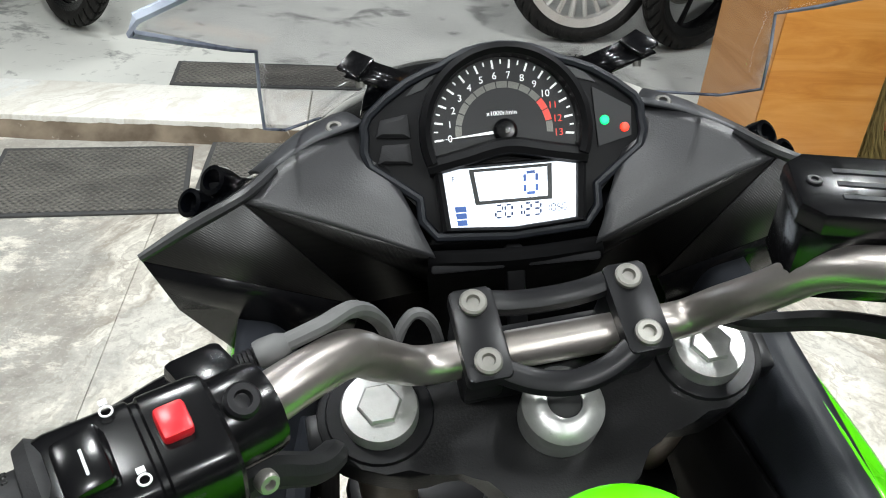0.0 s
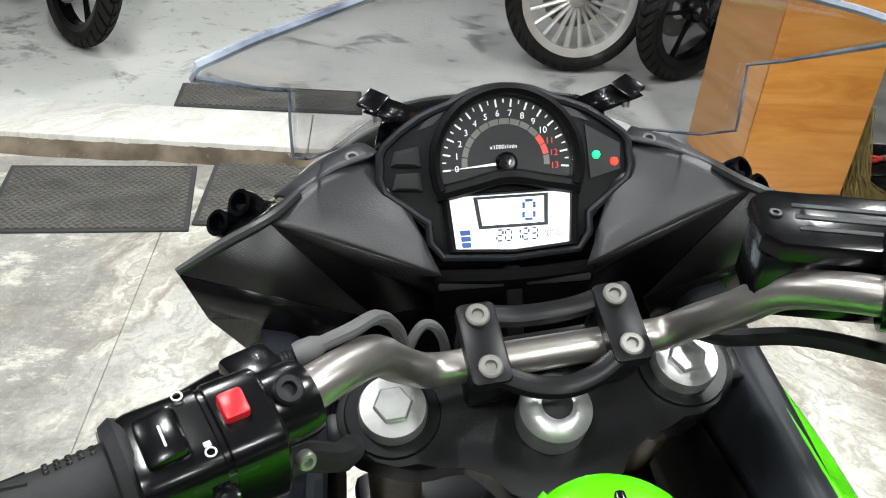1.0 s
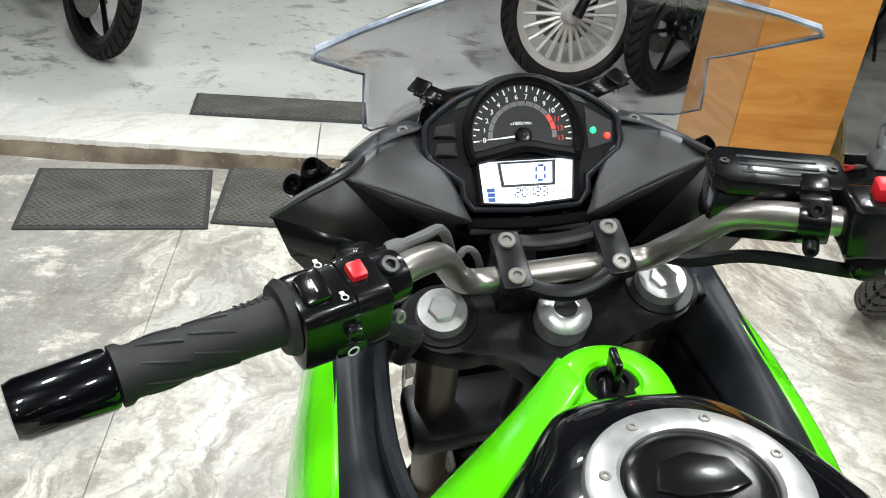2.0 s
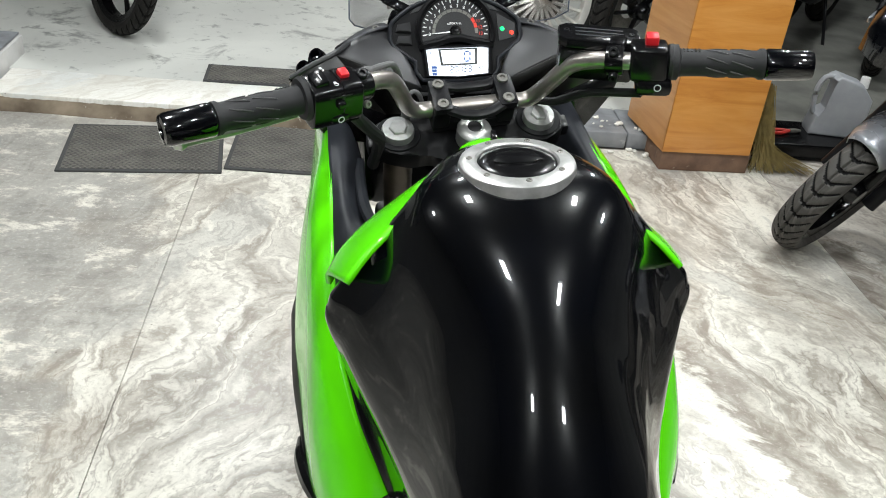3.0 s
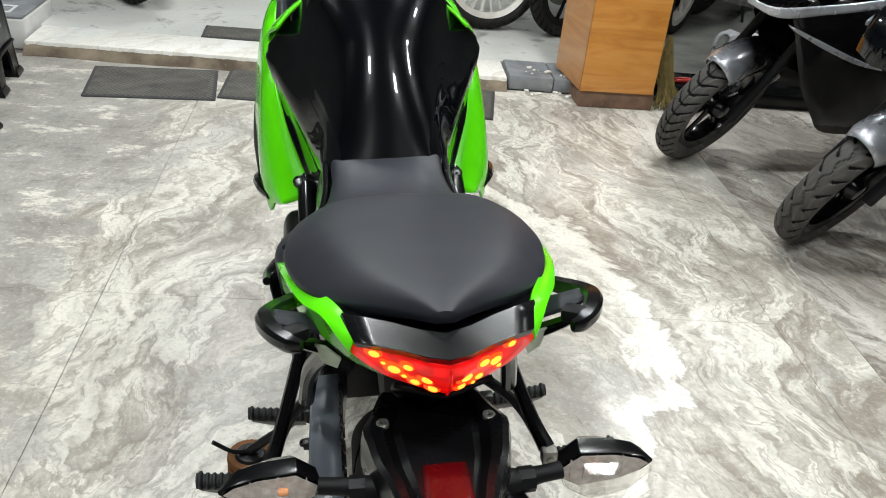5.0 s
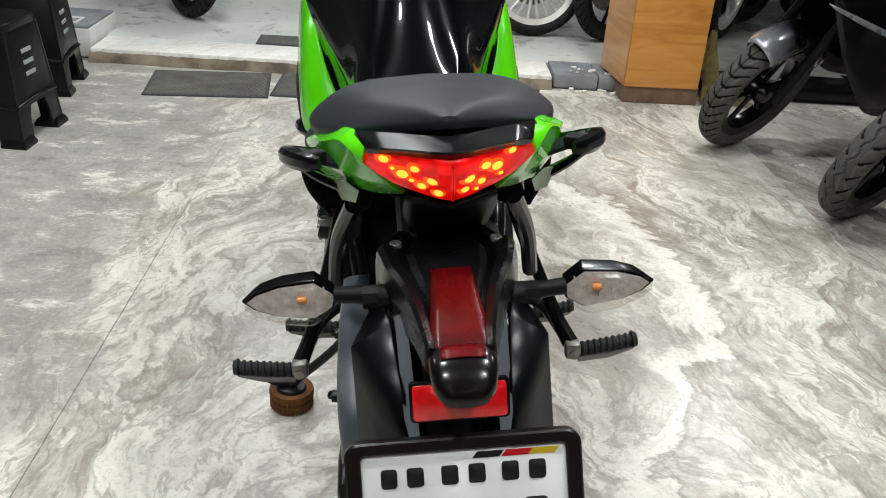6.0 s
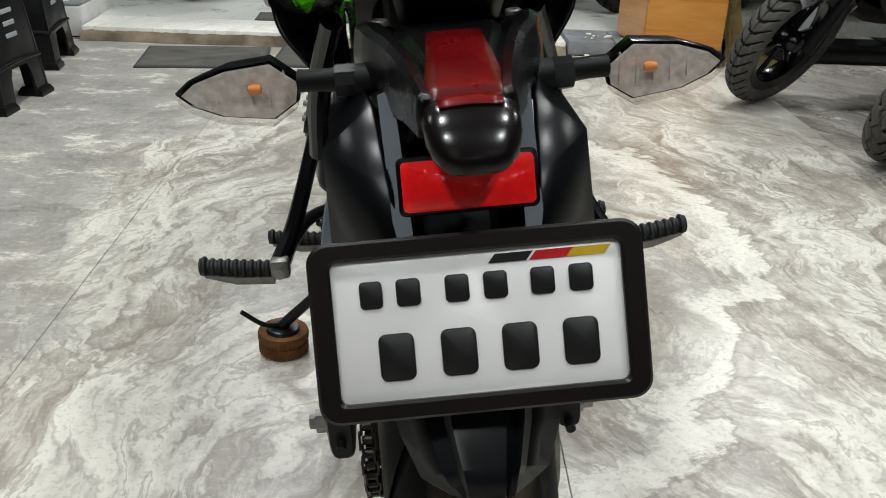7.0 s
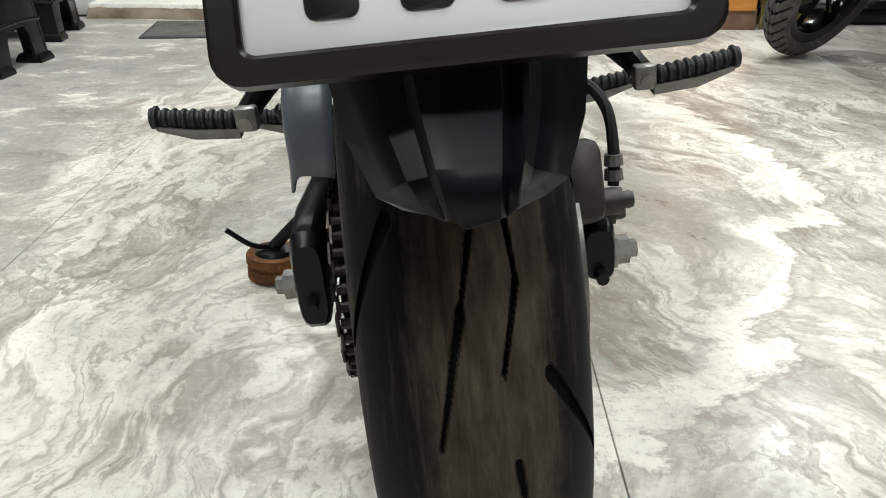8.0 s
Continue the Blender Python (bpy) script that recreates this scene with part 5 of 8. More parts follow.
bm = bm_new()
groove_tyre(bm, 0.318, 0.081, rear_cuts, 900, 250, WHEEL, 0.78, 0.006)
wheel = part("rear_wheel", lathe(bm_new(), [(0.20, -0.062), (0.218, -0.066), (0.224, -0.072), (0.226, -0.070), (0.214, -0.05), (0.205, 0.0), (0.214, 0.05), (0.226, 0.070), (0.224, 0.072), (0.218, 0.066), (0.20, 0.062), (0.19, 0.03), (0.19, -0.03), (0.20, -0.062)], WHEEL, 64), SATIN, bike, "black alloy rear wheel")
part("rear_tyre", bm, TYRE_R, wheel, "worn dusty sport tyre with long curved grooves").data.materials.append(GROOVE_SHADE)
for i in range(6):
    a = 2 * math.pi * i / 6
    bm = bm_new()
    p0, p1 = WHEEL @ Vector((0.03 * math.cos(a), 0.03 * math.sin(a), 0)), WHEEL @ Vector((0.20 * math.cos(a + 0.2), 0.20 * math.sin(a + 0.2), 0))
    tube(bm, [tuple(p0), tuple((p0 + p1) / 2), tuple(p1)], [0.018, 0.013, 0.015], 8)
    part("spoke", bm, SATIN, wheel)
bm = bm_new()
cyl(bm, (-0.075, AX.y, AX.z), (0.075, AX.y, AX.z), 0.04)
part("hub", bm, METAL_BLACK, wheel)
bm = bm_new()
CH = frame_m((-0.112, AX.y, AX.z), (1, 0, 0), (0, 1, 0))
teeth = [((0.088 if k % 2 else 0.082) * math.cos(math.pi * k / 42), (0.088 if k % 2 else 0.082) * math.sin(math.pi * k / 42)) for k in range(84)]
prism(bm, teeth, 0.006, CH @ pose(0, 0, -0.003))
part("sprocket", bm, CHAIN_M, wheel)
bm = bm_new()
loop = []
R1, R2, Y2, Z2 = 0.090, 0.036, 0.47, 0.37
for k in range(31):
    a = math.pi / 2 + math.pi * k / 30
    loop.append((AX.y + R1 * math.cos(a), AX.z + R1 * math.sin(a)))
for k in range(1, 28):
    loop.append((AX.y + (Y2 - AX.y) * k / 28, AX.z - R1 + (Z2 - R2 - AX.z + R1) * k / 28))
for k in range(13):
    a = -math.pi / 2 + math.pi * k / 12
    loop.append((Y2 + R2 * math.cos(a), Z2 + R2 * math.sin(a)))
for k in range(1, 28):
    loop.append((Y2 + (AX.y - Y2) * k / 28, Z2 + R2 + (AX.z + R1 - Z2 - R2) * k / 28))
dist, links = 0.0, []
for (ya, za), (yb, zb) in zip(loop, loop[1:] + loop[:1]):
    seg_l = math.hypot(yb - ya, zb - za)
    while dist < seg_l:
        t = dist / seg_l
        links.append((ya + (yb - ya) * t, za + (zb - za) * t, math.atan2(zb - za, yb - ya)))
        dist += 0.0159
    dist -= seg_l
for k, (y, z, a) in enumerate(links):
    out = 0.0085 if k % 2 else 0.006
    for s in (-1, 1):
        box(bm, (-0.112 + s * out, y, z), (0.0022, 0.019, 0.0125), (math.degrees(a), 0, 0), bev=0.0)
    cyl(bm, (-0.112 - 0.0055, y, z), (-0.112 + 0.0055, y, z), 0.0052, None, 8)
part("chain", bm, CHAIN_M, bike, "dark oily drive chain with worn rollers")
for s in (-1, 1):
    bm = bm_new()
    rings = []
    for y, z, x, w, h in ((0.48, 0.37, 0.115, 0.022, 0.036), (0.30, 0.36, 0.130, 0.018, 0.040), (0.10, 0.350, 0.142, 0.016, 0.040), (0.00, 0.345, 0.146, 0.017, 0.050 if s < 0 else 0.034), (-0.060, 0.342, 0.146, 0.016, 0.050 if s < 0 else 0.030), (-0.070, 0.340, 0.146, 0.013, 0.040 if s < 0 else 0.024)):
        x = x if s < 0 else 0.115 + (x - 0.115) * 0.25
        rings.append([(s * x + w * math.copysign(abs(math.cos(a)) ** 0.5, math.cos(a)), y, z + h * math.copysign(abs(math.sin(a)) ** 0.5, math.sin(a))) for a in [2 * math.pi * (k + 0.5) / 16 for k in range(16)]])
    loft(bm, rings)
    arm = part("swingarm", bm, METAL_BLACK, bike, "black swingarm leg")
    bm = bm_new()
    lathe(bm, [(0.018, 0), (0.018, 0.004), (0.0145, 0.005), (0.0145, 0.016), (0.009, 0.016), (0.009, 0.024), (0.0, 0.025)], frame_m((s * (0.162 if s < 0 else 0.143), AX.y, AX.z), (s, 0, 0)), 6)
    part("axle_nut", bm, BOLT, arm, "worn steel axle nut")
    bm = bm_new()
    cyl(bm, (s * (0.146 if s < 0 else 0.122), -0.066, AX.z), (s * (0.146 if s < 0 else 0.122), -0.084, AX.z), 0.006, None, 10)
    part("adjuster", bm, METAL_BLACK, arm)
bm = bm_new()
net(bm, [[(-0.150, 0.30, 0.50), (-0.152, 0.12, 0.50), (-0.150, -0.02, 0.470), (-0.150, -0.058, 0.428)], [(-0.146, 0.30, 0.530), (-0.148, 0.12, 0.535), (-0.146, -0.035, 0.515), (-0.140, -0.066, 0.445)], [(-0.105, 0.30, 0.535), (-0.105, 0.12, 0.540), (-0.102, -0.04, 0.522), (-0.108, -0.070, 0.442)]], 4, 4)
guard_ = part("chain_guard", bm, GUARD_BLUE, bike, "satin dark chain guard", solid=0.003)
for y, z in ((0.185, 0.492), (0.035, 0.478)):
    bm = bm_new()
    cyl(bm, (-0.146, y, z), (-0.163, y, z), 0.010, 0.009, 14)
    bolt(bm, (-0.162, y, z + 0.002), (-0.7, -0.3, 0.6), 0.0065, 0.005)
    part("guard_bolt", bm, METAL_BLACK, guard_, "dark bolt in a round boss")
bm = bm_new()
lathe(bm, [(0.06, -0.0025), (0.11, -0.0025), (0.11, 0.0025), (0.06, 0.0025), (0.06, -0.0025)], frame_m((0.098, AX.y, AX.z), (1, 0, 0)), 48)
part("brake_disc", bm, BOLT, bike)
bm = bm_new()
box(bm, (0.106, -0.050, 0.405), (0.04, 0.080, 0.075), (-25, 0, 0), bev=0.012)
cal = part("brake_caliper", bm, CALIPER, bike, "dark rear brake caliper")
for y, z in ((-0.075, 0.425), (-0.04, 0.40)):
    bm = bm_new()
    cyl(bm, (0.120, y, z - 0.03), (0.142, y, z - 0.03), 0.013, 0.012, 16)
    bolt(bm, (0.140, y, z - 0.03), (1, 0, 0), 0.008, 0.012)
    part("caliper_bolt", bm, CALIPER, cal)
bm = bm_new()
tube(bm, [(0.140, -0.05, 0.40), (0.142, -0.045, 0.43), (0.140, -0.03, 0.465), (0.126, -0.01, 0.485), (0.112, 0.05, 0.47), (0.112, 0.3, 0.42)], 0.0055, 8)
part("brake_hose", bm, RUBBER, cal)
bm = bm_new()
for k in range(2):
    cyl(bm, (0.141, -0.048, 0.405 + 0.014 * k), (0.141, -0.047, 0.415 + 0.014 * k), 0.009, 0.008, 10)
part("hose_union", bm, BOLT, cal)

# foot pegs
for s in (-1, 1):
    for nm, xi, xo, y, z, r, lab in (("pillion_peg", 0.236, 0.328, 0.168, 0.441, 0.0135, "black ribbed rubber pillion foot peg"), ("rider_peg", 0.175, 0.272, 0.40, 0.372, 0.0125, "black ribbed rubber rider foot peg")):
        bm = bm_new()
        box(bm, (s * (xi - 0.013), y, z), (0.026, 0.022, 0.028), bev=0.005)
        cyl(bm, (s * (xi - 0.012), y - 0.014, z - 0.004), (s * (xi - 0.012), y + 0.014, z - 0.004), 0.008, None, 12)
        peg = part(nm, bm, BOLT if nm == "pillion_peg" else METAL_BLACK, bike, lab)
        bm = bm_new()
        rings = []
        count = 9
        for k in range(count * 4 + 1):
            x = xi + (xo - xi) * k / (count * 4)
            bulge = 1.0 if k % 4 in (1, 2) else 0.80
            tip = 1.18 if k > count * 4 - 4 else 1.0
            rings.append([(s * x, y + r * bulge * tip * math.cos(a), z + (r * 0.85 * bulge * tip * math.sin(a) if math.sin(a) > 0 else r * 0.95 * math.sin(a)) + 0.012 * (k / (count * 4))) for a in [2 * math.pi * j / 14 for j in range(14)]])
        loft(bm, rings)
        part("peg_rubber", bm, RUBBER, peg, flat=0.5)
        bm = bm_new()
        loft(bm, [[(s * x, y + dy * r * 0.9, zz) for dy, zz in ((-1, z0 + h), (1, z0 + h), (0.7, z0), (-0.7, z0))] for x, z0, h in ((xi - 0.004, z - 0.020, 0.012), ((xi + xo) / 2, z - 0.016, 0.012), (xo - 0.006, z - 0.002, 0.006))])
        part("peg_plate", bm, PEG_PLATE, peg, "grey metal underside of the peg")
    bm = bm_new()
    tube(bm, [(s * 0.135, 0.33, 0.72), (s * 0.150, 0.295, 0.63), (s * 0.180, 0.255, 0.54), (s * 0.205, 0.215, 0.475), (s * 0.222, 0.180, 0.445)], [0.013, 0.012, 0.011, 0.012, 0.014], 10)
    brk = part("peg_bracket", bm, SATIN, bike, "glossy black curved pillion peg bracket")
    bm = bm_new()
    tube(bm, [(s * 0.140, 0.42, 0.42), (s * 0.165, 0.36, 0.44), (s * 0.195, 0.27, 0.46), (s * 0.218, 0.19, 0.45)], [0.012, 0.010, 0.010, 0.012], 10)
    part("bracket_leg", bm, METAL_BLACK, brk)
    bm = bm_new()
    tube(bm, [(s * 0.150, 0.16, 0.60), (s * 0.135, 0.10, 0.70), (s * 0.105, 0.02, 0.79)], 0.012, 10)
    part("subframe_tube", bm, SATIN, bike)

# side stand on a rusty gear puck
UP = Vector((0.1045, 0, 0.9945))
FOOT = Vector((-0.320, 0.632, 0.0337))
bm = bm_new()
tube(bm, [(-0.120, 0.56, 0.33), (-0.200, 0.60, 0.20), tuple(FOOT + UP * 0.055)], [0.012, 0.010, 0.011], 10)
stand = part("side_stand", bm, METAL_BLACK, bike, "black side stand leg on a rusty gear foot")
for h0, rr, hh in ((0.0, 0.049, 0.020), (0.020, 0.046, 0.008), (0.028, 0.050, 0.016)):
    bm = bm_new()
    pts = [((rr if k % 2 else rr * 0.93) * math.cos(math.pi * k / 32), (rr if k % 2 else rr * 0.93) * math.sin(math.pi * k / 32)) for k in range(64)]
    prism(bm, pts, hh, frame_m(FOOT + UP * h0, UP), bev=0.002, seg=1)
    part("gear_foot", bm, RUST, stand, "rusty brown gear wheel used as a stand foot")
bm = bm_new()
cyl(bm, FOOT + UP * 0.044, FOOT + UP * 0.05, 0.034, 0.03, 24)
part("foot_pad", bm, METAL_BLACK, stand)
bm = bm_new()
tube(bm, [tuple(FOOT + UP * 0.055), tuple(FOOT + Vector((-0.03, -0.01, 0.065))), tuple(FOOT + Vector((-0.068, -0.015, 0.10)))], 0.005, 8)
part("stand_tang", bm, METAL_BLACK, stand)

# engine, frame, airbox, exhaust, shock
bm = bm_new()
box(bm, (0, 0.72, 0.42), (0.30, 0.42, 0.26), bev=0.04)
box(bm, (0, 0.92, 0.60), (0.26, 0.20, 0.24), (-25, 0, 0), bev=0.03)
engine = part("engine", bm, METAL_BLACK, bike, "black parallel twin engine block")
for s in (-1, 1):
    bm = bm_new()
    lathe(bm, [(0.09, 0), (0.088, 0.03), (0.07, 0.045), (0.0, 0.05)], frame_m((s * 0.14, 0.66, 0.42), (s, 0, 0)), 32)
    part("engine_cover", bm, METAL_BLACK, engine)
    bm = bm_new()
    tube(bm, [(s * 0.06, 1.10, 0.86), (s * 0.135, 0.95, 0.76), (s * 0.150, 0.75, 0.64), (s * 0.140, 0.52, 0.56), (s * 0.120, 0.42, 0.42)], 0.019, 12)
    part("frame_rail", bm, SATIN, bike, "black tubular frame rail")
    bm = bm_new()
    tube(bm, [(s * 0.135, 0.56, 0.60), (s * 0.130, 0.35, 0.72), (s * 0.115, 0.10, 0.80), (s * 0.09, -0.08, 0.84)], 0.014, 10)
    part("subframe_rail", bm, SATIN, bike)
bm = bm_new()
box(bm, (-0.152, 0.675, 0.520), (0.100, 0.250, 0.150), (0, 6, 4), bev=0.030, seg=3)
box(bm, (-0.158, 0.520, 0.505), (0.060, 0.130, 0.170), (0, 8, 8), bev=0.022, seg=3)
part("crankcase_side", bm, METAL_BLACK, engine, "black crankcase bulge below the fairing")
for cy, cz, cr in ((0.715, 0.515, 0.060), (0.575, 0.535, 0.040), (0.475, 0.545, 0.022)):
    bm = bm_new()
    lathe(bm, [(cr, -0.02), (cr, 0.008), (cr * 0.9, 0.014), (cr * 0.72, 0.014), (cr * 0.66, 0.008), (cr * 0.3, 0.010), (0.0, 0.012)], frame_m((-0.196 + 0.05 * (0.715 - cy), cy, cz), (-1, 0, 0.25)), 28)
    part("crankcase_cap", bm, METAL_BLACK, engine)
    for k in range(3):
        a = 2.1 * k + 0.4
        bm = bm_new()
        bolt(bm, (-0.206 + 0.05 * (0.715 - cy), cy + cr * 0.85 * math.cos(a), cz + cr * 0.85 * math.sin(a)), (-1, 0, 0.2), 0.005, 0.006)
        part("crankcase_bolt", bm, BOLT, engine)
bm = bm_new()
box(bm, (0, 0.78, 0.73), (0.20, 0.46, 0.16), bev=0.03)
part("airbox", bm, SATIN, bike)
bm = bm_new()
tube(bm, [(0.10, 0.50, 0.22), (0.0, 0.42, 0.20), (-0.02, 0.25, 0.20)], 0.07, 16)
part("exhaust", bm, METAL_BLACK, bike, "low black exhaust box")
bm = bm_new()
pts = []
for k in range(80):
    a = 2 * math.pi * k / 12
    t = k / 79
    pts.append((0.052 + 0.028 * math.cos(a), 0.0 + 0.32 * t, 0.74 - 0.16 * t + 0.028 * math.sin(a)))
tube(bm, pts, 0.006, 8, n=1)
shock = part("shock_spring", bm, ALU, bike, "pale coil spring of the rear shock")
bm = bm_new()
cyl(bm, (0.052, -0.02, 0.75), (0.052, 0.34, 0.57), 0.016, None, 14)
part("shock_rod", bm, SATIN, shock)

# side fairings, inner panels
SHIFT = {-1: pose(0, 0, 0), 1: pose(-0.010, 0, 0)}


def drawn_in(rows, s):
    """The right-hand fairing's upper edge stands further in and higher towards the nose."""
    if s < 0:
        return rows
    out = []
    for r in rows:
        k = max(0.0, min(1.0, (r[0][1] - 0.98) / 0.14))
        out.append([(x - 0.018 * k * w, y, z + 0.012 * k * w) for (x, y, z), w in zip(r, (1.0, 0.9, 0.6, 0.2, 0.0))])
    return out


for s in (-1, 1):
    bm = bm_new()
    rows = [
        [(s * 0.190, 1.42, 0.945), (s * 0.206, 1.43, 0.92), (s * 0.226, 1.42, 0.84), (s * 0.222, 1.42, 0.66), (s * 0.205, 1.40, 0.54)],
        [(s * 0.192, 1.26, 0.935), (s * 0.212, 1.265, 0.912), (s * 0.236, 1.26, 0.83), (s * 0.252, 1.25, 0.66), (s * 0.236, 1.24, 0.52)],
        [(s * 0.196, 1.12, 0.936), (s * 0.226, 1.12, 0.903), (s * 0.252, 1.11, 0.80), (s * 0.268, 1.10, 0.64), (s * 0.246, 1.08, 0.51)],
        [(s * 0.198, 1.00, 0.904), (s * 0.227, 1.00, 0.874), (s * 0.248, 0.99, 0.77), (s * 0.259, 0.98, 0.64), (s * 0.246, 0.96, 0.54)],
        [(s * 0.200, 0.90, 0.841), (s * 0.226, 0.90, 0.815), (s * 0.243, 0.89, 0.73), (s * 0.250, 0.88, 0.63), (s * 0.242, 0.872, 0.575)],
        [(s * 0.184, 0.836, 0.767), (s * 0.210, 0.834, 0.750), (s * 0.230, 0.832, 0.70), (s * 0.238, 0.832, 0.635), (s * 0.232, 0.83, 0.57)],
        [(s * 0.160, 0.795, 0.700), (s * 0.188, 0.792, 0.688), (s * 0.209, 0.792, 0.662), (s * 0.219, 0.795, 0.632), (s * 0.220, 0.80, 0.602)],
        [(s * 0.132, 0.756, 0.634), (s * 0.158, 0.754, 0.632), (s * 0.182, 0.753, 0.627), (s * 0.199, 0.756, 0.622), (s * 0.207, 0.772, 0.612)],
    ]
    net(bm, drawn_in(rows, s), 5, 5)
    fair = part("side_fairing", bm, GREEN, bike, "glossy lime green side fairing", solid=0.005, flat=1.0, xf=SHIFT[s])
    BF = frame_m((s * 0.164, 0.7660, 0.6640), (s * 0.1, -0.86, 0.5))
    bm = bm_new()
    lathe(bm, [(0.0125, -0.004), (0.0125, 0.002), (0.0105, 0.004), (0.0085, 0.004), (0.008, 0.001)], BF, 20)
    part("bolt_washer", bm, SATIN, fair, "black rubber washer", xf=SHIFT[s])
    bm = bm_new()
    lathe(bm, [(0.0075, -0.004), (0.0075, 0.003), (0.0055, 0.0065), (0.0035, 0.0068), (0.003, 0.003), (0.0, 0.003)], BF, 16)
    part("fairing_bolt", bm, ALU, fair, "steel fairing bolt", xf=SHIFT[s])
    bm = bm_new()
    tube(bm, [(s * 0.262, 0.985, 0.585), (s * 0.258, 0.940, 0.592), (s * 0.246, 0.880, 0.602), (s * 0.230, 0.825, 0.606)], [0.008, 0.015, 0.015, 0.007], 10)
    part("fairing_vent", bm, SATIN, fair, "glossy black outlet on the fairing's lower edge", xf=SHIFT[s])
    bm = bm_new()
    rows = [[(s * 0.262, 1.16, 0.72), (s * 0.274, 1.15, 0.67), (s * 0.262, 1.12, 0.58)], [(s * 0.262, 1.05, 0.695), (s * 0.272, 1.04, 0.64), (s * 0.262, 1.02, 0.55)], [(s * 0.250, 0.94, 0.655), (s * 0.258, 0.93, 0.61), (s * 0.252, 0.92, 0.57)]]
    net(bm, rows, 4, 4)
    part("lower_trim", bm, PLASTIC, fair, "glossy black lower fairing trim", solid=0.004, xf=SHIFT[s])
    bm = bm_new()
    rows = [
        [(s * 0.196, 1.34, 0.956), (s * 0.165, 1.33, 0.93), (s * 0.150, 1.32, 0.86), (s * 0.150, 1.32, 0.74)],
        [(s * 0.199, 1.20, 0.944), (s * 0.172, 1.195, 0.938), (s * 0.152, 1.19, 0.890), (s * 0.152, 1.19, 0.74)],
        [(s * 0.198, 1.09, 0.930), (s * 0.178, 1.08, 0.932), (s * 0.155, 1.07, 0.900), (s * 0.150, 1.06, 0.74)],
        [(s * 0.199, 0.99, 0.898), (s * 0.180, 0.98, 0.910), (s * 0.148, 0.96, 0.910), (s * 0.130, 0.95, 0.78)],
        [(s * 0.200, 0.90, 0.838), (s * 0.182, 0.90, 0.860), (s * 0.150, 0.90, 0.880), (s * 0.128, 0.90, 0.76)],
    ]
    rows = drawn_in(rows, s)
    net(bm, [r[:3] for r in rows], 5, 5)
    part("inner_panel", bm, PLASTIC_G, bike, "matt dark grey inner fairing panel", solid=0.004, xf=SHIFT[s])
    # Lower half of the same panel, blackened to paint in the cavity's shade.
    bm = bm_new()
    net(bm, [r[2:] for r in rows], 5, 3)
    part("inner_shade", bm, CAVITY_SHADE, bike, "inner fairing wall with the cavity's shade painted black", solid=0.004, xf=SHIFT[s])
    bm = bm_new()
    rows = [
        [(s * 0.196, 0.905, 0.838), (s * 0.176, 0.905, 0.848), (s * 0.150, 0.905, 0.855), (s * 0.128, 0.905, 0.76)],
        [(s * 0.182, 0.836, 0.764), (s * 0.168, 0.836, 0.775), (s * 0.155, 0.836, 0.78), (s * 0.130, 0.836, 0.72)],
        [(s * 0.158, 0.795, 0.698), (s * 0.150, 0.795, 0.710), (s * 0.140, 0.795, 0.715), (s * 0.122, 0.795, 0.68)],
        [(s * 0.130, 0.757, 0.632), (s * 0.128, 0.75, 0.66), (s * 0.128, 0.75, 0.68), (s * 0.115, 0.75, 0.66)],
    ]
    net(bm, rows, 5, 5)
    part("frame_cover", bm, SATIN, bike, "glossy black frame cover", solid=0.004)
    bm = bm_new()
    tube(bm, [(s * 0.156, 1.22, 0.900), (s * 0.158, 1.14, 0.916), (s * 0.155, 1.05, 0.918), (s * 0.140, 0.98, 0.918), (s * 0.118, 0.95, 0.918)], 0.008, 8)
    part("panel_lip", bm, PLASTIC_G, bike)

# nose and headlight cowl
bm = bm_new()
rings = []
for y, zt, w, ze in ((1.385, 1.042, 0.155, 1.005), (1.45, 1.036, 0.180, 0.975), (1.55, 1.005, 0.180, 0.925), (1.65, 0.965, 0.150, 0.875), (1.73, 0.880, 0.085, 0.82), (1.76, 0.835, 0.03, 0.80)):
    rings.append([(-w, y, ze - 0.10), (-w, y, ze), (-w * 0.72, y, zt - 0.35 * (zt - ze)), (-w * 0.35, y, zt), (w * 0.35, y, zt), (w * 0.72, y, zt - 0.35 * (zt - ze)), (w, y, ze), (w, y, ze - 0.10)])
net(bm, rings, 4, 3)
nose = part("nose_cowl", bm, BLACK, bike, "glossy black nose cowl", solid=0.004)
for s in (-1, 1):
    bm = bm_new()
    net(bm, [[(s * 0.186, 1.44, 0.955), (s * 0.205, 1.43, 0.91), (s * 0.215, 1.42, 0.84)], [(s * 0.180, 1.55, 0.925), (s * 0.215, 1.55, 0.88), (s * 0.20, 1.54, 0.79)], [(s * 0.10, 1.71, 0.86), (s * 0.12, 1.70, 0.80), (s * 0.10, 1.68, 0.72)]], 5, 4)
    part("front_panel", bm, GREEN, bike, "glossy green front fairing panel", solid=0.004)
    bm = bm_new()
    net(bm, [[(s * 0.015, 1.765, 0.82), (s * 0.06, 1.745, 0.83), (s * 0.11, 1.70, 0.85)], [(s * 0.015, 1.76, 0.78), (s * 0.06, 1.74, 0.77), (s * 0.10, 1.69, 0.79)]], 4, 4)
    part("headlight", bm, SILVER_REF, nose, "clear headlight", solid=0.01)

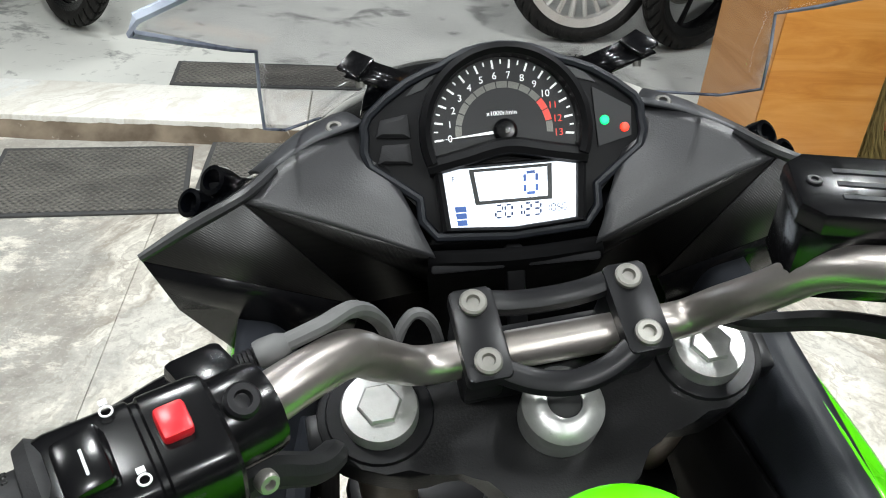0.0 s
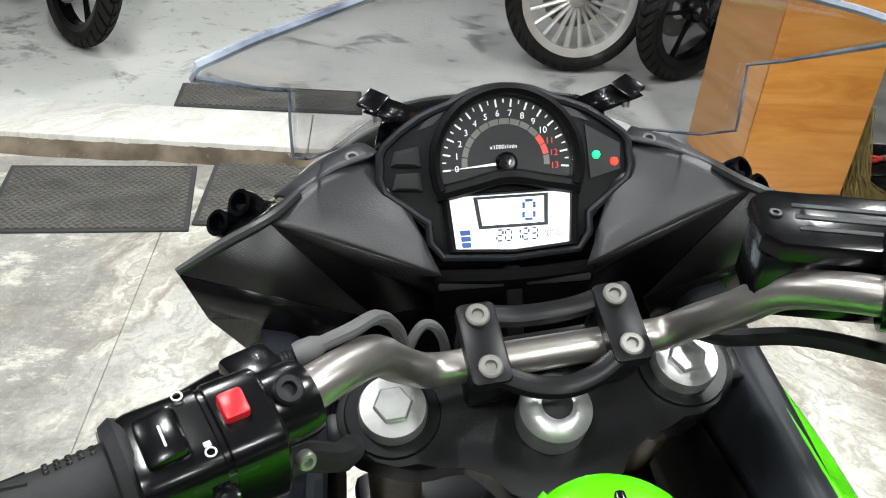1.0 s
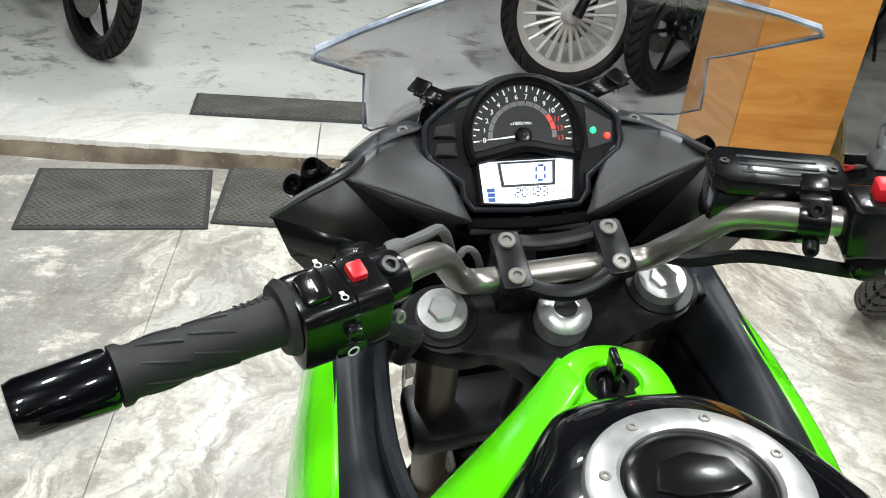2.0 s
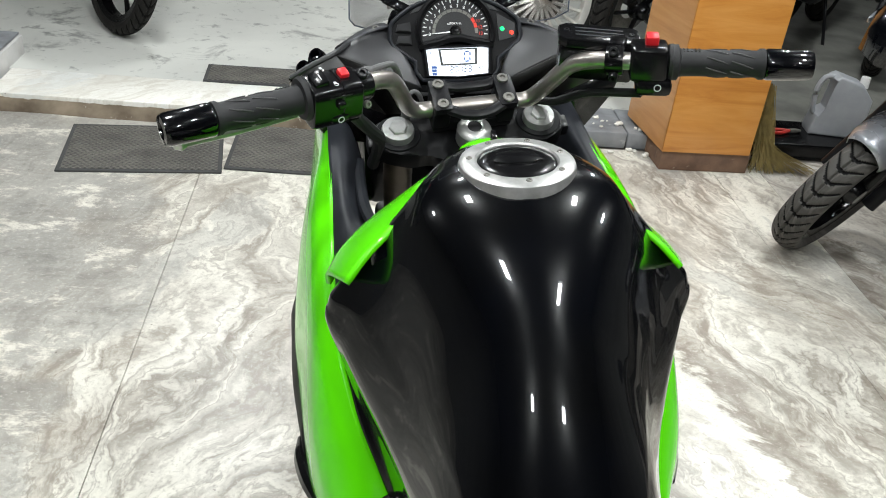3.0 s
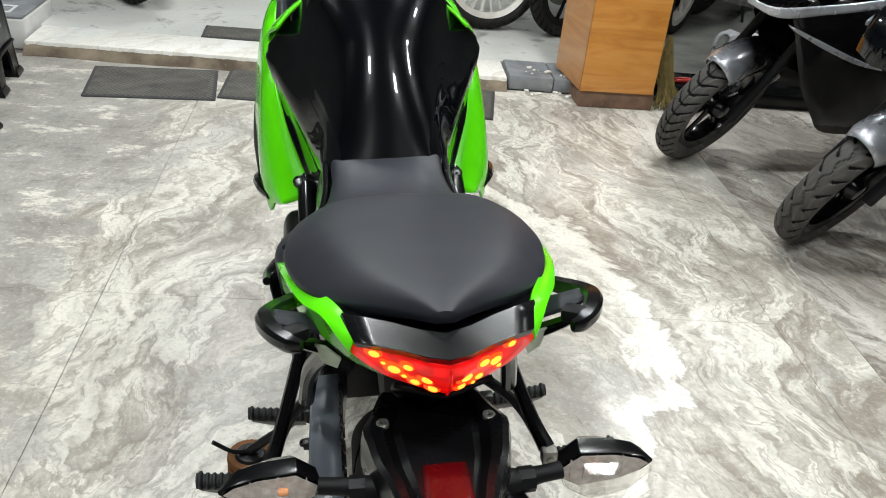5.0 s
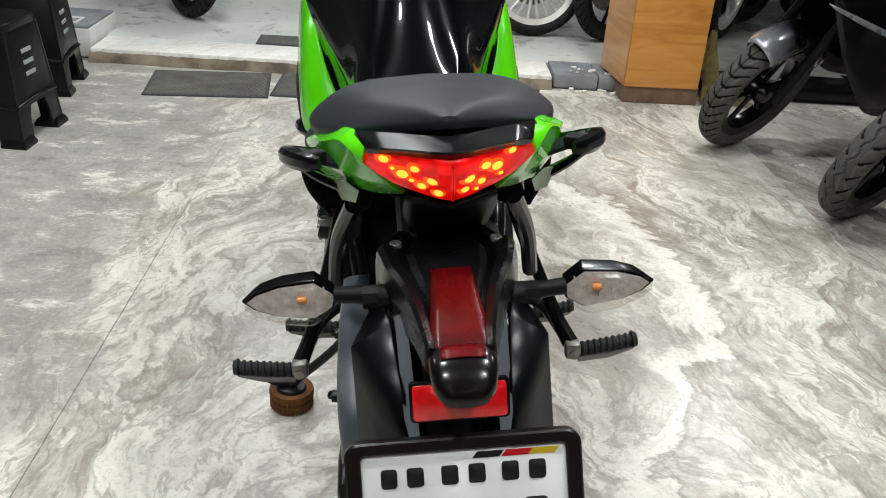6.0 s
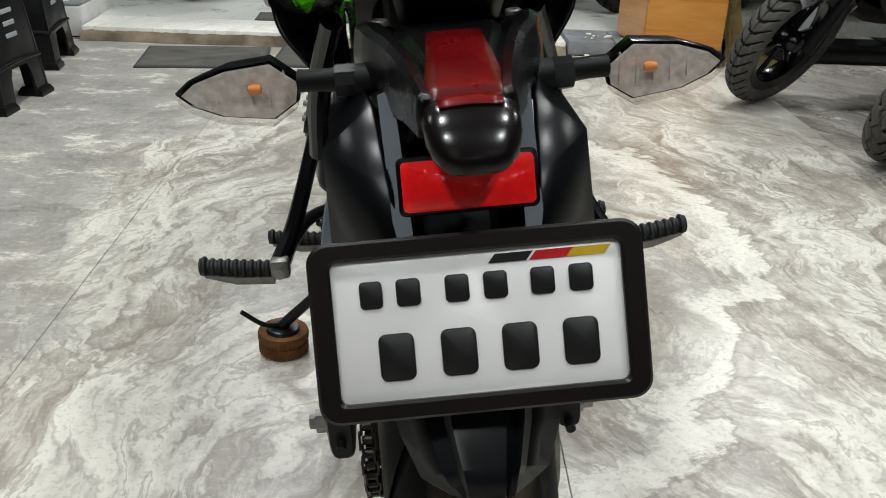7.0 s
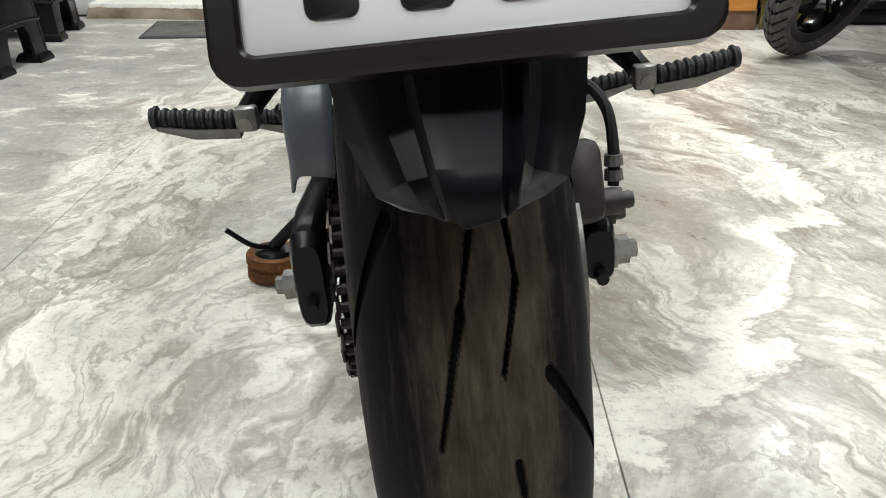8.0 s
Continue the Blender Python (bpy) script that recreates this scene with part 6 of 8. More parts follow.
# cockpit panels beside the meter
for s in (-1, 1):
    S0, S1, P = (s * 0.100, 1.347, 1.062), (s * 0.150, 1.316, 1.056), (s * 0.180, 1.282, 1.044)
    TIP, Q0, Q1 = (s * 0.247, 1.266, 1.018), (s * 0.066, 1.292, 1.010), (s * 0.056, 1.276, 0.990)
    RR = (s * 0.110, 1.292, 0.945)
    bm = bm_new()
    mid = Vector((s * 0.112, 1.298, 1.036))
    net(bm, [[S0, S1, P], [(s * 0.083, 1.318, 1.040), tuple(mid), (s * 0.128, 1.281, 1.021)], [Q0, (s * 0.063, 1.285, 1.004), Q1]], 5, 5)
    part("cockpit_panel", bm, PANEL_MATT, bike, "matt dark grey cockpit panel", solid=0.003, flat=1.0)
    bm = bm_new()
    a, b, c, d = P, Q1, (s * 0.05, 1.33, 0.925), RR
    bm.faces.new([bm.verts.new(p) for p in (a, b, c, d)])
    part("cockpit_recess", bm, CARBON, bike, solid=0.003)
    bm = bm_new()
    bm.faces.new([bm.verts.new(p) for p in (P, RR, TIP)])
    part("cockpit_side", bm, CARBON, bike, "carbon-look textured cockpit side panel", solid=0.003)
    bm = bm_new()
    bm.faces.new([bm.verts.new(p) for p in (TIP, RR, (s * 0.130, 1.290, 0.900), (s * 0.200, 1.286, 0.915), (s * 0.212, 1.292, 0.926), (s * 0.235, 1.278, 0.968))])
    part("fairing_lip", bm, SATIN, bike, solid=0.003)
    bm = bm_new()
    tube(bm, [(s * 0.160, 1.308, 1.053), (s * 0.181, 1.284, 1.047), (s * 0.215, 1.274, 1.034), (s * 0.248, 1.264, 1.020)], [0.004, 0.0045, 0.0045, 0.003], 8)
    part("panel_trim", bm, PANEL_MATT, bike)
    bm = bm_new()
    net(bm, [[(s * 0.096, 1.340, 1.064), (s * 0.130, 1.330, 1.058), (s * 0.166, 1.304, 1.050)], [(s * 0.108, 1.362, 1.062), (s * 0.138, 1.348, 1.056), (s * 0.174, 1.320, 1.044)], [(s * 0.120, 1.380, 1.052), (s * 0.146, 1.366, 1.046), (s * 0.180, 1.336, 1.034)]], 3, 3)
    plate_s = part("screw_plate", bm, PLATE_GREY, bike, solid=0.003, offset=1.0)
    bm = bm_new()
    bolt(bm, (s * 0.118, 1.343, 1.0605), (0, -0.35, 0.93), 0.0062, 0.004)
    part("panel_screw", bm, BOLT, plate_s, "small steel panel screw")
    bm = bm_new()
    net(bm, [[(s * 0.176, 1.318, 1.040), (s * 0.208, 1.292, 1.032), (s * 0.250, 1.270, 1.016)], [(s * 0.188, 1.37, 1.012), (s * 0.216, 1.35, 1.006), (s * 0.250, 1.32, 0.982)], [(s * 0.19, 1.43, 0.985), (s * 0.222, 1.42, 0.970), (s * 0.240, 1.39, 0.94)]], 4, 4)
    part("shoulder_cowl", bm, BLACK, bike, "glossy black shoulder cowl", solid=0.003)
    # stubs where the mirrors were
    bm = bm_new()
    tube(bm, [(s * 0.190, 1.37, 0.996), (s * 0.205, 1.37, 1.002), (s * 0.222, 1.372, 1.002)], [0.016, 0.013, 0.011], 10)
    mir = part("mirror_mount", bm, BLACK, bike, "glossy black bare mirror mount")
    for px, py, pz in ((0.207, 1.368, 1.012), (0.228, 1.372, 0.992)):
        bm = bm_new()
        lathe(bm, [(0.0, -0.012), (0.011, -0.012), (0.0125, 0.0), (0.0115, 0.010), (0.008, 0.011), (0.006, 0.002), (0.0, 0.001)], frame_m((s * px, py, pz), (s * 0.5, -0.55, 0.65)), 18)
        part("mount_socket", bm, BLACK, mir)
    # screen bracket
    bm = bm_new()
    bm.faces.new([bm.verts.new(p) for p in ((s * 0.108, 1.338, 1.102), (s * 0.092, 1.366, 1.099), (s * 0.050, 1.391, 1.070), (s * 0.066, 1.362, 1.072))])
    brk = part("screen_bracket", bm, SATIN, bike, "black windscreen bracket", solid=0.004)
    bm = bm_new()
    box(bm, (s * 0.099, 1.352, 1.1045), (0.018, 0.022, 0.004), (12, s * -14, s * 30), bev=0.0015)
    part("bracket_head", bm, SATIN, brk)
    bm = bm_new()
    cyl(bm, (s * 0.098, 1.350, 1.102), (s * 0.097, 1.345, 1.090), 0.0032, 0.003, 10)
    part("bracket_screw", bm, BOLT, brk)
# Sheet painted black in place of the shade below the meter.
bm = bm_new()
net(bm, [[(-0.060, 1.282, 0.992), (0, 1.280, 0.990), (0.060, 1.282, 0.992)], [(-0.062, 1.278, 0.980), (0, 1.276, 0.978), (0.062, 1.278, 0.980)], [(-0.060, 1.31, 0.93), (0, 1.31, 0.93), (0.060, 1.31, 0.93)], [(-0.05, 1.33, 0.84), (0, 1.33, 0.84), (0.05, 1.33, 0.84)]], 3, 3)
part("meter_shade", bm, CAVITY_SHADE, bike, "black sheet painted as the shade below the meter", solid=0.003)
bm = bm_new()
for sx in (-1, 1):
    box(bm, (sx * 0.034, 1.2775, 0.9835), (0.052, 0.008, 0.012), (-20, 0, 0), bev=0.002)
part("meter_lip", bm, PANEL_MATT, bike, "matt grey lip below the meter")
bm = bm_new()
net(bm, [[(-0.100, 1.385, 1.045), (-0.04, 1.395, 1.048), (0.04, 1.395, 1.048), (0.100, 1.385, 1.045)], [(-0.092, 1.394, 1.070), (-0.04, 1.402, 1.073), (0.04, 1.402, 1.073), (0.092, 1.394, 1.070)], [(-0.080, 1.43, 1.066), (-0.04, 1.44, 1.068), (0.04, 1.44, 1.068), (0.080, 1.43, 1.066)]], 3, 3)
part("screen_base", bm, BLACK, bike, "glossy black base of the windscreen", solid=0.003)
bm = bm_new()
box(bm, (0, 1.275, 0.955), (0.014, 0.012, 0.07), (-20, 0, 0), bev=0.003)
part("centre_clip", bm, PLASTIC, bike)
bm = bm_new()
box(bm, (0, 1.42, 0.86), (0.30, 0.16, 0.20), bev=0.02)
part("headlight_case", bm, SATIN, bike)

# windscreen: a curved clear sheet with notched sides
bm = bm_new()
rows = []
for zc, yc, xe, ye, ze in ((1.045, 1.475, 0.130, 1.395, 1.046), (1.075, 1.458, 0.150, 1.320, 1.075), (1.095, 1.445, 0.158, 1.277, 1.098), (1.115, 1.430, 0.157, 1.273, 1.125), (1.135, 1.415, 0.155, 1.271, 1.150), (1.142, 1.410, 0.164, 1.238, 1.165), (1.150, 1.400, 0.194, 1.158, 1.206), (1.165, 1.388, 0.191, 1.160, 1.212), (1.185, 1.360, 0.162, 1.168, 1.221), (1.212, 1.318, 0.120, 1.180, 1.231), (1.236, 1.270, 0.070, 1.196, 1.242), (1.246, 1.236, 0.020, 1.212, 1.249)):
    row = []
    for k in range(29):
        f = -1 + 2 * k / 28
        g = (1 - math.cos(f * 1.35)) / (1 - math.cos(1.35))
        row.append((xe * math.sin(f * 1.35) / math.sin(1.35), yc + (ye - yc) * g, zc + (ze - zc) * g))
    rows.append(row)
loft(bm, rows, cap=False, open_side=True)
screen = part("windscreen", bm, SCREEN, bike, "clear scratched plastic windscreen with notched edges", solid=0.003, flat=1.5)
# Added tube whose colour imitates highlights along the screen's edge.
for s in (-1, 1):
    bm = bm_new()
    tube(bm, [(s * r[-1][0], r[-1][1], r[-1][2]) for r in rows[0:12]], [0.0011] * 5 + [0.0014, 0.0022, 0.0028, 0.0026, 0.0024, 0.0022, 0.0018], 6, n=1)
    part("screen_edge", bm, RIM, screen, "screen edge tube with painted pale and dark glints")

# meter
MU = Vector((0, 0.5, 0.866))
MN = Vector((0, -0.866, 0.5))
MT = Matrix((Vector((1, 0, 0)), MU, MN)).transposed().to_4x4()
MT.translation = Vector((0.0, 1.326, 1.058))
HALF = [(0.0, 0.060), (0.024, 0.0565), (0.042, 0.048), (0.066, 0.039), (0.095, 0.018), (0.099, 0.003), (0.097, -0.018), (0.064, -0.043), (0.054, -0.071)]
OUT = HALF + [(-x, y) for x, y in HALF[:0:-1]]
bm = bm_new()
prism(bm, OUT[::-1], 0.034, MT @ pose(0, 0, -0.036), bev=0.004)
meter = part("instrument_panel", bm, PLASTIC, bike, "black instrument cluster with round rev counter and lit display")
bm = bm_new()
arc = lambda r, a0, a1, n: [(r * math.cos(radians(a0 + (a1 - a0) * k / n)), r * math.sin(radians(a0 + (a1 - a0) * k / n))) for k in range(n + 1)]
prism(bm, arc(0.0515, -17, 197, 48), 0.0006, MT @ pose(0, 0, -0.0018))
part("dial", bm, DIAL, meter, "black rev counter face")
bm = bm_new()
tube(bm, [tuple(MT @ Vector((x * 0.985, y * 0.985, -0.001))) for x, y in OUT], 0.0034, 8, n=2, up=tuple(MN), closed=True)
part("housing_rim", bm, PLASTIC_G, meter)
bm = bm_new()
rim = [(p, q) for p, q in zip(arc(0.051, -20, 200, 56), arc(0.060, -20, 200, 56))]
rings = [[MT @ Vector((*p, -0.002)), MT @ Vector((p[0] * 1.03, p[1] * 1.03, 0.010)), MT @ Vector((p[0] * 1.10, p[1] * 1.10, 0.013)), MT @ Vector((*q, 0.010)), MT @ Vector((*q, -0.010))] for p, q in rim]
loft(bm, [[tuple(v) for v in r] for r in rings])
part("dial_bezel", bm, PLASTIC, meter)
bm = bm_new()
tube(bm, [tuple(MT @ Vector(p)) for p in ((-0.056, -0.0215, 0.003), (-0.03, -0.0165, 0.004), (0.0, -0.011, 0.006), (0.03, -0.0165, 0.004), (0.056, -0.0215, 0.003))], 0.0065, 8, up=tuple(MN))
part("dial_brow", bm, PLASTIC, meter)


def on_dial(deg, r):
    return r * math.cos(radians(deg)), r * math.sin(radians(deg))


ANG = lambda rpm: 184 - rpm * 190 / 13
for k in range(27):
    rpm = k / 2
    bm = bm_new()
    r0, r1, w = (0.0435, 0.0495, 0.0007) if k % 2 == 0 else (0.0465, 0.0495, 0.0005)
    a = ANG(rpm)
    (x0, y0), (x1, y1) = on_dial(a, r0), on_dial(a, r1)
    nx, ny = on_dial(a + 90, w)
    prism(bm, [(x0 - nx, y0 - ny), (x1 - nx, y1 - ny), (x1 + nx, y1 + ny), (x0 + nx, y0 + ny)], 0.0003, MT @ pose(0, 0, -0.0012))
    part("tick", bm, PRINT, meter)
for k in range(14):
    bm = bm_new()
    x, y = on_dial(ANG(k), 0.0385)
    letters(bm, str(k), 0.0070, MT @ pose(x, y, -0.0009))
    part("numeral", bm, PRINT_RED if k > 10 else PRINT, meter)
for k in range(13):
    bm = bm_new()
    a0, a1 = ANG(k) - 0.7, ANG(k + 1) + 0.7
    prism(bm, arc(0.0300, a0, a1, 6) + arc(0.0345, a0, a1, 6)[::-1], 0.0003, MT @ pose(0, 0, -0.0012))
    part("band", bm, PRINT_RED if k in (10, 11) else DIAL_GREY, meter)
bm = bm_new()
letters(bm, "x1000r/min", 0.0046, MT @ pose(-0.001, 0.0125, -0.0009))
part("dial_text", bm, PRINT, meter)
bm = bm_new()
a = ANG(0)
(x1, y1), (nx, ny) = on_dial(a, 0.0465), on_dial(a + 90, 0.0013)
prism(bm, [(-nx, -ny), (x1, y1), (nx, ny)], 0.0005, MT @ pose(0, 0, 0.002))
part("needle", bm, PRINT, meter, "white needle at rest on zero")
bm = bm_new()
lathe(bm, [(0.0085, -0.001), (0.0085, 0.004), (0.006, 0.0065), (0.0, 0.007)], MT, 24)
part("needle_hub", bm, SATIN, meter)
bm = bm_new()
lathe(bm, [(0.0, 0.0065), (0.0025, 0.0068), (0.002, 0.009), (0.0, 0.0095)], MT @ pose(0.001, 0, 0), 10)
part("reset_knob", bm, CHROME, meter)
LC = MT @ pose(0.0015, -0.0435, 0)
bm = bm_new()
trap = [(-0.0475, 0.0195), (0.0475, 0.0195), (0.0445, -0.0205), (0, -0.0235), (-0.0445, -0.0205)]
loft(bm, [[tuple(LC @ Vector((x * k, y * k, z))) for x, y in trap] for k, z in ((1.13, -0.004), (1.13, 0.004), (1.08, 0.006), (1.01, 0.004), (1.0, -0.001))], cap=False)
part("display_surround", bm, PLASTIC, meter)
bm = bm_new()
prism(bm, trap[::-1], 0.0006, LC @ pose(0, 0, -0.0012))
part("display", bm, LCD, meter, "white backlit display")
LCm = LC @ pose(0, 0, -0.0004)
bm = bm_new()
o, i_ = [(-0.029, 0.0185), (0.030, 0.0185), (0.0285, -0.0065), (-0.026, -0.0065)], [(-0.0255, 0.0165), (0.0265, 0.0165), (0.0255, -0.004), (-0.023, -0.004)]
loft(bm, [[tuple(LCm @ Vector((x, y, 0.0002))) for x, y in q] for q in (o, i_)], cap=False)
part("speed_frame", bm, ARROW_OFF, meter)
for txt_, x, y, w, h, t, step_, m_ in (("0", 0.0095, -0.001, 0.0085, 0.0145, 0.0021, 0, LCD_BLUE), ("20123", -0.0125, -0.0165, 0.0048, 0.0085, 0.0013, 0.0068, LCD_INK), ("1056", 0.0235, -0.0150, 0.0026, 0.0050, 0.0007, 0.0040, LCD_INK)):
    for k, ch in enumerate(txt_):
        bm = bm_new()
        digit(bm, ch, x + k * step_, y, w, h, t, LCm)
        part("digit", bm, m_, meter)
bm = bm_new()
letters(bm, "F", 0.0052, LCm @ pose(-0.0405, 0.0125, 0.0002))
part("display_letter", bm, LCD_INK, meter)
for k in range(3):
    bm = bm_new()
    prism(bm, [(-0.041 + 0.0005 * k, -0.0095 - 0.0048 * k + 0.003), (-0.033, -0.0095 - 0.0048 * k + 0.003), (-0.0325, -0.0095 - 0.0048 * k - 0.001), (-0.0405 + 0.0005 * k, -0.0095 - 0.0048 * k - 0.001)][::-1], 0.0002, LCm)
    part("fuel_bar", bm, LCD_BLUE, meter)
for s in (-1, 1):
    bm = bm_new()
    tri_ = [(s * 0.040, 0.047), (s * 0.060, 0.036), (s * 0.067, 0.029), (s * 0.054, 0.033)]
    prism(bm, tri_ if s < 0 else tri_[::-1], 0.0012, MT @ pose(0, 0, -0.0022))
    part("arrow_window", bm, ARROW_OFF, meter, "unlit dark turn arrow window")
bm = bm_new()
prism(bm, [(0.064, 0.026), (0.066, -0.016), (0.090, -0.010), (0.091, 0.010)], 0.001, MT @ pose(0, 0, -0.0018))
part("lamp_window", bm, DIAL, meter)
for px, py, m_, lab in ((0.0715, 0.002, LAMP_GREEN, "lit green neutral lamp"), (0.0855, -0.004, LAMP_RED, "lit red warning lamp")):
    bm = bm_new()
    lathe(bm, [(0.0034, 0.0), (0.003, 0.0012), (0.0, 0.0016)], MT @ pose(px, py, -0.0008), 18)
    part("warning_lamp", bm, m_, meter, lab)
for y0, y1 in ((0.014, 0.0005), (-0.0035, -0.0185)):
    bm = bm_new()
    xs = (-0.090, -0.066)
    q = [(xs[0], y1 + 0.002), (xs[1], y1), (xs[1] - 0.001, y0 + 0.003 * (y0 > 0)), (xs[0] + 0.004, y0)]
    loft(bm, [[tuple(MT @ Vector((x, y, -0.003))) for x, y in q], [tuple(MT @ Vector((x * 0.985 - 0.001, y * 0.97, 0.0015))) for x, y in q], [tuple(MT @ Vector((-0.078 + (x + 0.078) * 0.6, (y0 + y1) / 2 + (y - (y0 + y1) / 2) * 0.6, 0.0035))) for x, y in q]])
    part("meter_button", bm, RUBBER, meter, "soft black push button")
bm = bm_new()
prism(bm, arc(0.0505, -14, 194, 40), 0.001, MT @ pose(0, 0, 0.009))
part("dial_glass", bm, thin_sheet("dial_glass", (0.97, 0.97, 0.97), 1.3, 0.05), meter, "clear dial window").visible_shadow = False

# handlebar, turned a little to the left
AXIS_O, AXIS_D = Vector((0.0, 1.120, 0.985)), Vector((0, -0.4226, 0.9063))
STEER = Matrix.Translation(AXIS_O) @ Matrix.Rotation(radians(6.5), 4, AXIS_D) @ Matrix.Translation(-AXIS_O)
TURN = Matrix.Translation(AXIS_O) @ Matrix.Rotation(radians(2.1), 4, "Y") @ Matrix.Translation(-AXIS_O) @ STEER
BC = Vector((0.003, 1.152, 1.012))


def bar_at(x):
    """The bar's middle line, before the turn."""
    keys = [(0.0, 0.0, 0.0), (0.076, 0.0, 0.0), (0.092, -0.010, 0.014), (0.104, -0.035, 0.041), (0.118, -0.056, 0.066), (0.138, -0.079, 0.078), (0.165, -0.102, 0.083), (0.20, -0.120, 0.0845), (0.40, -0.191, 0.086)]
    a = abs(x)
    for p, q in zip(keys, keys[1:]):
        if a <= q[0]:
            f = (a - p[0]) / (q[0] - p[0])
            return BC + Vector((x, p[1] + (q[1] - p[1]) * f, p[2] + (q[2] - p[2]) * f))
    return BC + Vector((x, -0.191, 0.086))


handlebar = part("handlebar", tube(bm_new(), [tuple(bar_at(x)) for x in (-0.365, -0.30, -0.2, -0.165, -0.138, -0.118, -0.104, -0.092, -0.076, -0.04, 0.04, 0.076, 0.092, 0.104, 0.118, 0.138, 0.165, 0.2, 0.30, 0.365)], 0.0112, 18, 5), STEEL, bike, "worn bare steel handlebar turned slightly left", xf=TURN)


def along(x, dx):
    """A frame on the bar at x: z outward along the bar, y up."""
    o = bar_at(x)
    z = (bar_at(x + dx) - bar_at(x)).normalized()
    up = Vector((0, 0, 1)) - z * z.z
    up.normalize()
    xx = up.cross(z)
    m = Matrix((xx, up, z)).transposed().to_4x4()
    m.translation = o
    return m


for s in (-1, 1):
    G = along(s * (0.230 if s < 0 else 0.222), s * 0.1) @ Matrix.Diagonal((1, 1, 0.94, 1))
    bm = bm_new()
    prof = [(0.0125, 0.0), (0.022, 0.001), (0.022, 0.007), (0.0172, 0.010), (0.0165, 0.03), (0.0162, 0.07), (0.0165, 0.108), (0.019, 0.112), (0.019, 0.117), (0.0125, 0.118)]
    lathe(bm, prof, G, 28)
    grip = part("grip", bm, RUBBER, bike, "black rubber handlebar grip with raised pattern", xf=TURN)
    rng = random.Random(11)
    for k in range(16):
        bm = bm_new()
        a0 = 2 * math.pi * (k % 8) / 8 + (0.3 if k > 7 else 0)
        z0 = 0.042 + 0.032 * (k // 8)
        pts = [tuple(G @ Vector((0.0166 * math.cos(a0 + 0.5 * t), 0.0166 * math.sin(a0 + 0.5 * t), z0 + 0.028 * t))) for t in (0, 0.5, 1)]
        tube(bm, pts, [0.0009, 0.0012, 0.0005], 6, n=3)
        part("grip_rib", bm, INK, grip, xf=TURN)
    for k in range(15):
        bm = bm_new()
        a0 = 1.7 + (0.0 if s < 0 else -0.3) + 0.22 * (k % 3)
        z0 = 0.014 + 0.005 * (k // 3)
        lathe(bm, [(0.0014, 0), (0.001, 0.0008), (0, 0.001)], frame_m(G @ Vector((0.0168 * math.cos(a0), 0.0168 * math.sin(a0), z0)), G.to_3x3() @ Vector((math.cos(a0), math.sin(a0), 0))), 8)
        part("grip_dot", bm, INK, grip, xf=TURN)
    bm = bm_new()
    lathe(bm, [(0.0125, 0.118), (0.0180, 0.119), (0.0192, 0.122), (0.0185, 0.172), (0.0165, 0.178), (0.010, 0.179), (0.009, 0.176), (0.0, 0.176)], G, 32)
    part("bar_end", bm, BLACK, bike, "glossy dark bar end weight", xf=TURN)

# left switchgear
L = along(-0.203, -0.05) @ pose(0, 0, 0, 0, 0, -14)
bm = bm_new()
rings = []
for z, k in ((-0.032, 0.90), (-0.030, 0.98), (-0.026, 1.0), (-0.007, 1.0), (-0.006, 0.955), (-0.004, 0.955), (-0.003, 1.0), (0.026, 1.0), (0.030, 0.97), (0.031, 0.88)):
    rings.append([L @ Vector((0.004 + 0.0245 * k * math.copysign(abs(math.cos(a)) ** 0.42, math.cos(a)), -0.004 + 0.0275 * k * math.copysign(abs(math.sin(a)) ** 0.5, math.sin(a)), z)) for a in [2 * math.pi * (j + 0.5) / 32 for j in range(32)]])
loft(bm, [[tuple(p) for p in r] for r in rings])
sw = part("left_switch", bm, SATIN, bike, "glossy black left switch housing with red button", xf=TURN)
bm = bm_new()
lathe(bm, [(0.0125, 0.028), (0.024, 0.028), (0.0262, 0.032), (0.0235, 0.037), (0.0125, 0.038)], L, 28)
part("grip_flange", bm, RUBBER, sw, xf=TURN)
bm = bm_new()
box(bm, (0.004, 0.0255, -0.0150), (0.0135, 0.008, 0.0115), (0, 0, -8), bev=0.002, m=L)
part("pass_button", bm, RED_P, sw, "red push button", xf=TURN)
bm = bm_new()
box(bm, (0.006, 0.025, 0.0165), (0.024, 0.010, 0.018), (14, 0, -6), bev=0.003, m=L)
part("beam_switch", bm, SATIN, sw, "glossy black rocker switch", xf=TURN)
bm = bm_new()
box(bm, (0.008, 0.0302, 0.0165), (0.010, 0.0006, 0.0010), (14, 0, -6), m=L)
part("switch_mark", bm, ICON, sw, xf=TURN)
for x, y, z in ((-0.012, 0.0244, 0.004), (0.020, 0.0240, 0.001)):
    bm = bm_new()
    lathe(bm, [(0.0018, 0), (0.0026, 0), (0.0026, 0.0004), (0.0018, 0.0004)], L @ frame_m((x, y, z), (0, 1, 0)), 14)
    box(bm, (x - 0.0042, y, z), (0.0025, 0.0006, 0.0030), m=L)
    part("beam_icon", bm, ICON, sw, xf=TURN)
bm = bm_new()
box(bm, (0.0265, 0.004, -0.002), (0.003, 0.018, 0.030), bev=0.001, m=L)
part("signal_recess", bm, INK, sw, xf=TURN)
bm = bm_new()
box(bm, (0.030, 0.003, -0.001), (0.010, 0.009, 0.010), bev=0.002, m=L)
part("signal_switch", bm, SATIN, sw, xf=TURN)
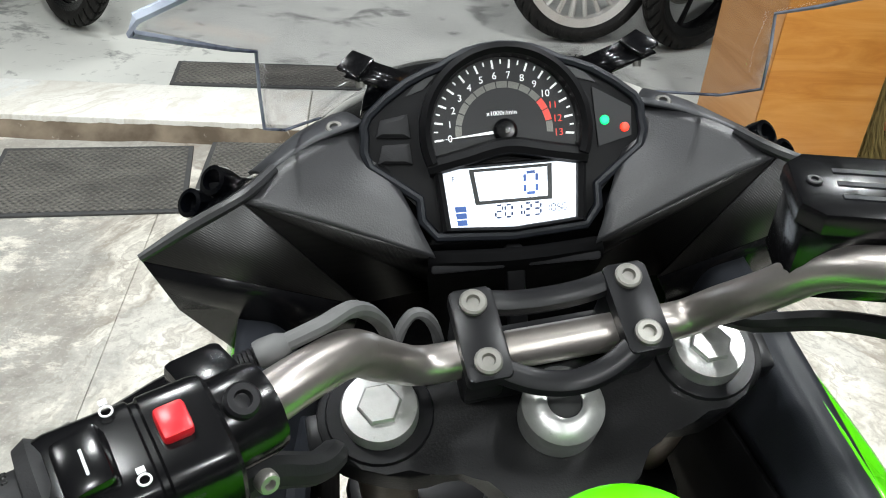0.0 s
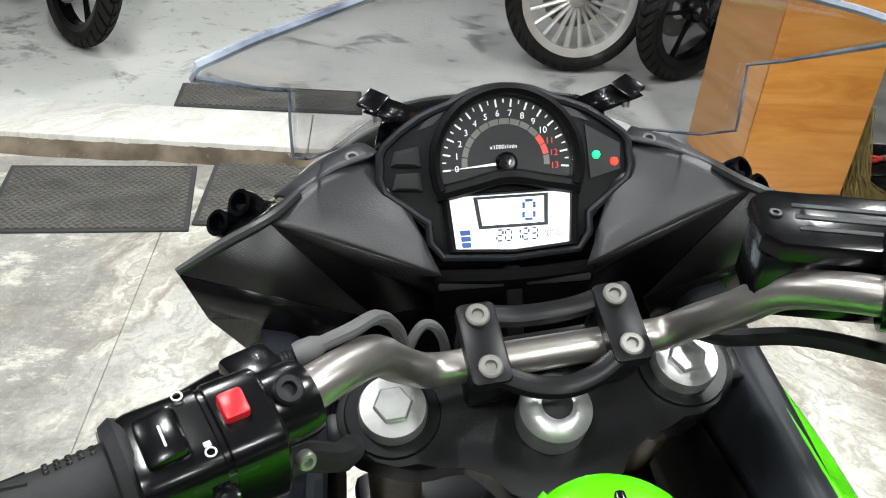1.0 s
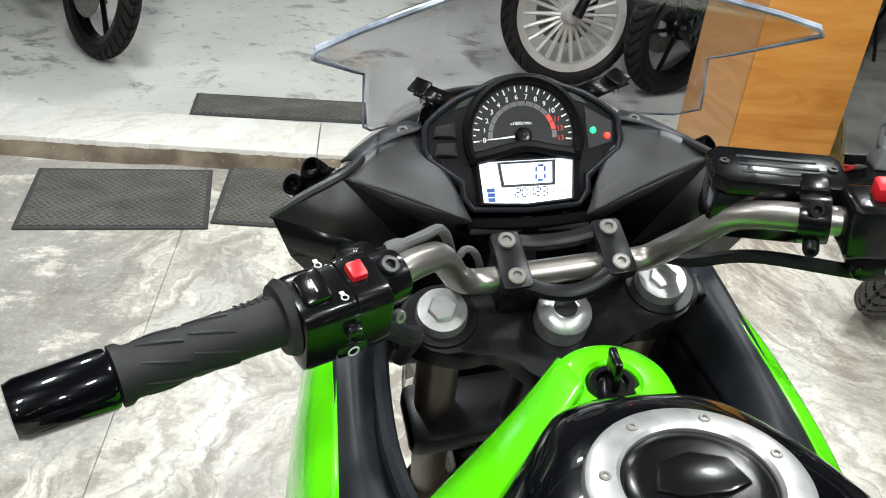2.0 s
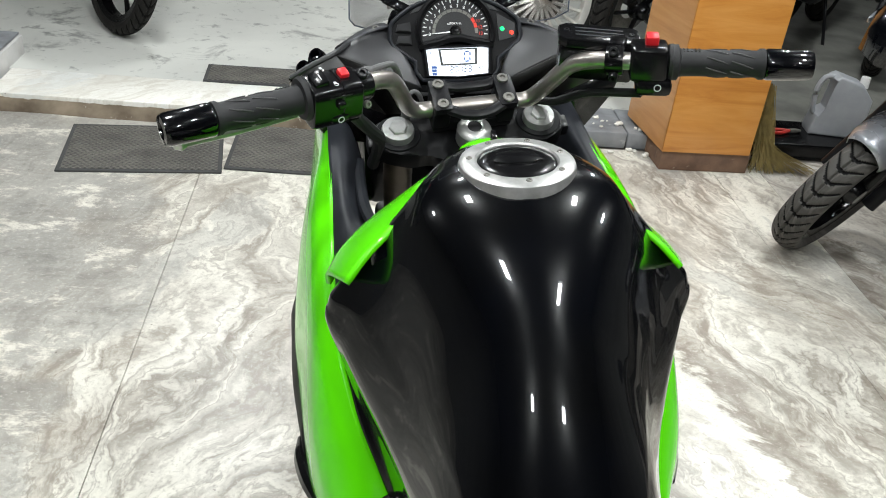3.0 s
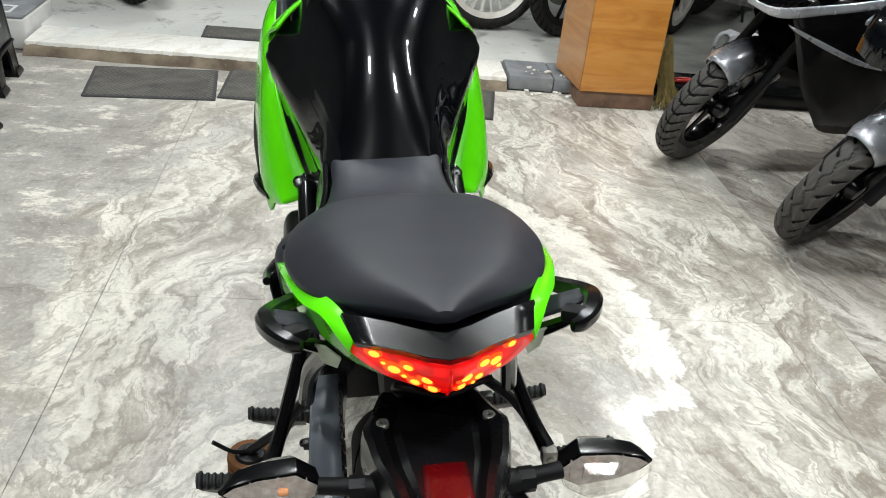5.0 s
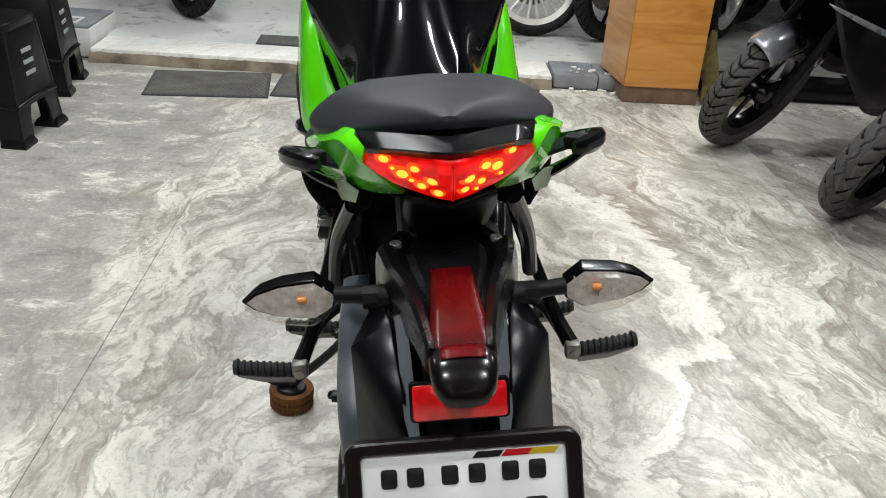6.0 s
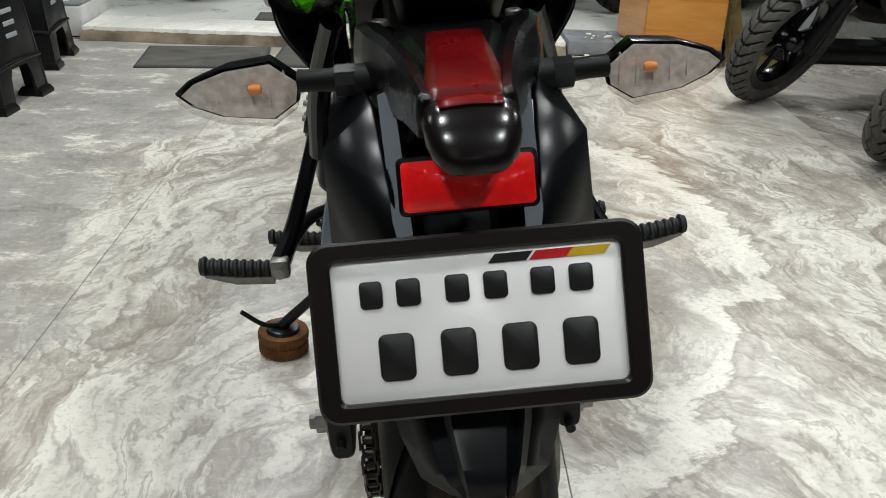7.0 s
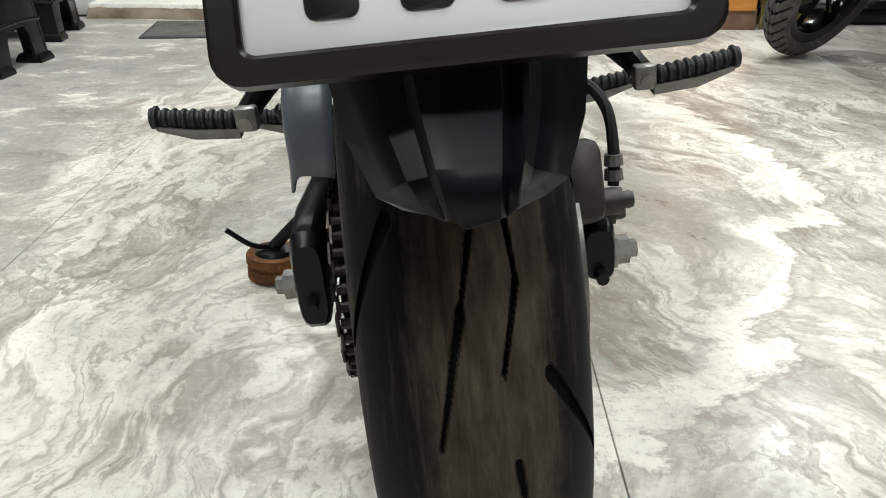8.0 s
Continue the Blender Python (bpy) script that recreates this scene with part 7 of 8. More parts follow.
for z in (-0.014, 0.009):
    bm = bm_new()
    sgn = 1 if z > 0 else -1
    prism(bm, [(0, 0.003), (0, 0.0014), (-0.003 * sgn, 0.0014), (-0.003 * sgn, -0.0014), (0, -0.0014), (0, -0.003), (0.0035 * sgn, 0)], 0.0004, L @ pose(0.0235, 0.0175, z, 0, 90, 0))
    part("arrow_icon", bm, ICON, sw, xf=TURN)
bm = bm_new()
box(bm, (0.026, -0.018, -0.002), (0.008, 0.012, 0.024), bev=0.004, m=L)
part("horn_button", bm, SATIN, sw, "black horn button", xf=TURN)
bm = bm_new()
lathe(bm, [(0.003, 0), (0.0042, 0), (0.0042, 0.0005), (0.003, 0.0005)], L @ pose(0.0303, -0.018, -0.002, 0, 90, 0), 14)
part("horn_icon", bm, ICON, sw, xf=TURN)
# clutch perch, adjuster, cable, lever
C = along(-0.168, -0.03)
bm = bm_new()
lathe(bm, [(0.0115, -0.014), (0.0185, -0.014), (0.0195, -0.010), (0.0195, 0.010), (0.0185, 0.014), (0.0115, 0.014)], C, 24)
box(bm, (-0.020, 0.004, 0.0), (0.030, 0.020, 0.026), bev=0.004, m=C)
perch = part("clutch_perch", bm, SATIN, bike, "glossy black clutch lever perch", xf=TURN)
for x, y in ((0.010, 0.0215), (0.019, -0.012)):
    bm = bm_new()
    bolt(bm, C @ Vector((x, y - 0.005, 0)), C.to_3x3() @ Vector((0.85 if y < 0 else 0.6, 0.8 if y > 0 else 0.1, 0)), 0.0072 if y > 0 else 0.0048, 0.005)
    part("perch_bolt", bm, METAL_BLACK if y > 0 else BOLT, perch, xf=TURN)
A0 = Vector((-0.167, 1.062, 1.092))
dirv = Vector((0.93, 0.25, 0.20)).normalized()
bm = bm_new()
tube(bm, [tuple(A0), tuple(A0 - dirv * 0.020), tuple(A0 - dirv * 0.040 - Vector((0, 0, 0.004))), tuple(A0 - dirv * 0.058 - Vector((0, 0, 0.006)))], [0.0080, 0.0085, 0.0090, 0.0085], 14)
box(bm, tuple(A0 - dirv * 0.036 + Vector((0.008, -0.002, -0.014))), (0.050, 0.022, 0.022), (0, -20, 20), bev=0.004)
part("perch_arm", bm, SATIN, perch)
bm = bm_new()
box(bm, tuple(A0 - dirv * 0.072), (0.022, 0.010, 0.006), (0, -20, 20), bev=0.001)
part("lever_adjuster", bm, BOLT, perch, "ribbed silver lever adjuster")
bm = bm_new()
pts = [((0.0102 if k % 2 else 0.0096) * math.cos(math.pi * k / 20), (0.0102 if k % 2 else 0.0096) * math.sin(math.pi * k / 20)) for k in range(40)]
prism(bm, pts, 0.005, frame_m(A0, dirv))
part("cable_adjuster", bm, CABLE, perch, "knurled cable adjuster")
bm = bm_new()
for k in range(7):
    cyl(bm, A0 + dirv * (0.006 + 0.002 * k), A0 + dirv * (0.0075 + 0.002 * k), 0.0048, 0.0042, 12)
part("adjuster_thread", bm, METAL_BLACK, perch)
bm = bm_new()
lathe(bm, [(0.0, 0.0), (0.006, 0.0), (0.0066, 0.003), (0.0062, 0.010), (0.0045, 0.014), (0.0, 0.014)], frame_m(A0 + dirv * 0.017, dirv), 14)
part("cable_boot", bm, CABLE, perch)
bm = bm_new()
tube(bm, [tuple(A0 + dirv * 0.028), (-0.123, 1.077, 1.1000), (-0.110, 1.094, 1.094), (-0.100, 1.122, 1.066), (-0.094, 1.148, 1.030), (-0.088, 1.163, 0.98), (-0.085, 1.18, 0.90)], [0.0042] * 7, 10)
part("clutch_cable", bm, CABLE, perch, "grey clutch cable")
bm = bm_new()
tube(bm, [(-0.092, 1.175, 0.93), (-0.088, 1.174, 1.00), (-0.074, 1.178, 1.028), (-0.060, 1.182, 1.01), (-0.056, 1.185, 0.95)], 0.0035, 8)
part("spare_cable", bm, CABLE, bike, "grey throttle cable", xf=TURN)
bm = bm_new()
tube(bm, [tuple(along(-0.185, -0.03) @ Vector((0.012, -0.022, 0))), (-0.160, 1.070, 1.040), (-0.140, 1.095, 1.010), (-0.130, 1.125, 0.985), (-0.135, 1.17, 0.93)], 0.0085, 10)
part("switch_loom", bm, RUBBER, bike, "black wiring loom", xf=TURN)
bm = bm_new()
lv = [tuple(along(-0.165, -0.03) @ Vector((-0.034, -0.014, 0))), tuple(along(-0.22, -0.03) @ Vector((-0.040, -0.030, 0))), tuple(along(-0.30, -0.03) @ Vector((-0.040, -0.036, 0))), tuple(along(-0.36, -0.03) @ Vector((-0.048, -0.038, 0)))]
tube(bm, lv, [0.009, 0.0075, 0.0065, 0.0085], 10)
lathe(bm, [(0.0, -0.010), (0.008, -0.007), (0.0115, 0.0), (0.008, 0.008), (0.0, 0.011)], frame_m(lv[-1], Vector(lv[-1]) - Vector(lv[-2])), 16)
part("clutch_lever", bm, ALU, bike, "silver clutch lever", xf=TURN)

# right controls
Rm = along(0.197, 0.05)
sw = part("right_switch", box(bm_new(), (-0.004, 0.003, -0.002), (0.042, 0.044, 0.046), bev=0.006, seg=3, m=Rm), SATIN, bike, "glossy black right switch housing with red stop switch", xf=TURN)
bm = bm_new()
box(bm, (-0.004, 0.029, 0.000), (0.018, 0.016, 0.016), (0, 0, 10), bev=0.003, m=Rm)
part("stop_switch", bm, RED_P, sw, "red engine stop rocker", xf=TURN)
bm = bm_new()
box(bm, (-0.006, -0.026, 0.006), (0.040, 0.022, 0.044), bev=0.007, m=Rm)
part("starter_housing", bm, SATIN, sw, xf=TURN)
bm = bm_new()
lathe(bm, [(0.0035, 0), (0.0046, 0), (0.0046, 0.0005), (0.0035, 0.0005)], Rm @ frame_m((-0.0265, -0.024, 0.010), (-1, 0, 0)), 14)
part("starter_icon", bm, ICON, sw, xf=TURN)
bm = bm_new()
lathe(bm, [(0.0125, 0.022), (0.022, 0.022), (0.023, 0.026), (0.021, 0.031), (0.0125, 0.032)], Rm, 28)
part("grip_flange", bm, RUBBER, sw, xf=TURN)
Cm = along(0.160, 0.03)
bm = bm_new()
lathe(bm, [(0.0115, -0.011), (0.018, -0.011), (0.0185, -0.008), (0.0185, 0.008), (0.018, 0.011), (0.0115, 0.011)], Cm, 24)
box(bm, (0.022, 0.006, 0), (0.030, 0.030, 0.022), bev=0.004, m=Cm)
mc = part("brake_master", bm, SATIN, bike, "black front brake master cylinder", xf=TURN)
for y in (0.020, -0.018):
    bm = bm_new()
    bolt(bm, Cm @ Vector((-0.012, y * 0.75, 0)), Cm.to_3x3() @ Vector((-0.9, 0.4 if y > 0 else -0.3, 0)), 0.006, 0.010)
    part("clamp_bolt", bm, METAL_BLACK, mc, xf=TURN)
RES = frame_m((0.158, 1.106, 1.086), (0.05, -0.10, 1.0), (0.95, -0.30, 0))
bm = bm_new()
box(bm, (0, 0, -0.006), (0.098, 0.046, 0.046), bev=0.006, m=RES)
res = part("brake_reservoir", bm, SATIN, bike, "glossy black brake fluid reservoir", xf=TURN)
bm = bm_new()
prism(bm, [(-0.052, -0.018), (-0.042, -0.027), (0.046, -0.027), (0.053, -0.018), (0.053, 0.020), (0.046, 0.027), (-0.042, 0.027), (-0.052, 0.018)], 0.012, RES @ pose(0, 0, 0.017), bev=0.004)
part("reservoir_lid", bm, SATIN, res, "black lid with raised lettering", xf=TURN)
for k in range(3):
    bm = bm_new()
    box(bm, (0.0, -0.012 + 0.011 * k, 0.0293), (0.062, 0.0035, 0.0006), m=RES)
    part("lid_writing", bm, PLASTIC_G, res, xf=TURN)
for x in (-0.042, 0.042):
    bm = bm_new()
    bolt(bm, RES @ Vector((x, 0.0, 0.0285)), RES.to_3x3() @ Vector((0, 0, 1)), 0.004, 0.002)
    part("lid_screw", bm, METAL_BLACK, res, xf=TURN)
bm = bm_new()
tube(bm, [tuple(along(0.165, 0.03) @ Vector((0.045, -0.006, 0))), tuple(along(0.22, 0.03) @ Vector((0.060, -0.014, 0))), tuple(along(0.30, 0.03) @ Vector((0.058, -0.016, 0))), tuple(along(0.36, 0.03) @ Vector((0.064, -0.016, 0)))], [0.009, 0.0075, 0.0065, 0.0085], 10)
part("brake_lever", bm, METAL_BLACK, bike, "dark brake lever", xf=TURN)
bm = bm_new()
tube(bm, [tuple(along(0.19, 0.03) @ Vector((-0.004, -0.04, 0))), (0.150, 1.10, 1.035), (0.120, 1.14, 1.01), (0.09, 1.18, 0.99), (0.07, 1.19, 0.90)], 0.006, 8)
part("throttle_cable", bm, RUBBER, bike, xf=TURN)

# bar clamp and top yoke
CL = frame_m(BC + Vector((0, 0.0, 0.008)), AXIS_D, (1, 0, 0))
clamp = part("bar_clamp", box(bm_new(), (0, 0.0, -0.030), (0.112, 0.040, 0.018), bev=0.004, m=CL), METAL_BLACK, bike, "black handlebar clamp with four steel bolts", xf=TURN)
for s in (-1, 1):
    bm = bm_new()
    prism(bm, rounded(0.025, 0.055, 0.0032), 0.010, CL @ pose(s * 0.045, 0, 0.005), bev=0.0015)
    box(bm, (s * 0.045, 0, -0.014), (0.024, 0.044, 0.030), bev=0.004, m=CL)
    part("clamp_block", bm, METAL_BLACK, clamp, xf=TURN)
    for q in (-1, 1):
        bm = bm_new()
        bolt(bm, CL @ Vector((s * 0.045, q * 0.0178, 0.0155)), AXIS_D, 0.0078, 0.0035)
        part("clamp_bolt", bm, BOLT, clamp, "worn steel socket bolt", xf=TURN)
for q in (-1, 1):
    bm = bm_new()
    tube(bm, [tuple(CL @ Vector(p)) for p in ((-0.038, q * 0.021, 0.008), (-0.02, q * 0.030 if q < 0 else 0.0185, 0.006), (0, q * 0.034 if q < 0 else 0.0175, 0.006), (0.02, q * 0.030 if q < 0 else 0.0185, 0.006), (0.038, q * 0.021, 0.008))], 0.0068, 10, wide=1.1, up=tuple(AXIS_D))
    part("clamp_bridge", bm, METAL_BLACK, clamp, xf=TURN)
YK = frame_m(AXIS_O - AXIS_D * 0.018, AXIS_D, (1, 0, 0))
bm = bm_new()
half = [(0.0, -0.052), (0.026, -0.048), (0.042, -0.028), (0.060, -0.010), (0.090, -0.010), (0.126, 0.006), (0.137, 0.028), (0.130, 0.050), (0.105, 0.062), (0.070, 0.058), (0.045, 0.052), (0.0, 0.050)]
half = [tuple(p) for p in spline(half, 3)]
prism(bm, half + [(-x, y) for x, y in half[-2:0:-1]], 0.026, YK @ pose(0, 0, -0.030), bev=0.004)
yoke = part("top_yoke", bm, YOKE, bike, "black cast top yoke", xf=TURN)
bm = bm_new()
lathe(bm, [(0.0, 0.006), (0.0095, 0.006), (0.0100, 0.0125), (0.0115, 0.0132), (0.0135, 0.0132), (0.0205, 0.0105), (0.0236, 0.0065), (0.0236, -0.014)], YK @ pose(0, 0.007, 0.011), 40)
part("steering_nut", bm, ALU, yoke, "machined aluminium steering nut", xf=TURN)
bm = bm_new()
lathe(bm, [(0.0096, 0.004), (0.0096, 0.0120), (0.008, 0.0132), (0.0, 0.0136)], YK @ pose(0, 0.007, 0.011), 24)
part("nut_plug", bm, RUBBER, yoke, "black rubber plug", xf=TURN)
for s in (-1, 1):
    FC = YK @ pose(s * 0.100, 0.030, 0)
    bm = bm_new()
    lathe(bm, [(0.0225, -0.03), (0.0225, 0.004), (0.0212, 0.008), (0.016, 0.0085), (0.0, 0.0085)], FC, 36)
    cap = part("fork_cap", bm, ALU, yoke, "machined aluminium fork cap", xf=TURN)
    bm = bm_new()
    lathe(bm, [(0.0128, 0.008), (0.0128, 0.0112), (0.0116, 0.0122), (0.0, 0.0122)], FC, 6)
    part("cap_hex", bm, ALU, yoke, xf=TURN)
    bm = bm_new()
    lathe(bm, [(0.0228, -0.002), (0.0305, -0.002), (0.0320, -0.005), (0.0320, -0.032), (0.0228, -0.032)], FC, 30)
    part("fork_collar", bm, METAL_BLACK, yoke, xf=TURN)
    bm = bm_new()
    box(bm, (s * 0.034, -0.004, -0.016), (0.018, 0.024, 0.020), bev=0.003, m=FC)
    part("pinch_lug", bm, METAL_BLACK, yoke, xf=TURN)
    bm = bm_new()
    lathe(bm, [(0.0205, -0.02), (0.0205, -0.40), (0.027, -0.405), (0.027, -0.72), (0.02, -0.73), (0.0, -0.73)], FC, 24)
    part("fork_leg", bm, FORK, bike, "front fork leg", xf=STEER)
bm = bm_new()
cyl(bm, YK @ Vector((0, 0, -0.03)), YK @ Vector((0, 0, -0.22)), 0.03)
box(bm, (0, 0.02, -0.20), (0.25, 0.07, 0.04), bev=0.01, m=YK)
part("steering_stem", bm, METAL_BLACK, bike, xf=TURN)

# front wheel
bm = bm_new()
prism(bm, rounded(0.012, 0.050, 0.004), 0.006, pose(0.160, 1.212, 0.890, 40, 20, -35), bev=0.0015)
part("fork_reflector", bm, AMBER_P, bike, "small amber side reflector")
FAX = YK @ Vector((0, 0.030, -0.725))
FW = STEER @ frame_m(FAX, (1, 0, 0), (0, 1, 0))
fw = part("front_wheel", lathe(bm_new(), [(0.19, -0.045), (0.215, -0.050), (0.224, -0.052), (0.21, -0.03), (0.205, 0.0), (0.21, 0.03), (0.224, 0.052), (0.215, 0.050), (0.19, 0.045), (0.185, 0.0), (0.19, -0.045)], FW, 56), SATIN, bike, "black alloy front wheel")
bm = bm_new()
groove_tyre(bm, 0.297, 0.061, lambda u, v: slash((u * 24) % 1.0, abs(v), 0.2, 0.1, 0.7, 0.7, 0.07), 240, 24, FW, 0.9)
part("front_tyre", bm, TYRE_F, fw).data.materials.append(GROOVE_SHADE)
for i in range(6):
    a = 2 * math.pi * i / 6
    bm = bm_new()
    tube(bm, [tuple(FW @ Vector((r * math.cos(a + r), r * math.sin(a + r), 0))) for r in (0.03, 0.11, 0.20)], [0.016, 0.012, 0.014], 8)
    part("spoke", bm, SATIN, fw)
bm = bm_new()
cyl(bm, FW @ Vector((0, 0, -0.1)), FW @ Vector((0, 0, 0.1)), 0.03)
part("hub", bm, METAL_BLACK, fw)
bm = bm_new()
rows = []
for k in range(13):
    a = radians(15 + 125 * k / 12)
    rows.append([FW @ Vector((r * math.cos(a), r * math.sin(a), x)) for x, r in ((-0.072, 0.285), (-0.060, 0.312), (0.0, 0.326), (0.060, 0.312), (0.072, 0.285))])
loft(bm, [[tuple(p) for p in r] for r in rows], cap=False, open_side=True)
part("front_fender", bm, SATIN, bike, "black front mudguard", solid=0.003)

# ---- bikes in the background ----


def street_wheel(parent, m, rad, half, rim_mat, spokes, tread, curved=0.0, thick=0.011, rubber=None):
    """A wheel with its axle along m's z: rim, spokes and a grooved tyre as parts."""
    w = part("wheel", lathe(bm_new(), [(rad - half * 1.9, -half * 0.6), (rad - half * 1.25, -half * 0.72), (rad - half * 1.15, -half * 0.6), (rad - half * 1.6, 0), (rad - half * 1.15, half * 0.6), (rad - half * 1.25, half * 0.72), (rad - half * 1.9, half * 0.6), (rad - half * 2.05, 0), (rad - half * 1.9, -half * 0.6)], m, 48), rim_mat, parent)
    bm = bm_new()
    groove_tyre(bm, rad, half, tread, 360, 32, m, 0.9, 0.007)
    part("tyre", bm, rubber or TYRE_B, w, "black tyre with directional tread").data.materials.append(GROOVE_SHADE)
    for i in range(spokes):
        a = 2 * math.pi * i / spokes
        bm = bm_new()
        tube(bm, [tuple(m @ Vector((r * math.cos(a + curved * r), r * math.sin(a + curved * r), 0))) for r in (0.03, (rad - half * 2) * 0.55, rad - half * 1.8)], [thick, thick * 0.8, thick], 6, n=3, wide=1.3)
        part("spoke", bm, rim_mat, w)
    bm = bm_new()
    lathe(bm, [(0.0, -half * 1.1), (0.03, -half * 1.05), (0.045, -half * 0.6), (0.045, half * 0.6), (0.03, half * 1.05), (0.0, half * 1.1)], m, 20)
    part("hub", bm, rim_mat, w)
    return w


@functools.lru_cache(maxsize=None)
def chevron_groove(a, v):
    return max(slash(a + o, abs(v), 0.0, 0.06, 1.0, 0.66, 0.07) for o in (-1, 0, 1)) or (1.0 if abs(v) < 0.022 else 0.0)


def chevron(u, v):
    return chevron_groove(round((u * 36) % 1.0, 4), v)


@functools.lru_cache(maxsize=None)
def zigzag_groove(a, v):
    z = 0.10 * (abs(a - 0.5) * 4 - 1)
    return 1.0 if abs(v - z) < 0.03 else max(slash(a + o, abs(v), 0.2, 0.28, 0.8, 0.75, 0.075) for o in (-1, 0, 1))


def zigzag(u, v):
    return zigzag_groove(round((u * 26) % 1.0, 4), v)


def parked_bike(name, place, label, body, rim, spokes, tread, steer=0.0, rad=0.29, fr=0.055, rr=0.062, guard=None, curved=0.0, faired=True):
    """A whole parked motorcycle, front towards +y from its rear axle; front axle at y = 1.34."""
    ob = thing(name, place, label, "motorcycle", "parked motorcycles")
    axis = Vector((0, -0.42, 0.907))
    head = Vector((0, 1.05, 0.86))
    T = Matrix.Translation(head) @ Matrix.Rotation(radians(steer), 4, axis) @ Matrix.Translation(-head)
    fm = T @ frame_m((0, 1.36, rad), (1, 0, 0), (0, 1, 0))
    rubber = TYRE_F if guard is SILVER_PAINT else TYRE_B
    street_wheel(ob, fm, rad, fr, rim, spokes, tread, curved, rubber=rubber)
    street_wheel(ob, frame_m((0, 0, rad), (1, 0, 0), (0, 1, 0)), rad, rr, rim, spokes, zigzag, curved, rubber=rubber)
    for s in (-1, 1):
        bm = bm_new()
        top, bot = head + Vector((s * 0.095, 0.03, 0.08)), Vector((s * 0.095, 1.36, rad))
        tube(bm, [tuple(top), tuple((top + bot) / 2), tuple(bot)], [0.019, 0.021, 0.025], 12)
        part("fork_leg", bm, METAL_BLACK, ob, xf=T)
        bm = bm_new()
        tube(bm, [(s * 0.10, 0.0, rad), (s * 0.11, 0.25, 0.32), (s * 0.09, 0.5, 0.36)], 0.024, 10)
        part("swingarm", bm, METAL_BLACK, ob)
        bm = bm_new()
        tube(bm, [(s * 0.05, 1.02, 0.80), (s * 0.12, 0.8, 0.68), (s * 0.12, 0.5, 0.5), (s * 0.10, 0.4, 0.36)], 0.018, 10)
        part("frame_rail", bm, METAL_BLACK, ob)
        bm = bm_new()
        tube(bm, [(s * 0.34, 0.93, 1.0), (s * 0.22, 0.97, 1.0), (s * 0.10, 1.04, 0.96), (0, 1.05, 0.95)], [0.016, 0.014, 0.011, 0.011], 10)
        part("handlebar", bm, RUBBER, ob, xf=T)
        bm = bm_new()
        cyl(bm, (s * 0.12, 0.42, 0.36), (s * 0.22, 0.42, 0.35), 0.012, None, 10)
        part("foot_peg", bm, RUBBER, ob)
    bm = bm_new()
    rows = []
    for k in range(13):
        a = radians(58 + 100 * k / 12)
        q = 1.0 if 0 < k < 12 else 0.82
        rows.append([tuple(fm @ Vector((r * math.cos(a), r * math.sin(a), x * q))) for x, r in ((-fr - 0.024, rad - 0.048), (-fr - 0.022, rad - 0.008), (-0.030, rad + 0.034), (0.030, rad + 0.034), (fr + 0.022, rad - 0.008), (fr + 0.024, rad - 0.048))])
    net(bm, rows, 2, 3)
    part("front_mudguard", bm, GUARD_FADE if guard is SILVER_PAINT else guard or body, ob, "rounded front mudguard", solid=0.003, flat=1.2)
    bm = bm_new()
    lathe(bm, [(0.06, -0.002), (0.135, -0.002), (0.135, 0.002), (0.06, 0.002), (0.06, -0.002)], fm @ pose(0, 0, fr + 0.015), 40)
    part("brake_disc", bm, BOLT, ob)
    bm = bm_new()
    box(bm, (-0.11, 0.03, fr + 0.02), (0.05, 0.08, 0.05), (0, 0, 20), bev=0.01, m=fm)
    part("brake_caliper", bm, METAL_BLACK, ob)
    bm = bm_new()
    box(bm, (0, 0.66, 0.40), (0.27, 0.42, 0.26), bev=0.04)
    box(bm, (0, 0.84, 0.56), (0.20, 0.18, 0.20), (-25, 0, 0), bev=0.02)
    part("engine", bm, METAL_BLACK, ob)
    bm = bm_new()
    loft(bm, [seat_ring(y, zt, w, ze, zb, 0.0) for y, zt, w, ze, zb in ((0.56, 0.80, 0.10, 0.77, 0.66), (0.66, 0.90, 0.14, 0.82, 0.66), (0.80, 0.98, 0.175, 0.87, 0.68), (0.92, 0.99, 0.165, 0.89, 0.72), (1.03, 0.94, 0.09, 0.88, 0.78))])
    part("tank", bm, body, ob, "glossy fuel tank", flat=1.2)
    bm = bm_new()
    loft(bm, [seat_ring(y, zt, w, ze, zb, 0.0) for y, zt, w, ze, zb in ((0.57, 0.80, 0.09, 0.78, 0.72), (0.40, 0.79, 0.13, 0.77, 0.71), (0.20, 0.83, 0.14, 0.80, 0.75), (0.0, 0.88, 0.12, 0.86, 0.80), (-0.22, 0.90, 0.07, 0.885, 0.84))])
    part("seat", bm, SEAT, ob, flat=1.2)
    bm = bm_new()
    net(bm, [[(-0.12, 0.3, 0.74), (0, 0.3, 0.64), (0.12, 0.3, 0.74)], [(-0.12, 0.0, 0.82), (0, 0.0, 0.72), (0.12, 0.0, 0.82)], [(-0.07, -0.27, 0.89), (0, -0.28, 0.82), (0.07, -0.27, 0.89)]], 4, 4)
    part("tail", bm, body, ob, solid=0.01)
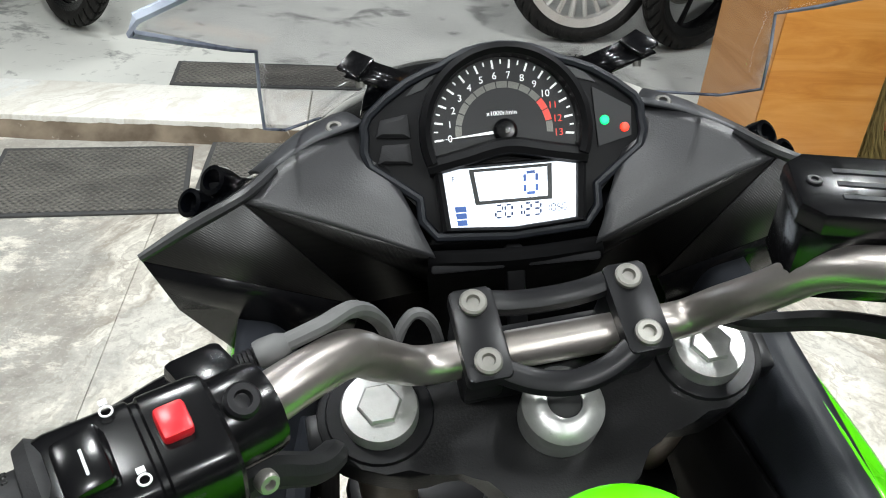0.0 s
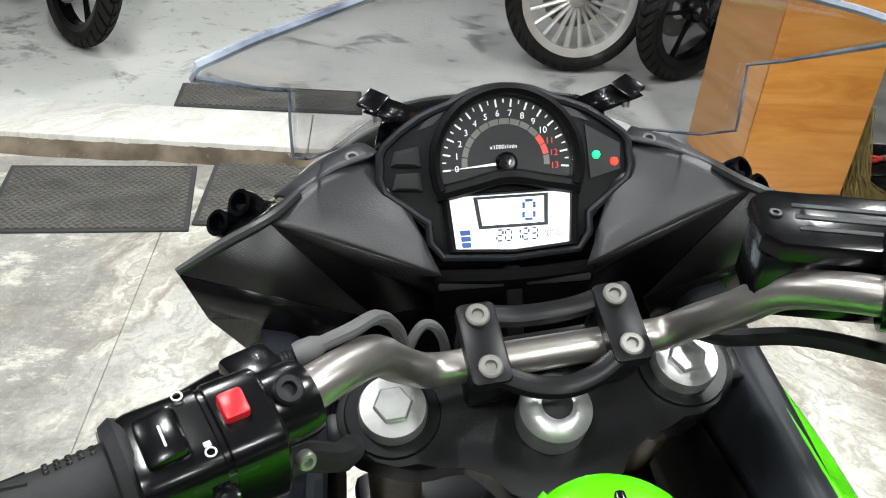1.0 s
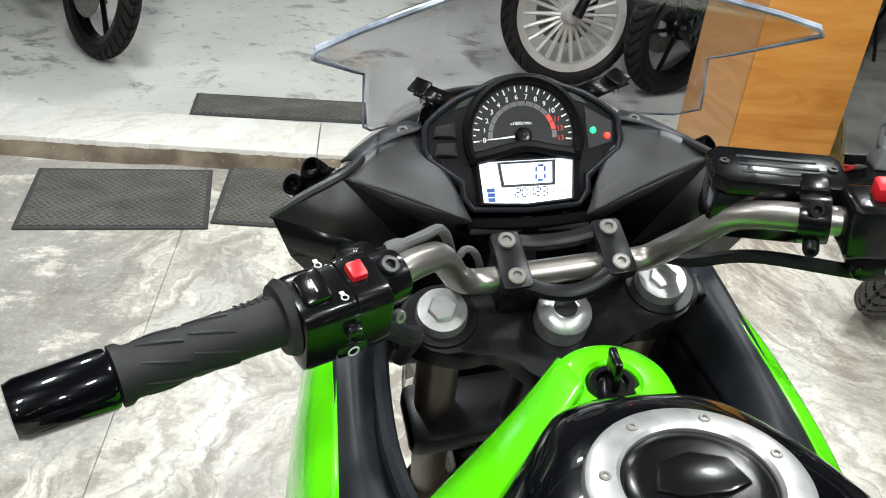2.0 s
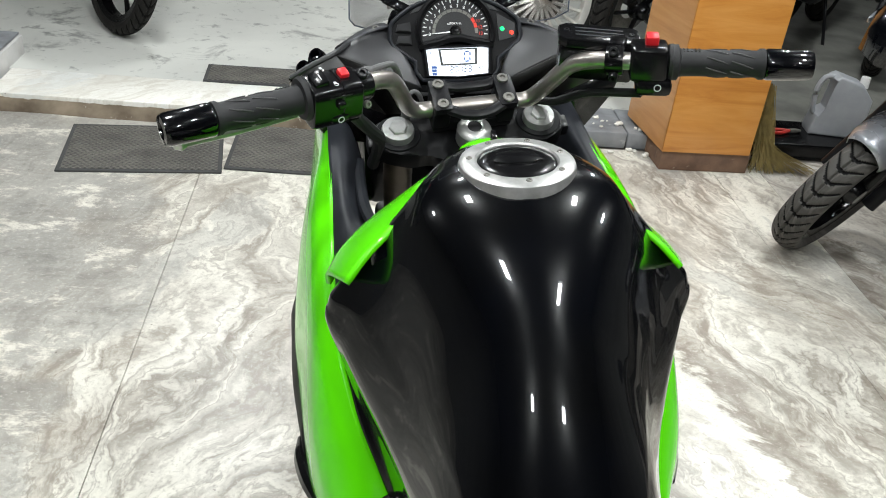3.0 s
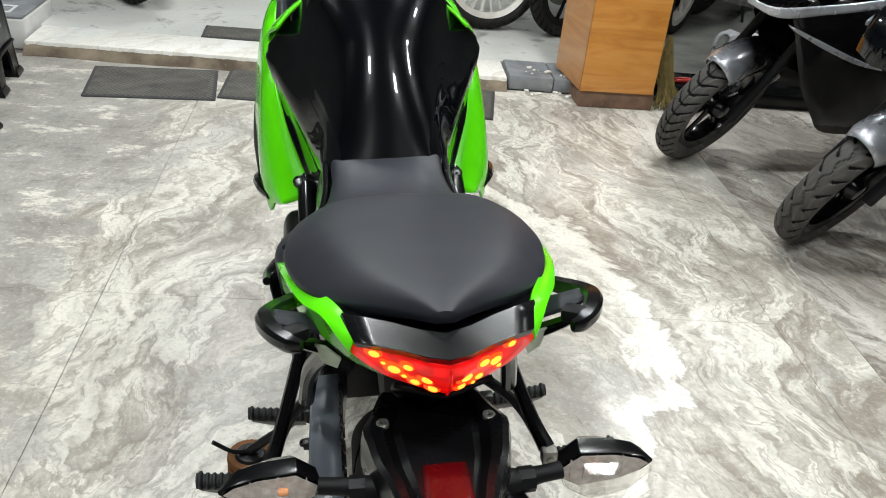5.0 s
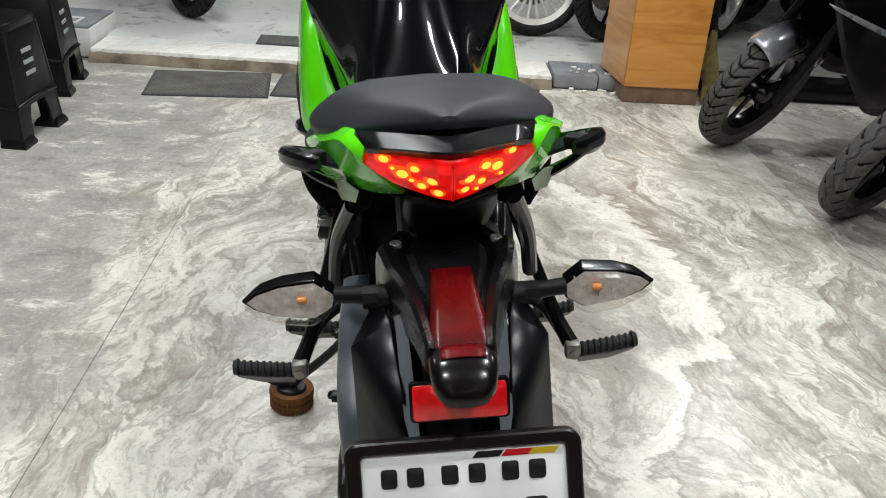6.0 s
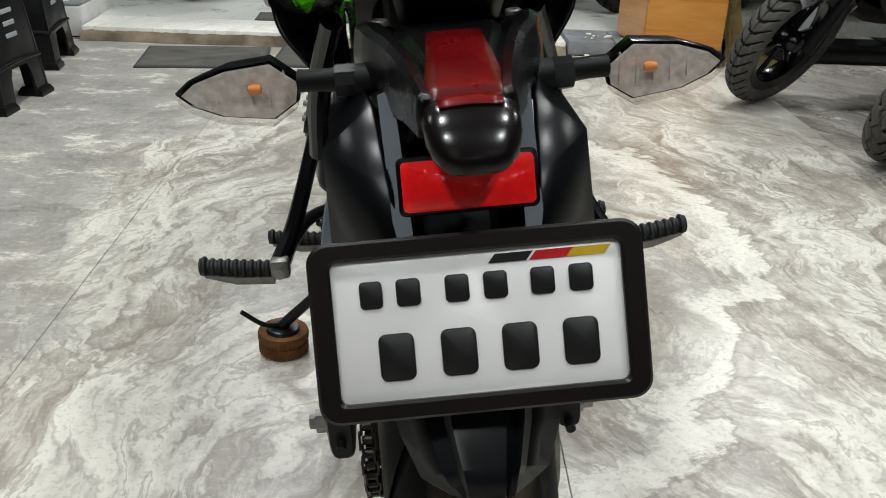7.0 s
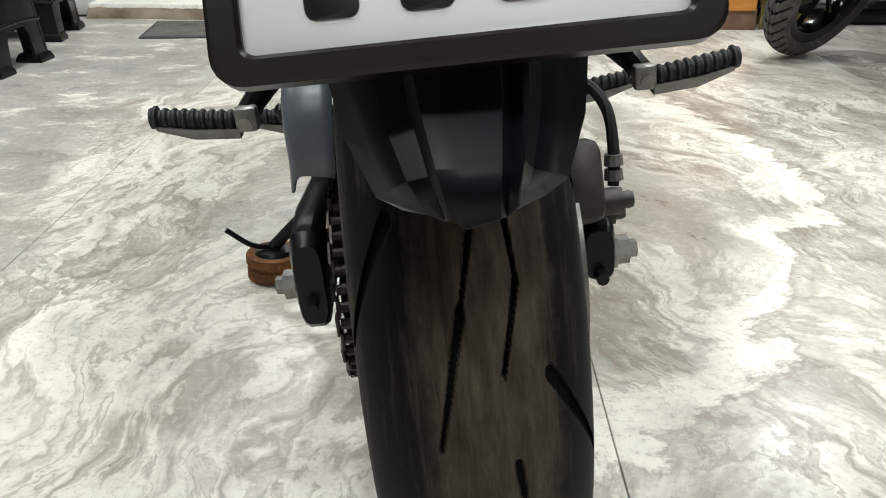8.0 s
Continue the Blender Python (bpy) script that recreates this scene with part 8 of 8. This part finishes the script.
    if faired:
        for s in (-1, 1):
            bm = bm_new()
            net(bm, [[(s * 0.12, 1.30, 0.86), (s * 0.20, 1.25, 0.70), (s * 0.19, 1.14, 0.50)], [(s * 0.19, 1.10, 0.86), (s * 0.23, 1.06, 0.66), (s * 0.20, 1.03, 0.36)], [(s * 0.20, 0.88, 0.82), (s * 0.23, 0.86, 0.60), (s * 0.19, 0.92, 0.27)], [(s * 0.16, 0.60, 0.74), (s * 0.20, 0.60, 0.50), (s * 0.17, 0.62, 0.26)]], 4, 4)
            part("side_fairing", bm, SATIN, ob, "black side fairing", solid=0.004, flat=1.0)
            bm = bm_new()
            net(bm, [[(s * 0.13, 1.47, 0.82), (s * 0.20, 1.38, 0.815), (s * 0.232, 1.20, 0.85), (s * 0.235, 1.00, 0.885), (s * 0.20, 0.70, 0.93)], [(s * 0.14, 1.46, 0.80), (s * 0.21, 1.36, 0.780), (s * 0.242, 1.19, 0.818), (s * 0.245, 0.99, 0.857), (s * 0.21, 0.70, 0.91)]], 4, 4)
            part("silver_trim", bm, guard or body, ob, "silver fairing shroud", solid=0.006, flat=1.0)
            bm = bm_new()
            net(bm, [[(s * 0.220, 1.31, 0.755), (s * 0.246, 1.15, 0.705), (s * 0.246, 0.98, 0.645), (s * 0.23, 0.84, 0.60)], [(s * 0.222, 1.28, 0.735), (s * 0.248, 1.14, 0.680), (s * 0.248, 0.97, 0.622), (s * 0.23, 0.84, 0.592)]], 4, 4)
            part("silver_blade", bm, guard or body, ob, solid=0.008)
            bm = bm_new()
            lathe(bm, [(0.0, -0.03), (0.016, -0.024), (0.024, 0.0), (0.018, 0.02), (0.0, 0.026)], frame_m((s * 0.26, 1.30, 0.90), (s, 0.3, 0)), 16)
            part("turn_signal", bm, LENS_CLEAR, ob, "clear front turn signal")
        bm = bm_new()
        loft(bm, [seat_ring(y, zt, w, ze, zb, 0.0) for y, zt, w, ze, zb in ((1.52, 0.85, 0.05, 0.82, 0.76), (1.47, 0.91, 0.11, 0.86, 0.77), (1.38, 0.965, 0.16, 0.885, 0.78), (1.24, 0.99, 0.185, 0.90, 0.79), (1.06, 1.0, 0.185, 0.90, 0.79), (0.98, 0.99, 0.16, 0.89, 0.79))])
        part("headlamp_cowl", bm, BLACK, ob, "glossy black front cowl", flat=1.2)
    else:
        bm = bm_new()
        lathe(bm, [(0.0, -0.09), (0.05, -0.085), (0.085, -0.03), (0.09, 0.0), (0.08, 0.008), (0.0, 0.02)], frame_m((0, 1.24, 0.88), (0, 1, -0.1)), 28)
        part("headlamp", bm, CHROME, ob, xf=T)
    bm = bm_new()
    tube(bm, [(0.12, 0.85, 0.35), (0.14, 0.5, 0.26), (0.16, 0.2, 0.30), (0.17, -0.1, 0.38)], [0.022, 0.024, 0.040, 0.045], 12)
    part("exhaust", bm, METAL_BLACK, ob)
    bm = bm_new()
    tube(bm, [(-0.10, 0.55, 0.30), (-0.17, 0.60, 0.15), (-0.22, 0.62, 0.02)], 0.010, 8)
    part("side_stand", bm, METAL_BLACK, ob)
    return ob


def heading(x, y, z, yaw, lean=-7):
    """A place for a parked bike by its front contact point and heading (0 is towards +y)."""
    return pose(x, y, z, 0, 0, yaw) @ pose(0, 0, 0, 0, lean, 0) @ pose(0, -1.36, 0)


parked_bike("parked_motorcycle", heading(1.580, 2.682, 0.004, 97, -13), "black and silver naked motorcycle on its side stand", BLACK, SATIN, 6, chevron, 30, 0.29, 0.055, 0.07, SILVER_PAINT)
parked_bike("parked_motorcycle", heading(1.805, 1.943, 0.004, 95, -14), "black motorcycle with silver mudguard beside another", BLACK, SATIN, 6, zigzag, 30, 0.29, 0.055, 0.07, SILVER_PAINT)
parked_bike("parked_motorcycle", heading(0.83, 4.37, STEP_Z, 128, -6), "black motorcycle with pale many-spoked alloy wheels", BLACK, WHITE_RIM, 22, chevron, -36, 0.31, 0.05, 0.06, BLACK, 0.0, False)
parked_bike("parked_motorcycle", heading(1.30, 4.33, STEP_Z, 128, -6), "dark motorcycle with black five-spoke wheels", BLACK, SATIN, 5, chevron, -8, 0.30, 0.05, 0.06, BLACK)
parked_bike("parked_motorcycle", heading(-1.165, 4.27, STEP_Z, -152, -6), "black motorcycle with slim alloy wheels", BLACK, SATIN, 6, chevron, 12, 0.30, 0.045, 0.05, BLACK)
parked_bike("parked_motorcycle", heading(2.05, 4.60, STEP_Z, 140, -6), "dark motorcycle with pale frame parts in the back row", BLACK, WHITE_RIM, 3, chevron, 4, 0.30, 0.05, 0.06, BLACK, 0.0, False)
parked_bike("parked_motorcycle", heading(2.75, 4.55, STEP_Z, 140, -6), "dark motorcycle in the back row", BLACK, SATIN, 3, chevron, 4, 0.30, 0.05, 0.06, BLACK)
